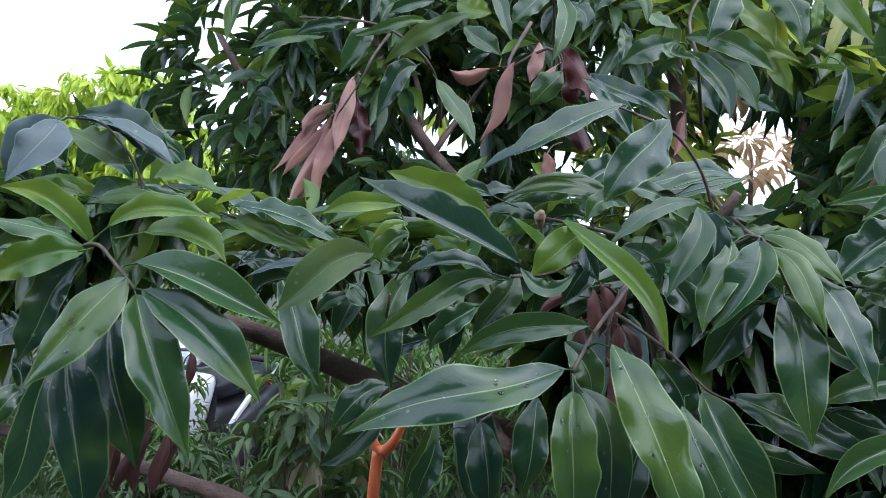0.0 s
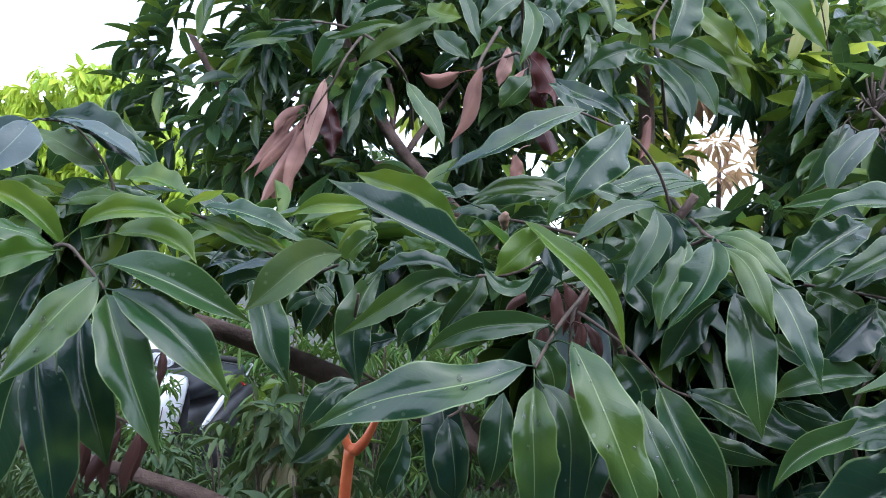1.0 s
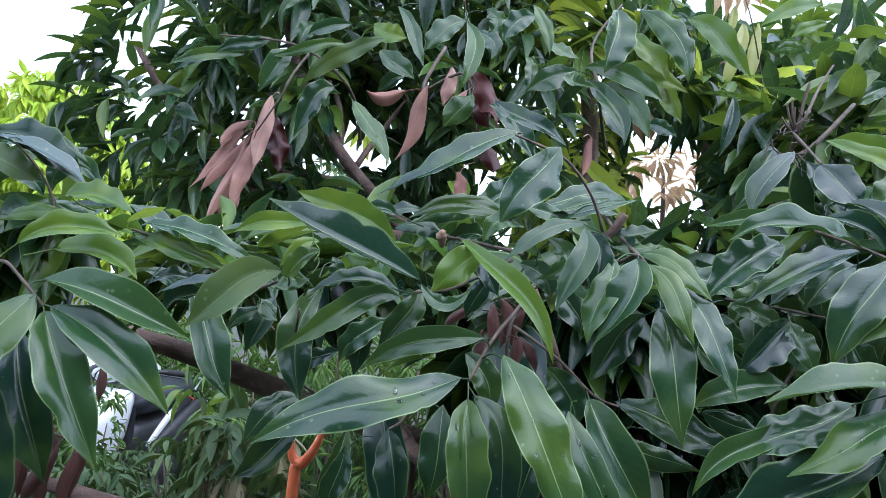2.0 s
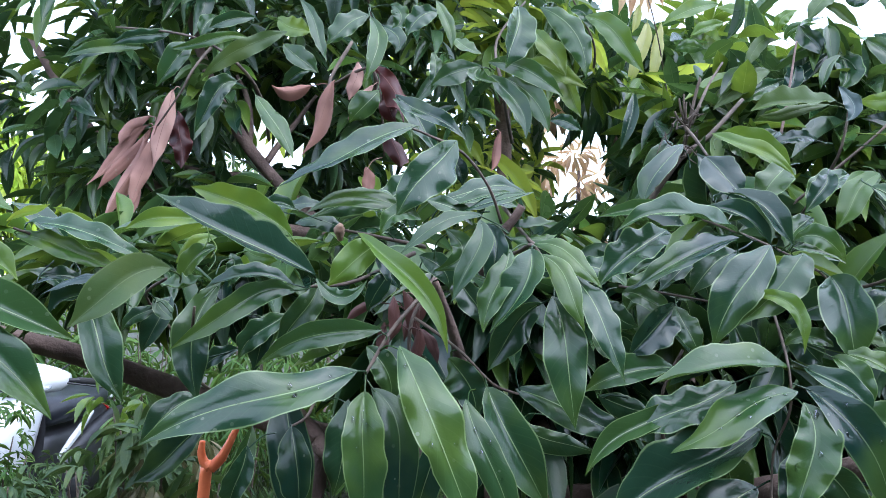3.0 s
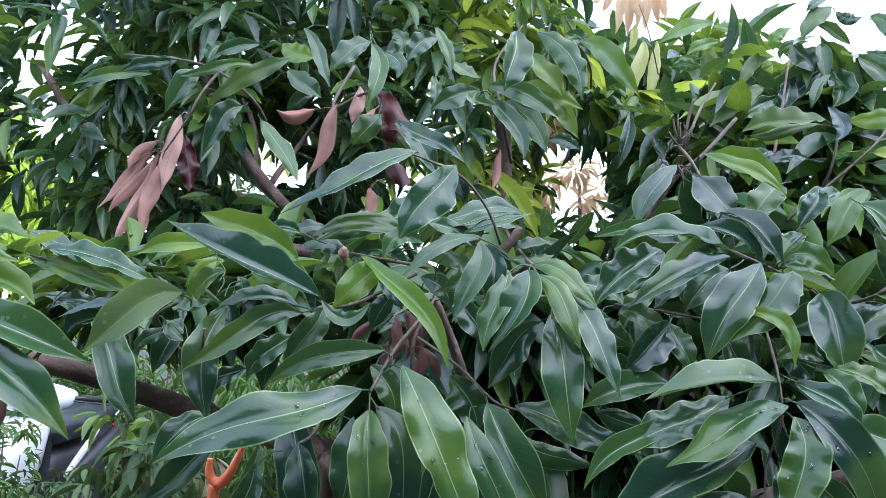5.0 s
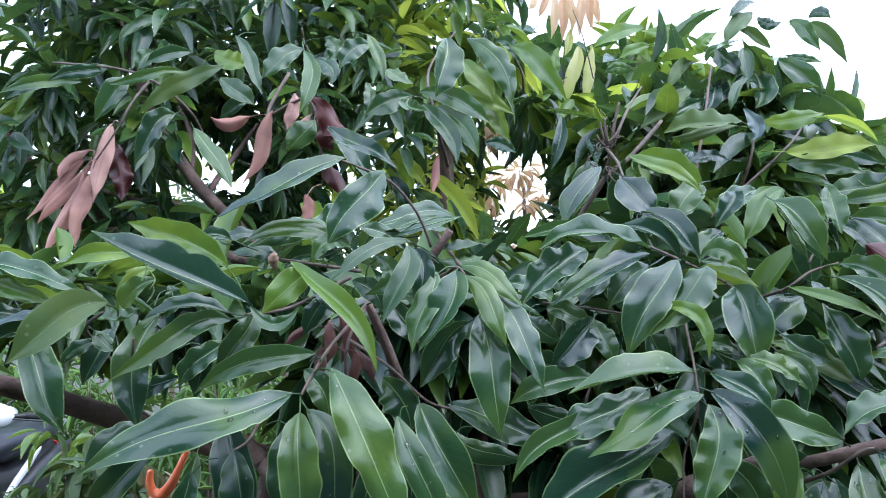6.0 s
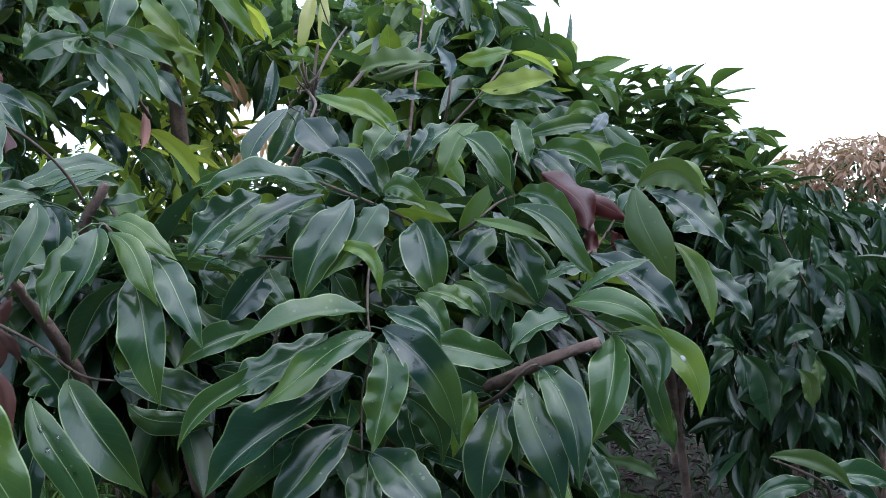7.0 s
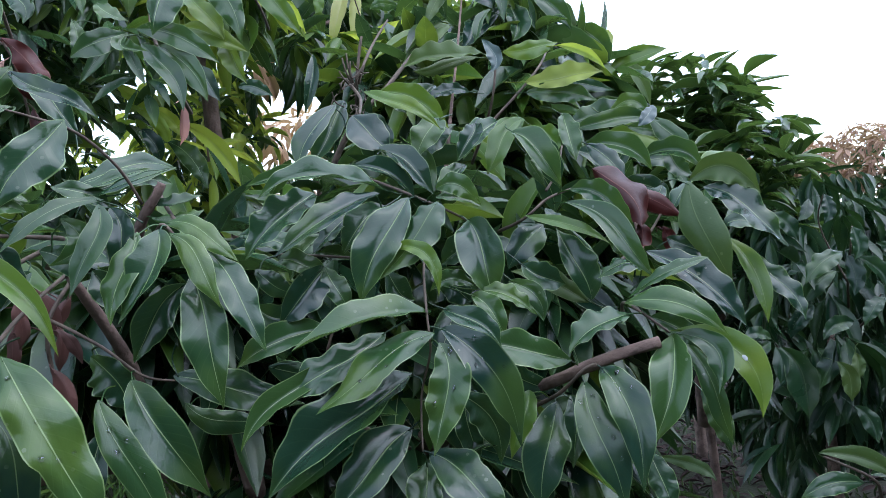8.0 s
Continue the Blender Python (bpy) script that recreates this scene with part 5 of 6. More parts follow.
leaf(tw, (0.898, 1.617, 2.339), (0.903, 1.601, 2.295), (0.911, 1.602, 2.250), 0.019, flush)
# leaves further in
tw = TWIG['left']
# sky sheen on this leaf is in its colour
leaf(tw, (-0.355, 0.731, 1.631), (-0.381, 0.718, 1.606), (-0.394, 0.713, 1.571), 0.030, silver_sheen)
leaf(tw, (-0.339, 0.731, 1.636), (-0.281, 0.719, 1.624), (-0.234, 0.715, 1.587), 0.037)
leaf(tw, (-0.345, 0.771, 1.635), (-0.298, 0.759, 1.631), (-0.257, 0.754, 1.607), 0.029, mid)
leaf(tw, (-0.129, 0.720, 1.505), (-0.146, 0.714, 1.510), (-0.164, 0.710, 1.508), 0.015)
leaf(tw, (-0.155, 0.761, 1.494), (-0.166, 0.750, 1.508), (-0.183, 0.739, 1.513), 0.017)
leaf(tw, (-0.067, 0.742, 1.483), (-0.085, 0.741, 1.475), (-0.098, 0.743, 1.459), 0.016)
leaf(tw, (-0.265, 0.782, 1.638), (-0.285, 0.774, 1.617), (-0.293, 0.774, 1.588), 0.024)
leaf(tw, (-0.378, 0.734, 1.566), (-0.387, 0.724, 1.575), (-0.399, 0.713, 1.577), 0.013)
tw = TWIG['left_dry']
leaf(tw, (-0.283, 0.725, 1.352), (-0.279, 0.719, 1.312), (-0.282, 0.729, 1.273), 0.015, withered)
leaf(tw, (-0.239, 0.716, 1.347), (-0.253, 0.710, 1.316), (-0.266, 0.719, 1.285), 0.014, withered)
leaf(tw, (-0.223, 0.717, 1.345), (-0.226, 0.712, 1.315), (-0.231, 0.719, 1.285), 0.013, withered)
leaf(tw, (-0.210, 0.723, 1.423), (-0.207, 0.720, 1.403), (-0.209, 0.725, 1.384), 0.009, withered)
leaf(tw, (-0.266, 0.736, 1.346), (-0.258, 0.731, 1.312), (-0.256, 0.739, 1.277), 0.014, withered)
leaf(tw, (-0.283, 0.745, 1.371), (-0.282, 0.738, 1.327), (-0.286, 0.749, 1.283), 0.015, withered)
leaf(tw, (-0.254, 0.735, 1.363), (-0.253, 0.730, 1.327), (-0.257, 0.739, 1.293), 0.014, withered)
leaf(tw, (-0.224, 0.736, 1.355), (-0.226, 0.731, 1.322), (-0.233, 0.739, 1.290), 0.014, withered)
tw = TWIG['centre']
leaf(tw, (0.174, 0.711, 1.588), (0.124, 0.710, 1.597), (0.077, 0.710, 1.576), 0.031)
leaf(tw, (-0.026, 0.787, 1.393), (-0.058, 0.774, 1.376), (-0.080, 0.769, 1.345), 0.031)
leaf(tw, (0.066, 0.750, 1.369), (0.074, 0.734, 1.331), (0.077, 0.734, 1.289), 0.034)
leaf(tw, (0.024, 0.750, 1.350), (0.017, 0.745, 1.318), (0.009, 0.753, 1.286), 0.026)
leaf(tw, (0.060, 0.719, 1.584), (0.042, 0.719, 1.589), (0.024, 0.719, 1.583), 0.015)
leaf(tw, (0.214, 0.760, 1.608), (0.263, 0.766, 1.626), (0.313, 0.781, 1.623), 0.030)
leaf(tw, (0.228, 0.771, 1.601), (0.269, 0.777, 1.613), (0.309, 0.792, 1.609), 0.028)
leaf(tw, (0.223, 0.857, 1.676), (0.200, 0.868, 1.720), (0.168, 0.893, 1.751), 0.030)
leaf(tw, (0.137, 0.721, 1.560), (0.152, 0.716, 1.534), (0.167, 0.724, 1.509), 0.024)
leaf(tw, (0.012, 0.745, 1.445), (-0.009, 0.744, 1.437), (-0.025, 0.746, 1.420), 0.018)
leaf(tw, (0.170, 0.744, 1.526), (0.150, 0.731, 1.510), (0.137, 0.725, 1.486), 0.023)
leaf(tw, (0.134, 0.723, 1.523), (0.127, 0.728, 1.550), (0.113, 0.741, 1.571), 0.022)
leaf(tw, (0.058, 0.724, 1.481), (0.031, 0.721, 1.463), (0.013, 0.726, 1.436), 0.026)
leaf(tw, (-0.062, 0.782, 1.494), (-0.071, 0.766, 1.467), (-0.084, 0.764, 1.437), 0.025)
leaf(tw, (0.192, 0.740, 1.604), (0.220, 0.738, 1.597), (0.243, 0.742, 1.580), 0.023)
leaf(tw, (0.124, 0.789, 1.391), (0.120, 0.771, 1.343), (0.111, 0.774, 1.293), 0.037)
leaf(tw, (0.247, 0.753, 1.357), (0.252, 0.749, 1.327), (0.250, 0.756, 1.297), 0.025)
leaf(tw, (0.139, 0.780, 1.594), (0.173, 0.785, 1.620), (0.211, 0.799, 1.631), 0.028)
tw = TWIG['centre_dry']
leaf(tw, (0.158, 0.704, 1.503), (0.160, 0.701, 1.480), (0.156, 0.707, 1.457), 0.013, withered)
leaf(tw, (0.186, 0.706, 1.472), (0.199, 0.705, 1.456), (0.205, 0.708, 1.437), 0.011, withered)
leaf(tw, (0.179, 0.718, 1.437), (0.191, 0.714, 1.406), (0.194, 0.721, 1.373), 0.019, withered)
leaf(tw, (0.153, 0.726, 1.477), (0.150, 0.723, 1.455), (0.151, 0.728, 1.434), 0.013, withered)
leaf(tw, (0.188, 0.736, 1.473), (0.188, 0.733, 1.451), (0.185, 0.738, 1.430), 0.013, withered)
leaf(tw, (0.172, 0.744, 1.510), (0.184, 0.741, 1.484), (0.188, 0.747, 1.456), 0.016, withered)
leaf(tw, (0.201, 0.755, 1.501), (0.185, 0.752, 1.480), (0.177, 0.757, 1.455), 0.015, withered)
leaf(tw, (0.145, 0.745, 1.497), (0.127, 0.743, 1.489), (0.114, 0.745, 1.473), 0.011, withered)
tw = TWIG['right']
leaf(tw, (0.591, 0.855, 1.643), (0.587, 0.858, 1.679), (0.572, 0.873, 1.708), 0.029)
leaf(tw, (0.569, 0.813, 1.647), (0.598, 0.786, 1.623), (0.609, 0.767, 1.581), 0.037)
leaf(tw, (1.017, 0.726, 1.580), (1.081, 0.729, 1.600), (1.139, 0.720, 1.567), 0.051, lime)
leaf(tw, (0.698, 0.713, 1.645), (0.741, 0.709, 1.617), (0.763, 0.712, 1.571), 0.041)
leaf(tw, (0.722, 0.778, 1.674), (0.685, 0.769, 1.654), (0.658, 0.769, 1.622), 0.033)
leaf(tw, (0.762, 0.774, 1.675), (0.713, 0.752, 1.646), (0.677, 0.744, 1.598), 0.031, lime)
leaf(tw, (0.639, 0.864, 1.632), (0.663, 0.854, 1.665), (0.700, 0.851, 1.685), 0.034)
leaf(tw, (0.578, 0.832, 1.724), (0.615, 0.795, 1.704), (0.642, 0.769, 1.662), 0.032, lime)
leaf(tw, (0.578, 0.957, 1.742), (0.544, 0.935, 1.694), (0.508, 0.939, 1.643), 0.036)
leaf(tw, (0.907, 0.866, 1.688), (0.957, 0.833, 1.695), (1.007, 0.807, 1.676), 0.048)
leaf(tw, (0.445, 0.715, 1.538), (0.420, 0.714, 1.520), (0.406, 0.719, 1.493), 0.025)
leaf(tw, (0.368, 0.770, 1.547), (0.400, 0.756, 1.539), (0.427, 0.748, 1.517), 0.029)
leaf(tw, (0.483, 0.750, 1.551), (0.455, 0.753, 1.550), (0.432, 0.758, 1.536), 0.022)
leaf(tw, (0.648, 0.748, 1.613), (0.623, 0.738, 1.597), (0.606, 0.734, 1.570), 0.026)
leaf(tw, (0.758, 0.761, 1.613), (0.776, 0.753, 1.580), (0.782, 0.756, 1.542), 0.031)
leaf(tw, (1.010, 0.836, 1.620), (1.044, 0.811, 1.621), (1.073, 0.789, 1.602), 0.033)
leaf(tw, (0.986, 0.869, 1.673), (1.030, 0.839, 1.665), (1.067, 0.817, 1.634), 0.043, lime)
leaf(tw, (0.880, 0.822, 1.638), (0.906, 0.800, 1.620), (0.919, 0.785, 1.588), 0.030)
tw = TWIG['low']
leaf(tw, (1.124, 0.654, 1.170), (1.170, 0.615, 1.159), (1.198, 0.580, 1.117), 0.026, under)
leaf(tw, (1.184, 0.621, 1.132), (1.236, 0.591, 1.131), (1.283, 0.568, 1.103), 0.038)
leaf(tw, (1.177, 0.626, 1.121), (1.134, 0.647, 1.125), (1.097, 0.671, 1.106), 0.032)
leaf(tw, (1.198, 0.614, 1.127), (1.219, 0.586, 1.112), (1.229, 0.564, 1.083), 0.030)
tw = TWIG['hang']
leaf(tw, (0.500, 1.270, 1.841), (0.529, 1.254, 1.837), (0.554, 1.242, 1.818), 0.027)
leaf(tw, (0.421, 1.310, 1.885), (0.451, 1.292, 1.858), (0.470, 1.286, 1.818), 0.033)
tw = TWIG['centre']
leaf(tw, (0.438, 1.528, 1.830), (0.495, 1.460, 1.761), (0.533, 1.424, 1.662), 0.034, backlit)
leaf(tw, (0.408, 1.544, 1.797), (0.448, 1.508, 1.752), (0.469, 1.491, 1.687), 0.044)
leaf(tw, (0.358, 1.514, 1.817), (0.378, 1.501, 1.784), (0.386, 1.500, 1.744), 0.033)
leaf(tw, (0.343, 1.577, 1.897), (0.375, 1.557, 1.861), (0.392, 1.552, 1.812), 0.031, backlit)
tw = TWIG['new']
leaf(tw, (1.033, 3.015, 2.406), (1.027, 3.006, 2.332), (1.012, 3.028, 2.263), 0.034, flush)
leaf(tw, (1.048, 3.008, 2.380), (1.054, 2.993, 2.301), (1.047, 3.010, 2.223), 0.035, flush)
leaf(tw, (1.012, 3.027, 2.360), (1.002, 3.020, 2.287), (0.985, 3.043, 2.218), 0.034, flush)
leaf(tw, (0.924, 2.682, 2.027), (0.920, 2.677, 1.981), (0.907, 2.692, 1.938), 0.028, flush)
leaf(tw, (0.937, 2.676, 2.014), (0.942, 2.667, 1.968), (0.936, 2.677, 1.922), 0.029, flush)
leaf(tw, (0.907, 2.691, 2.024), (0.901, 2.686, 1.978), (0.888, 2.702, 1.936), 0.028, flush)
# most of these leaves take the shade-coloured copy
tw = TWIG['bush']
leaf(tw, (1.855, 1.075, 1.417), (1.790, 1.084, 1.399), (1.743, 1.100, 1.352), 0.053, shaded)
leaf(tw, (1.881, 1.060, 1.474), (1.868, 1.043, 1.436), (1.849, 1.044, 1.396), 0.036, shaded)
leaf(tw, (1.862, 1.071, 1.408), (1.856, 1.050, 1.362), (1.842, 1.049, 1.312), 0.042, shaded)
leaf(tw, (1.886, 1.058, 1.401), (1.909, 1.030, 1.370), (1.910, 1.013, 1.326), 0.038, shaded)
leaf(tw, (1.876, 1.118, 1.560), (1.866, 1.106, 1.524), (1.849, 1.111, 1.489), 0.031, shaded)
leaf(tw, (1.838, 1.138, 1.554), (1.815, 1.130, 1.526), (1.791, 1.141, 1.501), 0.029, shaded)
leaf(tw, (1.705, 1.151, 1.527), (1.729, 1.121, 1.497), (1.737, 1.102, 1.453), 0.039, shaded)
leaf(tw, (1.683, 1.167, 1.220), (1.637, 1.167, 1.202), (1.603, 1.176, 1.168), 0.038, shaded)
leaf(tw, (1.693, 1.162, 1.206), (1.685, 1.142, 1.165), (1.670, 1.141, 1.122), 0.037, shaded)
leaf(tw, (1.703, 1.156, 1.205), (1.718, 1.112, 1.127), (1.706, 1.101, 1.038), 0.072, shaded)
leaf(tw, (1.686, 1.165, 1.226), (1.646, 1.169, 1.244), (1.603, 1.175, 1.240), 0.035, shaded)
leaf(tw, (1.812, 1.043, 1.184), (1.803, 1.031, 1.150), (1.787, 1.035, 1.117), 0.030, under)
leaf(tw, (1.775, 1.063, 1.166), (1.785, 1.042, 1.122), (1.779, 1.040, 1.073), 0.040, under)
leaf(tw, (1.888, 1.002, 1.303), (1.845, 1.007, 1.282), (1.819, 1.017, 1.244), 0.038, shaded)
leaf(tw, (1.837, 1.052, 1.252), (1.788, 1.064, 1.249), (1.750, 1.075, 1.219), 0.040, shaded)
leaf(tw, (1.801, 1.051, 1.059), (1.812, 1.020, 1.023), (1.806, 1.004, 0.977), 0.039, shaded)
leaf(tw, (1.931, 1.148, 1.365), (1.878, 1.169, 1.339), (1.848, 1.193, 1.288), 0.050, shaded)
leaf(tw, (1.873, 1.179, 1.285), (1.831, 1.193, 1.254), (1.815, 1.211, 1.205), 0.043, shaded)
leaf(tw, (1.858, 1.132, 1.204), (1.834, 1.121, 1.143), (1.805, 1.139, 1.086), 0.053, shaded)
leaf(tw, (1.849, 1.194, 1.144), (1.820, 1.178, 1.083), (1.786, 1.194, 1.026), 0.053, shaded)
leaf(tw, (1.944, 1.087, 1.194), (1.949, 1.065, 1.134), (1.939, 1.069, 1.070), 0.052, shaded)
leaf(tw, (1.875, 1.233, 1.388), (1.821, 1.244, 1.369), (1.787, 1.258, 1.324), 0.044, shaded)
leaf(tw, (1.977, 1.067, 1.429), (2.005, 1.042, 1.399), (2.012, 1.027, 1.354), 0.038, shaded)
leaf(tw, (1.935, 1.149, 1.105), (1.905, 1.133, 1.038), (1.870, 1.151, 0.974), 0.055, shaded)
tw = TWIG['centre']
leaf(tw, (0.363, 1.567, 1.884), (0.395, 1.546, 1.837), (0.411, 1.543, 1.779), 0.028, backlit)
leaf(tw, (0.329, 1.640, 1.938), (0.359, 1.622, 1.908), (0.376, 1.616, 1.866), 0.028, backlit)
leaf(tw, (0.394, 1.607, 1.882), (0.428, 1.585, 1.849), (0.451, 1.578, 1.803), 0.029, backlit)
tw = TWIG['left']
leaf(tw, (-0.387, 0.832, 1.597), (-0.363, 0.828, 1.626), (-0.329, 0.831, 1.643), 0.031, mid)
leaf(tw, (-0.426, 0.852, 1.595), (-0.411, 0.839, 1.621), (-0.384, 0.830, 1.638), 0.027)
leaf(tw, (-0.400, 0.832, 1.596), (-0.422, 0.822, 1.604), (-0.444, 0.811, 1.599), 0.020)
leaf(tw, (-0.328, 0.834, 1.590), (-0.347, 0.830, 1.611), (-0.373, 0.831, 1.622), 0.023)
leaf(tw, (-0.284, 0.873, 1.610), (-0.299, 0.861, 1.629), (-0.322, 0.851, 1.637), 0.021)
leaf(tw, (-0.235, 0.758, 1.527), (-0.248, 0.744, 1.553), (-0.272, 0.735, 1.573), 0.025)
leaf(tw, (-0.163, 0.778, 1.545), (-0.183, 0.765, 1.567), (-0.211, 0.756, 1.579), 0.024)

for bend in ([(0.067, 0.98, 1.345), (0.097, 0.976, 1.312), (0.126, 0.971, 1.295), (0.30, 1.15, 1.23), (0.57, 1.64, 0.95)],
             [(0.109, 1.046, 1.291), (0.101, 1.03, 1.256), (0.115, 1.04, 1.16), (0.30, 1.3, 1.0), (0.58, 1.66, 0.75)],
             [(0.391, 0.976, 1.471), (0.363, 0.932, 1.442), (0.341, 0.919, 1.399), (0.326, 0.926, 1.347), (0.40, 1.15, 1.2), (0.56, 1.62, 1.0)],
             [(0.361, 0.889, 1.334), (0.371, 0.868, 1.300), (0.379, 0.871, 1.237), (0.45, 1.1, 1.1), (0.58, 1.66, 0.85)],
             [(0.497, 0.864, 1.287), (0.441, 0.877, 1.268), (0.403, 0.917, 1.245), (0.42, 1.2, 1.1), (0.58, 1.66, 0.8)]):
    limb(tree, "limb", bend, [0.011, 0.012, 0.0125] + [0.014] * (len(bend) - 4) + [0.02])
limb(tree, "bud", [(0.103, 0.672, 1.552), (0.102, 0.667, 1.557), (0.101, 0.661, 1.561), (0.102, 0.656, 1.565)], [0.002, 0.0045, 0.005, 0.002], 8, cut_wood)
limb(tree, "trunk", [(0.62, 1.75, -0.05), (0.60, 1.72, 0.35), (0.57, 1.64, 0.8), (0.56, 1.6, 1.15), (0.55, 1.6, 1.35), (0.545, 1.58, 1.45)], [0.075, 0.06, 0.05, 0.04, 0.026, 0.012], 12)
limb(tree, "limb", [(0.56, 1.6, 0.95), (0.36, 1.25, 1.2), (0.17, 1.06, 1.285), (-0.045, 1.049, 1.348), (-0.244, 1.043, 1.417), (-0.6, 1.0, 1.5)], [0.026, 0.020, 0.0165, 0.0145, 0.013, 0.009])
limb(tree, "limb", [(0.55, 1.6, 1.1), (0.3, 1.35, 1.05), (0.0, 1.05, 1.12), (-0.19, 0.954, 1.205), (-0.31, 0.951, 1.24), (-0.6, 0.95, 1.3)], [0.026, 0.018, 0.013, 0.010, 0.009, 0.006])
limb(tree, "limb", [(0.56, 1.6, 1.3), (0.2, 1.5, 1.55), (0.006, 1.433, 1.718), (-0.113, 1.424, 1.874), (-0.2, 1.42, 2.1)], [0.026, 0.018, 0.0125, 0.010, 0.006])
for fork in ([(-0.09, 1.43, 1.845), (-0.189, 1.46, 1.85), (-0.268, 1.48, 1.865)], [(-0.05, 1.43, 1.79), (-0.058, 1.45, 1.873), (-0.084, 1.46, 1.93)],
             [(0.0, 1.435, 1.727), (-0.126, 1.46, 1.733), (-0.236, 1.48, 1.759)], [(-0.02, 1.43, 1.75), (0.03, 1.45, 1.835), (0.072, 1.45, 1.901)]):
    limb(tree, "limb", fork, [0.007, 0.0055, 0.003], 8)
limb(tree, "limb", [(0.1, 1.45, 1.62), (-0.15, 1.45, 1.66), (-0.35, 1.5, 1.8), (-0.5, 1.55, 2.0)], [0.014, 0.012, 0.01, 0.006])
limb(tree, "limb", [(0.55, 1.6, 1.4), (0.54, 1.72, 1.7), (0.54, 1.77, 2.0), (0.46, 1.85, 2.4)], [0.026, 0.022, 0.018, 0.009])
limb(tree, "limb", [(0.56, 1.6, 1.2), (0.7, 1.25, 1.35), (0.75, 1.05, 1.55), (0.78, 1.0, 1.75), (0.85, 1.05, 1.95)], [0.022, 0.012, 0.0045, 0.0024, 0.0015])
limb(tree, "limb", [(0.57, 1.6, 1.0), (0.55, 1.1, 1.15), (0.6, 0.8, 1.28), (0.62, 0.62, 1.36)], [0.03, 0.024, 0.018, 0.012])
limb(tree, "limb", [(0.55, 1.1, 1.15), (0.44, 0.96, 1.25), (0.37, 0.88, 1.35)], [0.018, 0.015, 0.008])
limb(tree, "limb", [(0.36, 1.25, 1.2), (0.3, 1.0, 1.25), (0.25, 0.8, 1.42), (0.2, 0.72, 1.52)], [0.012, 0.010, 0.007, 0.004])

GAP = [((0.55, 1.65, 2.12), (0.21, 0.45, 0.2)), ((0.63, 1.65, 1.88), (0.19, 0.4, 0.13)), ((0.96, 1.45, 2.42), (0.35, 0.5, 0.2)), ((0.43, 1.75, 1.78), (0.12, 0.3, 0.10)), ((-0.80, 1.5, 2.0), (0.20, 0.5, 0.4)), ((0.98, 2.3, 2.0), (0.2, 0.9, 0.2)), ((0.0, 1.6, 1.9), (0.12, 0.6, 0.1))]
# small openings between the limbs, through which the sky shows
for near, far, r in (
        ((-0.02, 1.38, 1.79), (-0.06, 1.94, 1.91), 0.055), ((-0.11, 1.39, 1.81), (-0.19, 1.96, 1.94), 0.035),
        ((-0.07, 1.39, 1.75), (-0.13, 1.96, 1.85), 0.050), ((-0.19, 1.41, 1.82), (-0.30, 1.99, 1.95), 0.035),
        ((-0.01, 1.37, 1.87), (-0.05, 1.93, 2.02), 0.035), ((-0.44, 1.45, 2.01), (-0.65, 2.04, 2.22), 0.055),
        ((-0.37, 1.43, 2.03), (-0.55, 2.02, 2.24), 0.045), ((0.08, 1.35, 1.89), (0.08, 1.90, 2.06), 0.035)):
    GAP += opening(near, far, r, r, 3)
GAP += opening((-0.366, 1.335, 1.957), (-0.783, 2.57, 2.381), 0.06, 0.05, 5)
GAP += opening((-0.427, 1.401, 1.929), (-0.862, 2.592, 2.296), 0.04, 0.04, 5)
GAP += opening((-0.291, 1.368, 2.005), (-0.612, 2.531, 2.435), 0.04, 0.03, 5)
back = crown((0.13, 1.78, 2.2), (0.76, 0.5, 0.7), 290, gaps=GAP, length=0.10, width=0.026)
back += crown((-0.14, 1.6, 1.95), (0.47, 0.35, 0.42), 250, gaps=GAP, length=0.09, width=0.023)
# brighter leaf tones stand for sky light behind this part of the crown
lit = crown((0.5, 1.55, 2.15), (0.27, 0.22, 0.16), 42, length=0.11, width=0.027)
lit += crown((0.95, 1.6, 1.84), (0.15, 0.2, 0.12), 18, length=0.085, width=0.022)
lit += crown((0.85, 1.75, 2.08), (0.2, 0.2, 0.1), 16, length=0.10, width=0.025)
mixed_foliage(tree, lit, ((backlit, 0.35), (lime, 0.35), (mid, 0.3)), "green leaves with backlight in their colour")
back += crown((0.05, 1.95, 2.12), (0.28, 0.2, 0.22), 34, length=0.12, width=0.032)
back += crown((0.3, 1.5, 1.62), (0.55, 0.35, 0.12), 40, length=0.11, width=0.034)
# small leaves whose backlit look is mostly painted by material
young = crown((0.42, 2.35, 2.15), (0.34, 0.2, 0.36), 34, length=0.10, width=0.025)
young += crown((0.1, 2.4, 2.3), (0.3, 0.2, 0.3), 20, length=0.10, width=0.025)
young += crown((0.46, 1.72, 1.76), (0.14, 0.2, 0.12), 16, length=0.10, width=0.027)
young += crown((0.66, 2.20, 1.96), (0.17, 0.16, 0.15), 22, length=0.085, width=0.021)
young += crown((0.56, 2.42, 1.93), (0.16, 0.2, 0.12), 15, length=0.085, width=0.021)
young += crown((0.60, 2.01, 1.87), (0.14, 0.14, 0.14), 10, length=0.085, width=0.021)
mixed_foliage(tree, young, ((backlit, 0.6), (lime, 0.25), (inner, 0.15)), "small yellow-green leaves with backlight in their colour")
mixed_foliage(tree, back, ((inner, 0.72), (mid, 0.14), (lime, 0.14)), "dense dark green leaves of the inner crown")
side = crown((1.08, 1.42, 1.78), (0.40, 0.26, 0.31), 110, gaps=[((0.70, 1.45, 1.82), (0.12, 0.3, 0.14))])
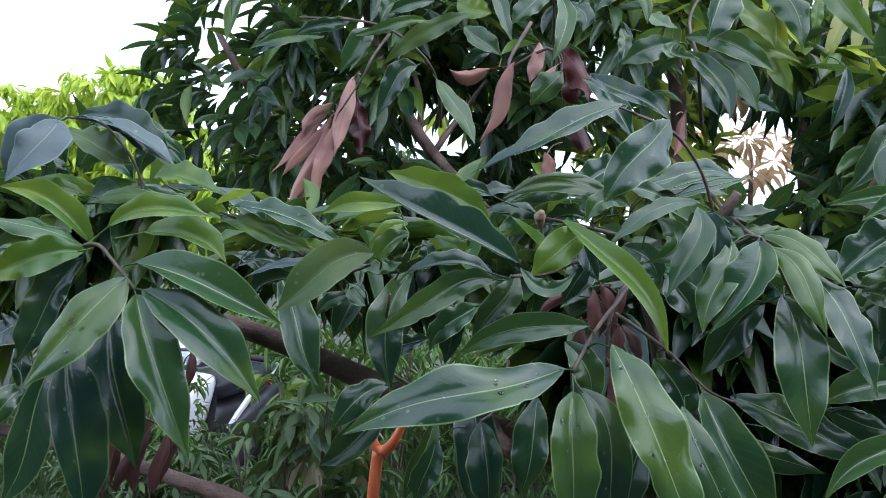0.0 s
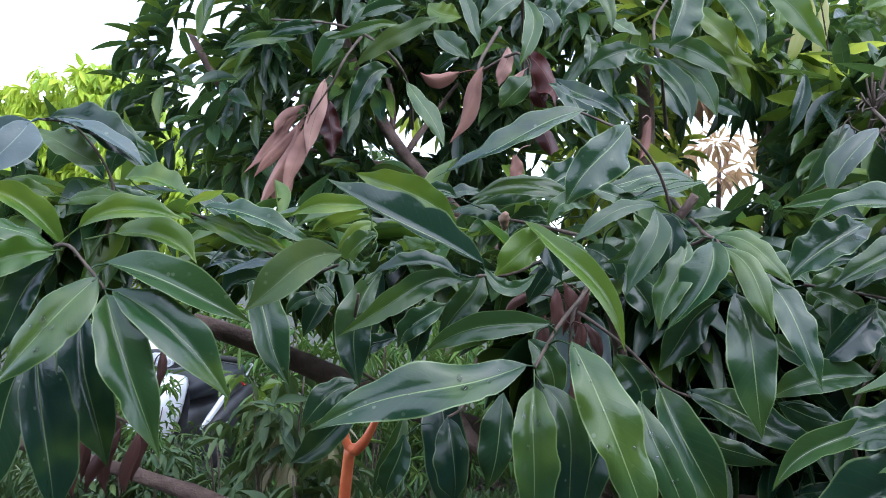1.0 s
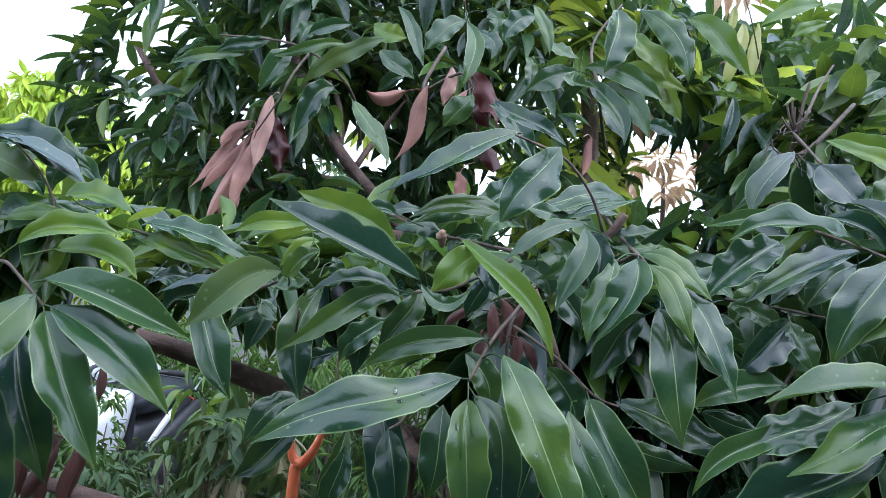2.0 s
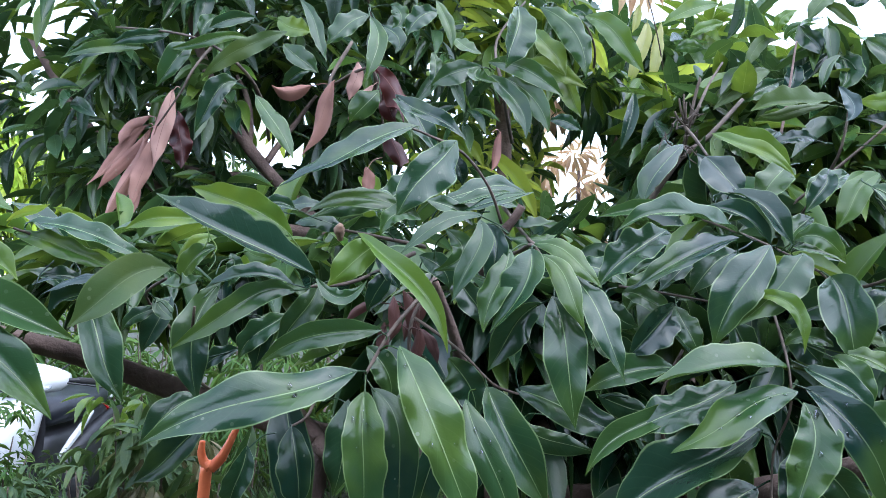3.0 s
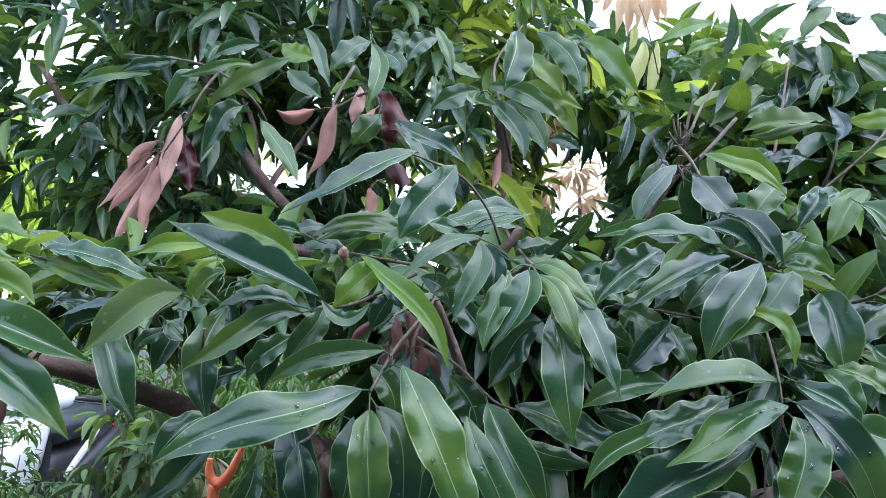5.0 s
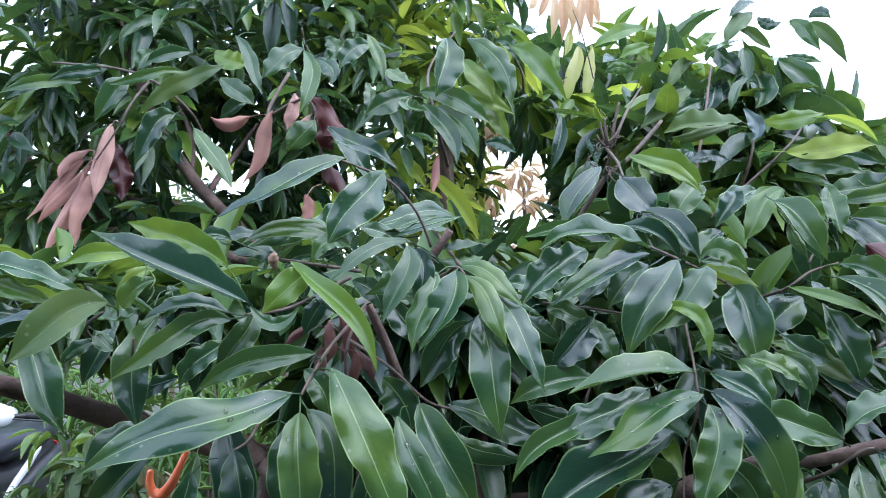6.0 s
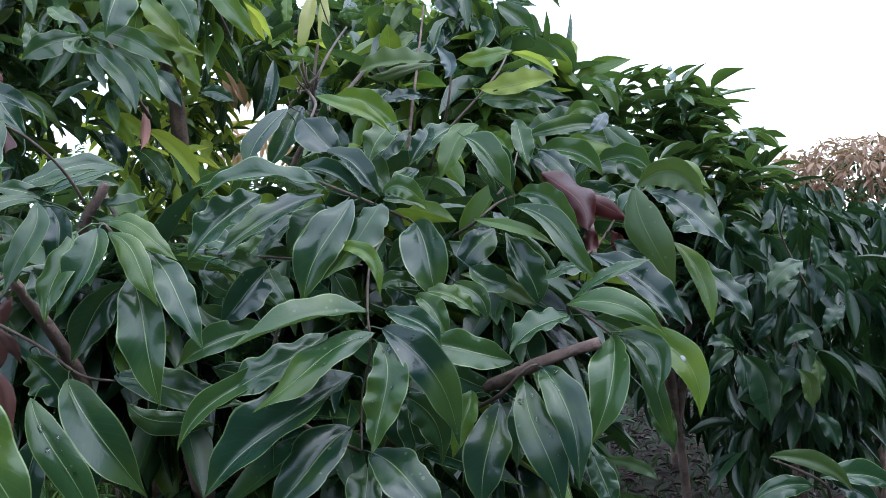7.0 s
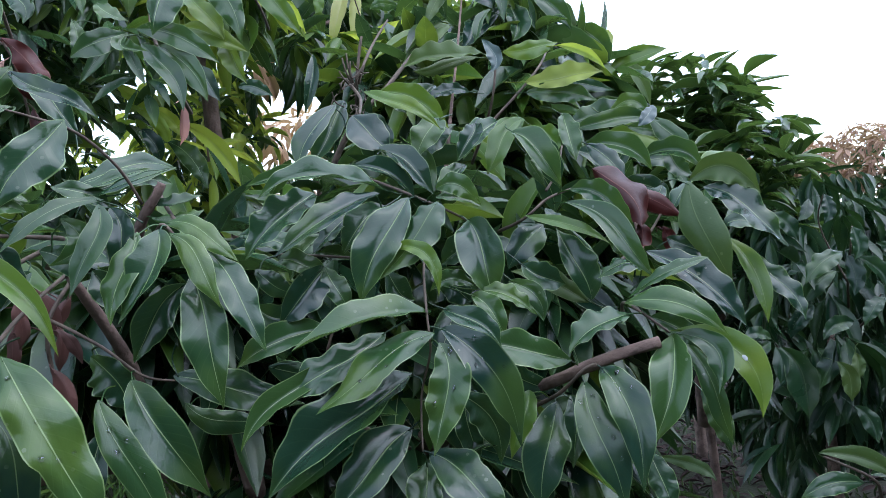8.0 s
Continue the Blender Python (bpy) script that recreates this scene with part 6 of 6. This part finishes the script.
side += crown((1.07, 1.24, 2.05), (0.10, 0.10, 0.04), 5, length=0.10, width=0.028, droop=1.8)
mixed_foliage(tree, side, ((inner, 0.4), (mid, 0.3), (lime, 0.3)), "green leaves of the upper outer crown")
side = crown((0.72, 0.96, 1.42), (0.45, 0.14, 0.22), 130, droop=0.9, length=0.13, width=0.04)
side += crown((0.34, 0.93, 1.46), (0.2, 0.1, 0.11), 44, droop=0.8, length=0.13, width=0.038)
low = side
side = crown((0.0, 1.0, 1.54), (0.2, 0.08, 0.03), 14, droop=0.8, length=0.12, width=0.034)
side += crown((-0.58, 0.92, 1.52), (0.2, 0.12, 0.06), 30, droop=0.6, length=0.12, width=0.036)
side += crown((-0.40, 0.84, 1.545), (0.13, 0.06, 0.05), 22, droop=0.8, length=0.09, width=0.030)
side += crown((-0.16, 0.92, 1.54), (0.12, 0.06, 0.03), 12, droop=0.8, length=0.09, width=0.024)
mixed_foliage(tree, side, ((inner, 0.35), (mid, 0.4), (lime, 0.25)), "green leaves behind the low shoots")
# the dark copy puts shade between the outer leaves into leaf colour
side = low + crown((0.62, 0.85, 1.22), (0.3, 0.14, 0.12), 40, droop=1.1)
mixed_foliage(tree, side, ((shaded, 0.45), (green, 0.43), (lime, 0.12)), "green leaves behind the outer shoots, some coloured as shaded")


# ---- further trees of the orchard ----
def orchard_tree(at, height, crowns, mats, label, size=0.15, whorl=False, droop=0.75, thick=1.0, fork=0.35, slim=0.28):
    """A tree of its own: tapered trunk, limbs into the crown, leafy crown."""
    x, y = at
    ob = thing("tree", label, "tree", "orchard trees", (x, y, 0))
    inv = Matrix.Translation(-ob.location)
    limb(ob, "trunk", [(x, y, -0.05), (x + 0.03, y, height * 0.25), (x + 0.05 * math.sin(7 * x), y + 0.02, height * 0.5), (x + 0.06 * math.cos(9 * x + y), y, height * 0.66), (x, y, height * 0.75)], [r * thick for r in (0.036, 0.03, 0.022, 0.016, 0.004)])
    for k, (c, r, n, m) in enumerate(crowns):
        limb(ob, "limb", [(x, y, height * fork), ((x + c[0]) / 2, (y + c[1]) / 2, (height * fork + c[2]) / 2 + 0.05), c], [0.024, 0.016, 0.007])
        fm = foliage_mesh("crown", crown(c, r, n, length=size, width=size * slim, whorl=whorl, droop=droop), mats[m])
        part("crown", fm, ob, kind="stuff").matrix_parent_inverse = inv
    return ob


orchard_tree((1.0, 2.06), 2.6, [((0.95, 2.1, 2.3), (0.28, 0.25, 0.2), 30, 0), ((1.38, 2.2, 2.1), (0.3, 0.3, 0.32), 36, 0)], [inner], "dark fruit tree with hanging leaves and black trunk", fork=0.7)
orchard_tree((2.2, 1.9), 2.3, [((2.12, 1.77, 1.74), (0.35, 0.3, 0.34), 105, 0), ((2.0, 1.7, 1.42), (0.5, 0.3, 0.32), 34, 1), ((2.12, 1.77, 1.78), (0.37, 0.3, 0.35), 40, 2), ((2.38, 1.8, 1.50), (0.26, 0.2, 0.12), 24, 2)], [mid, shaded, mid], "bushy fruit tree with arching dark green leaves", 0.14, True, 0.3, thick=0.55)
# low crowns whose shade is painted by the darker leaf material
orchard_tree((3.0, 2.1), 1.9, [((2.9, 2.0, 1.15), (0.64, 0.5, 0.55), 230, 0)], [shaded], "low fruit tree with drooping dark green leaves", droop=2.0, thick=0.6)
orchard_tree((3.9, 2.2), 1.9, [((3.9, 2.3, 1.15), (0.72, 0.6, 0.58), 220, 0)], [shaded], "low fruit tree with drooping dark green leaves", droop=2.0)
for k, (x, y) in enumerate(((2.7, 3.2), (3.8, 3.5))):
    orchard_tree((x, y), 2.0, [((x, y, 1.25), (0.7, 0.5, 0.6), 200, 0)], [hedge_leaf], "low fruit tree with drooping dark green leaves", droop=1.6)
for k, (x, y) in enumerate(((5.2, 4.3), (6.2, 3.5), (7.2, 2.8), (4.6, 5.4), (3.4, 6.2), (2.2, 6.6))):
    orchard_tree((x, y), 2.2, [((x, y, 1.45), (0.85, 0.8, 0.62), 260, 0), ((x, y, 1.97), (0.8, 0.7, 0.28), 250, 1)], [hedge_leaf, russet], "fruit tree topped with pinkish brown new leaves", 0.095)
# no lamp singles these trees out; their sunlit look is leaf colour
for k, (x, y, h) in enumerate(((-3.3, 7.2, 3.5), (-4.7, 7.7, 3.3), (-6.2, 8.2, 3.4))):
    orchard_tree((x, y), h, [((x, y, h - 0.75), (0.8, 0.8, 0.75), 380, 0), ((x + 0.6, y - 0.2, h - 1.3), (0.9, 0.8, 0.6), 230, 0), ((x - 0.6, y - 0.2, h - 1.3), (0.9, 0.8, 0.6), 230, 0)], [sun_tinted], "yellow-green fruit tree beyond the yard, sunlight in leaf colour", 0.16, droop=1.6)
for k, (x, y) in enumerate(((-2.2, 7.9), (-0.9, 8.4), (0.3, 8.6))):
    orchard_tree((x, y), 2.9, [((x, y, 2.1), (1.15, 0.8, 0.95), 240, 0), ((x, y - 0.3, 1.7), (1.0, 0.7, 0.7), 60, 1)], [hedge_leaf, sun_tinted], "leafy green tree at the yard's edge", 0.14)

orchard_tree((1.16, 2.80), 1.9, [((1.13, 2.78, 2.05), (0.30, 0.2, 0.10), 20, 1), ((1.16, 2.80, 1.80), (0.5, 0.4, 0.16), 50, 0)], [hedge_leaf, flush], "fruit tree topped with cream and pink new leaves", 0.09, slim=0.2)

bright = orchard_tree((1.5, 2.6), 2.5, [((1.42, 2.25, 2.33), (0.42, 0.2, 0.15), 52, 0), ((1.66, 2.4, 2.08), (0.44, 0.3, 0.28), 40, 1)], [lime, inner], "fruit tree with bright green young leaves")
hanging = []
for k in range(8):
    hanging += sprig((0.88 + nrng.uniform(-0.05, 0.07), 1.98 + nrng.uniform(-0.1, 0.1), 2.22 + nrng.uniform(-0.10, 0.08)), (nrng.normal(0, 0.5), nrng.normal(0, 0.5), 0.2), 7, 0.15, 0.036, 2.6)
for k in range(3):
    hanging += sprig((1.0 + nrng.uniform(-0.05, 0.06), 2.0 + nrng.uniform(-0.06, 0.02), 2.02 + nrng.uniform(-0.08, 0.08)), (nrng.normal(0, 0.5), nrng.normal(0, 0.5), 0.2), 5, 0.13, 0.03, 2.6)
mixed_foliage(tree, hanging, ((inner, 1.0),), "dark hanging leaf bunch")

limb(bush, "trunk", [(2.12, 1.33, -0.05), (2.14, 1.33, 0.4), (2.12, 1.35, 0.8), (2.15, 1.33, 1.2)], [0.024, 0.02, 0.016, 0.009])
# leaves darkened by material to look shaded
mixed_foliage(bush, crown((2.09, 1.29, 1.20), (0.34, 0.28, 0.44), 66, length=0.13, width=0.034, droop=2.0), ((shaded, 1.0),), "drooping dark green leaves")

# unseen trees added beside and behind the way, to shade the right side
orchard_tree((2.85, 0.35), 2.6, [((2.8, 0.35, 1.95), (0.6, 0.42, 0.5), 170, 0), ((2.9, 0.3, 1.3), (0.5, 0.4, 0.4), 80, 0)], [green], "bushy fruit tree with arching dark green leaves")
orchard_tree((2.1, -0.95), 2.7, [((2.1, -0.9, 2.1), (0.65, 0.6, 0.55), 170, 0), ((2.1, -0.9, 1.5), (0.6, 0.5, 0.4), 80, 0)], [green], "bushy fruit tree with arching dark green leaves")

# ---- grass and litter ----
blades = []
for k in range(26000):
    x, y = nrng.uniform(-4.5, 2.2), nrng.uniform(1.6, 8.0)
    h = nrng.uniform(0.05, 0.15) * (1.4 if noise.noise(Vector((x, y, 3))) > 0 else 0.8)
    d = np.array((nrng.normal(0, 0.45), nrng.normal(0, 0.45), 1.0))
    blades.append(((x, y, -0.01), d, nrng.normal(0, 1, 3), h, h * 0.16))
for k in range(16000):
    x, y = nrng.uniform(-5.5, 4.5), nrng.uniform(-2.4, 1.7)
    h = nrng.uniform(0.04, 0.11)
    blades.append(((x, y, -0.01), (nrng.normal(0, 0.5), nrng.normal(0, 0.5), 1.0), nrng.normal(0, 1, 3), h, h * 0.16))
for k in range(2500):
    x, y = nrng.uniform(1.6, 6.0), nrng.uniform(0.8, 5.0)
    h = nrng.uniform(0.04, 0.12)
    blades.append(((x, y, -0.01), (nrng.normal(0, 0.5), nrng.normal(0, 0.5), 1.0), nrng.normal(0, 1, 3), h, h * 0.16))
tagged(new("grass", foliage_mesh("grass", blades, grass_mat)), "rough green grass and weeds on the soil", "grass", kind="stuff")
dead = []
for k in range(6000):
    x, y = nrng.uniform(0.5, 6.0), nrng.uniform(1.2, 5.5)
    a = nrng.uniform(0, 6.28)
    dead.append(((x, y, 0.035 + 0.02 * nrng.random()), (math.cos(a), math.sin(a), nrng.normal(0, 0.12)), (nrng.normal(0, 0.25), nrng.normal(0, 0.25), 1), nrng.uniform(0.05, 0.11), nrng.uniform(0.018, 0.032)))
tagged(new("leaf_litter", foliage_mesh("leaf_litter", dead, litter_mat)), "brown fallen leaves scattered on the soil", "leaf litter", kind="stuff")


# ---- seedling, weeds, forked stake, scooter ----


def seedling(at, height, mats, label, size=0.11, wide=0.26, slim=0.28):
    x, y = at
    ob = thing("shrub", label, "shrub", "shrubs in the yard", (x, y, 0))
    inv = Matrix.Translation(-ob.location)
    for k in range(5):
        a = k * 1.3
        top = (x + 0.16 * math.cos(a), y + 0.16 * math.sin(a), height * (0.75 + 0.06 * k))
        limb(ob, "stem", [(x + 0.02 * math.cos(a), y + 0.02 * math.sin(a), -0.02), ((x + top[0]) / 2, (y + top[1]) / 2, height * 0.4), top], [0.008, 0.006, 0.003], 6, twig_bark)
    for m, n, low, high in mats:
        made = []
        for k in range(n):
            a, h = nrng.uniform(0, 6.28), nrng.uniform(low, high) * height
            r = nrng.uniform(0.2, 1.0) * wide
            hang = m is tan
            made += sprig((x + r * math.cos(a), y + r * math.sin(a), h), (math.cos(a), math.sin(a), -0.5 if hang else 0.6), 5 if hang else 6, size * (0.8 if hang else 1.0), size * (0.24 if hang else slim), 2.4 if hang else 1.0)
        part("foliage", foliage_mesh("foliage", made, m), ob, kind="stuff").matrix_parent_inverse = inv
    return ob


tan = leaf_material("leaf_tan", (0.17, 0.15, 0.075), (0.25, 0.20, 0.11), (0.28, 0.24, 0.14), (0.14, 0.17, 0.05), rough=0.5, glow=0.3)
seedling((-0.47, 2.9), 1.14, [(hedge_leaf, 40, 0.25, 1.0), (lime, 3, 0.9, 1.0), (tan, 15, 0.62, 0.82)], "young shrub with green and tan new leaves", 0.14)
seedling((-0.25, 2.6), 0.9, [(hedge_leaf, 22, 0.3, 1.0), (tan, 6, 0.7, 0.9)], "young shrub with green and tan new leaves", 0.13)
seedling((-0.70, 3.2), 0.85, [(hedge_leaf, 30, 0.3, 1.0)], "young shrub with narrow green leaves")
seedling((-1.12, 3.3), 0.72, [(hedge_leaf, 90, 0.2, 1.0)], "tall weed with small narrow green leaves", 0.085)
seedling((-1.30, 3.75), 0.70, [(hedge_leaf, 90, 0.2, 1.0)], "tall weed with small narrow green leaves", 0.085, slim=0.18)
seedling((-1.62, 3.7), 0.78, [(hedge_leaf, 100, 0.2, 1.0)], "tall weed with small narrow green leaves", 0.085, slim=0.18)
seedling((-1.30, 3.62), 0.98, [(weed_leaf, 110, 0.25, 1.0)], "tall weed with small narrow green leaves", 0.075, 0.17, 0.2)
seedling((-1.02, 3.75), 0.72, [(hedge_leaf, 90, 0.3, 1.0)], "tall weed with small narrow green leaves", 0.06, 0.22, 0.2)
seedling((-1.45, 3.4), 0.80, [(hedge_leaf, 90, 0.2, 1.0)], "tall weed with small narrow green leaves", 0.085)
for k in range(18):
    seedling((-3.3 + 0.27 * k + nrng.uniform(-0.15, 0.15), (5.7 if k % 2 else 6.8) + nrng.uniform(-0.4, 0.4)), nrng.uniform(1.0, 1.35), [(weed_leaf, 70, 0.1, 1.0)], "bushy weed with narrow bright green leaves", 0.17, 0.48, 0.14)

stake = thing("forked_stake", "orange plastic stake with a forked head in the soil", "garden stake", at=(-0.09, 1.24, 0))
inv = Matrix.Translation(-stake.location)
for name, pts, rad in (("pole", [(-0.09, 1.24, -0.05), (-0.085, 1.235, 0.6), (-0.073, 1.225, 1.17), (-0.063, 1.219, 1.222)], [0.010, 0.010, 0.0095, 0.0095]),
                       ("prong", [(-0.063, 1.219, 1.222), (-0.048, 1.214, 1.238), (-0.036, 1.210, 1.262), (-0.022, 1.207, 1.296)], [0.0092, 0.0085, 0.0065, 0.0045]),
                       ("prong", [(-0.063, 1.219, 1.222), (-0.074, 1.221, 1.231), (-0.079, 1.221, 1.246), (-0.078, 1.220, 1.264)], [0.0092, 0.0075, 0.0062, 0.0045])):
    v, f, _ = tube_data(pts, rad, 12)
    part(name, mesh_of(name, v, f, orange_plastic), stake).matrix_parent_inverse = inv


def loft(rings, sides=20):
    """A closed body along x: each ring is x, half width, lowest z, highest z, squareness."""
    bm = bmesh.new()
    rows = []
    for x, hw, z0, z1, sq in rings:
        row = []
        for k in range(sides):
            a = 2 * math.pi * k / sides
            c, s_ = math.cos(a), math.sin(a)
            row.append(bm.verts.new((x, hw * math.copysign(abs(c) ** sq, c), (z0 + z1) / 2 + (z1 - z0) / 2 * math.copysign(abs(s_) ** sq, s_))))
        rows.append(row)
    for a, b in zip(rows, rows[1:]):
        for k in range(sides):
            q = (k + 1) % sides
            bm.faces.new((a[k], a[q], b[q], b[k]))
    bm.faces.new(rows[0][::-1])
    bm.faces.new(rows[-1])
    for f in bm.faces:
        f.smooth = len(f.verts) == 4
    return bm


def ring_body(radius, thick, width, sides=36, cross=10):
    """A tyre-like ring round the y axis."""
    bm = bmesh.new()
    rows = []
    for i in range(sides):
        a = 2 * math.pi * i / sides
        rows.append([bm.verts.new(((radius + thick * math.cos(b)) * math.cos(a), width * math.sin(b), (radius + thick * math.cos(b)) * math.sin(a))) for b in (2 * math.pi * k / cross for k in range(cross))])
    for i in range(sides):
        for k in range(cross):
            f = bm.faces.new((rows[i][k], rows[(i + 1) % sides][k], rows[(i + 1) % sides][(k + 1) % cross], rows[i][(k + 1) % cross]))
            f.smooth = True
    return bm


def pipe(points, radii, mat, name, owner, sides=10, label=""):
    v, f, _ = tube_data(points, radii, sides)
    return part(name, mesh_of(name, v, f, mat), owner, label)


def scooter(m):
    ob = thing("scooter", "white motor scooter with black seat parked on grass", "scooter")
    for x in (0.62, -0.62):
        wheel = part("wheel", ring_body(0.03, 0.025, 0.06), ob, mat=steel)
        wheel.location = (x, 0, 0.22)
        part("tyre", ring_body(0.17, 0.05, 0.05), wheel, mat=rubber)
        part("rim", ring_body(0.12, 0.015, 0.04), wheel, mat=steel)
        for k in range(5):
            a = k * 2 * math.pi / 5
            pipe([(0.03 * math.cos(a), 0, 0.03 * math.sin(a)), (0.115 * math.cos(a), 0, 0.115 * math.sin(a))], [0.012, 0.009], steel, "spoke", wheel, 6)
    part("front_fender", loft([(0.36, 0.03, 0.30, 0.38, 1), (0.48, 0.065, 0.38, 0.47, 0.8), (0.62, 0.07, 0.42, 0.50, 0.8), (0.76, 0.06, 0.36, 0.45, 0.8), (0.84, 0.02, 0.28, 0.33, 1)]), ob, mat=white_paint)
    apron = part("front_apron", loft([(0.27, 0.15, 0.42, 0.90, 0.22), (0.33, 0.165, 0.34, 0.91, 0.24), (0.42, 0.14, 0.30, 0.86, 0.32), (0.50, 0.085, 0.31, 0.74, 0.5), (0.56, 0.03, 0.36, 0.60, 0.9)]), ob, mat=white_paint)
    for v in apron.data.vertices:
        v.co.y *= 0.22 + 0.78 * min(1.0, max(0.0, (v.co.z - 0.32) / 0.42))
    part("seam", loft([(0.275, 0.135, 0.733, 0.742, 0.4), (0.33, 0.150, 0.728, 0.737, 0.4), (0.42, 0.126, 0.715, 0.724, 0.5), (0.475, 0.09, 0.70, 0.709, 0.7)]), apron, "dark panel joint", black_plastic)
    part("inner_shield", loft([(0.22, 0.15, 0.42, 0.86, 0.6), (0.262, 0.17, 0.40, 0.89, 0.6)]), ob, mat=black_plastic)
    cowl = part("handlebar_cowl", loft([(0.08, 0.06, 0.97, 1.05, 0.9), (0.10, 0.20, 0.95, 1.06, 0.7), (0.22, 0.23, 0.93, 1.09, 0.75), (0.30, 0.13, 0.92, 1.06, 0.8), (0.36, 0.07, 0.94, 1.01, 1)]), ob, mat=white_paint)
    part("headlight_trim", loft([(0.27, 0.135, 0.925, 1.045, 0.8), (0.335, 0.115, 0.93, 1.035, 0.9), (0.350, 0.09, 0.935, 1.025, 1)]), cowl, "black surround", black_plastic)
    part("headlight", loft([(0.29, 0.105, 0.935, 1.03, 0.8), (0.35, 0.085, 0.94, 1.02, 0.9), (0.382, 0.03, 0.96, 0.99, 1)]), cowl, "clear headlight lens", lens_mat)
    for s in (1, -1):
        part("turn_signal", loft([(0.24, 0.03, 0.965, 0.985, 1), (0.29, 0.045, 0.96, 0.99, 0.6), (0.335, 0.015, 0.96, 0.975, 0.8)]), cowl, "clear indicator lens", lens_mat).location = (-0.01, s * 0.13, 0.0)
        pipe([(0.22, s * 0.14, 1.0), (0.18, s * 0.24, 1.01), (0.15, s * 0.27, 1.01)], [0.012, 0.012, 0.012], black_plastic, "handlebar", ob)
        pipe([(0.16, s * 0.25, 1.01), (0.10, s * 0.37, 1.005)], [0.018, 0.017], rubber, "grip", ob)
        pipe([(0.22, s * 0.20, 1.0), (0.20, s * 0.30, 0.995), (0.16, s * 0.40, 0.985)], [0.006, 0.005, 0.004], black_plastic, "brake_lever", ob, 6)
        pipe([(0.20, s * 0.15, 1.04), (0.17, s * 0.21, 1.10), (0.15, s * 0.26, 1.14)], [0.006, 0.005, 0.005], black_plastic, "mirror_stalk", ob, 6)
        mirror = part("mirror", loft([(-0.012, 0.02, -0.015, 0.015, 1), (-0.008, 0.055, -0.036, 0.036, 0.8), (0.012, 0.05, -0.032, 0.032, 0.9), (0.022, 0.015, -0.012, 0.012, 1)]), ob, mat=black_plastic)
        mirror.location = (0.15, s * 0.28, 1.16)
        part("side_panel", loft([(0.02, 0.02, 0.36, 0.42, 1), (-0.12, 0.045, 0.36, 0.56, 0.7), (-0.40, 0.055, 0.42, 0.66, 0.7), (-0.70, 0.04, 0.56, 0.72, 0.8), (-0.86, 0.015, 0.66, 0.72, 1)]), ob, mat=black_plastic).location = (0, s * 0.13, 0)
        part("trim_strip", loft([(0.14, 0.005, 0.55, 0.57, 1), (0.04, 0.014, 0.58, 0.63, 0.7), (-0.10, 0.014, 0.65, 0.71, 0.7), (-0.24, 0.006, 0.74, 0.76, 1)]), ob, "white side strip", white_paint).location = (0, s * 0.20, 0.02)
    part("footboard", loft([(0.34, 0.19, 0.26, 0.33, 0.5), (0.1, 0.2, 0.25, 0.31, 0.5), (-0.1, 0.2, 0.26, 0.33, 0.5)]), ob, mat=black_plastic)
    part("engine_cover", loft([(-0.25, 0.10, 0.18, 0.38, 0.7), (-0.5, 0.13, 0.16, 0.40, 0.7), (-0.75, 0.09, 0.18, 0.34, 0.8)]), ob, mat=black_plastic)
    part("seat", loft([(0.16, 0.06, 0.68, 0.76, 0.9), (0.08, 0.12, 0.66, 0.81, 0.7), (-0.10, 0.15, 0.66, 0.83, 0.7), (-0.32, 0.16, 0.67, 0.81, 0.7), (-0.55, 0.15, 0.70, 0.83, 0.7), (-0.70, 0.10, 0.74, 0.82, 0.8), (-0.74, 0.05, 0.76, 0.80, 1)]), ob, mat=seat_vinyl).location.z = 0.05
    part("seat_base", loft([(0.14, 0.09, 0.36, 0.68, 0.7), (0.0, 0.12, 0.34, 0.68, 0.7), (-0.3, 0.14, 0.40, 0.68, 0.7), (-0.7, 0.11, 0.56, 0.75, 0.7)]), ob, mat=black_plastic)
    pipe([(-0.72, 0.10, 0.78), (-0.88, 0.08, 0.83), (-0.90, 0, 0.84), (-0.88, -0.08, 0.83), (-0.72, -0.10, 0.78)], [0.012] * 5, steel, "grab_rail", ob)
    part("tail_light", loft([(-0.80, 0.08, 0.64, 0.72, 0.8), (-0.87, 0.06, 0.65, 0.71, 0.9)]), ob, "red tail lamp", rough_material("red_lens", (0.4, 0.01, 0.01), (0.5, 0.02, 0.02), 10, 0.15, 0.02, 0.001))
    pipe([(-0.2, -0.14, 0.22), (-0.45, -0.19, 0.24), (-0.85, -0.2, 0.32)], [0.02, 0.045, 0.04], steel, "exhaust", ob)
    pipe([(0.60, 0, 0.22), (0.52, 0, 0.5), (0.30, 0, 0.9)], [0.025, 0.025, 0.02], steel, "fork", ob)
    ob.matrix_world = m
    return ob


scooter(pose(-1.46, 4.57, 0.0, -4, 0, 262))
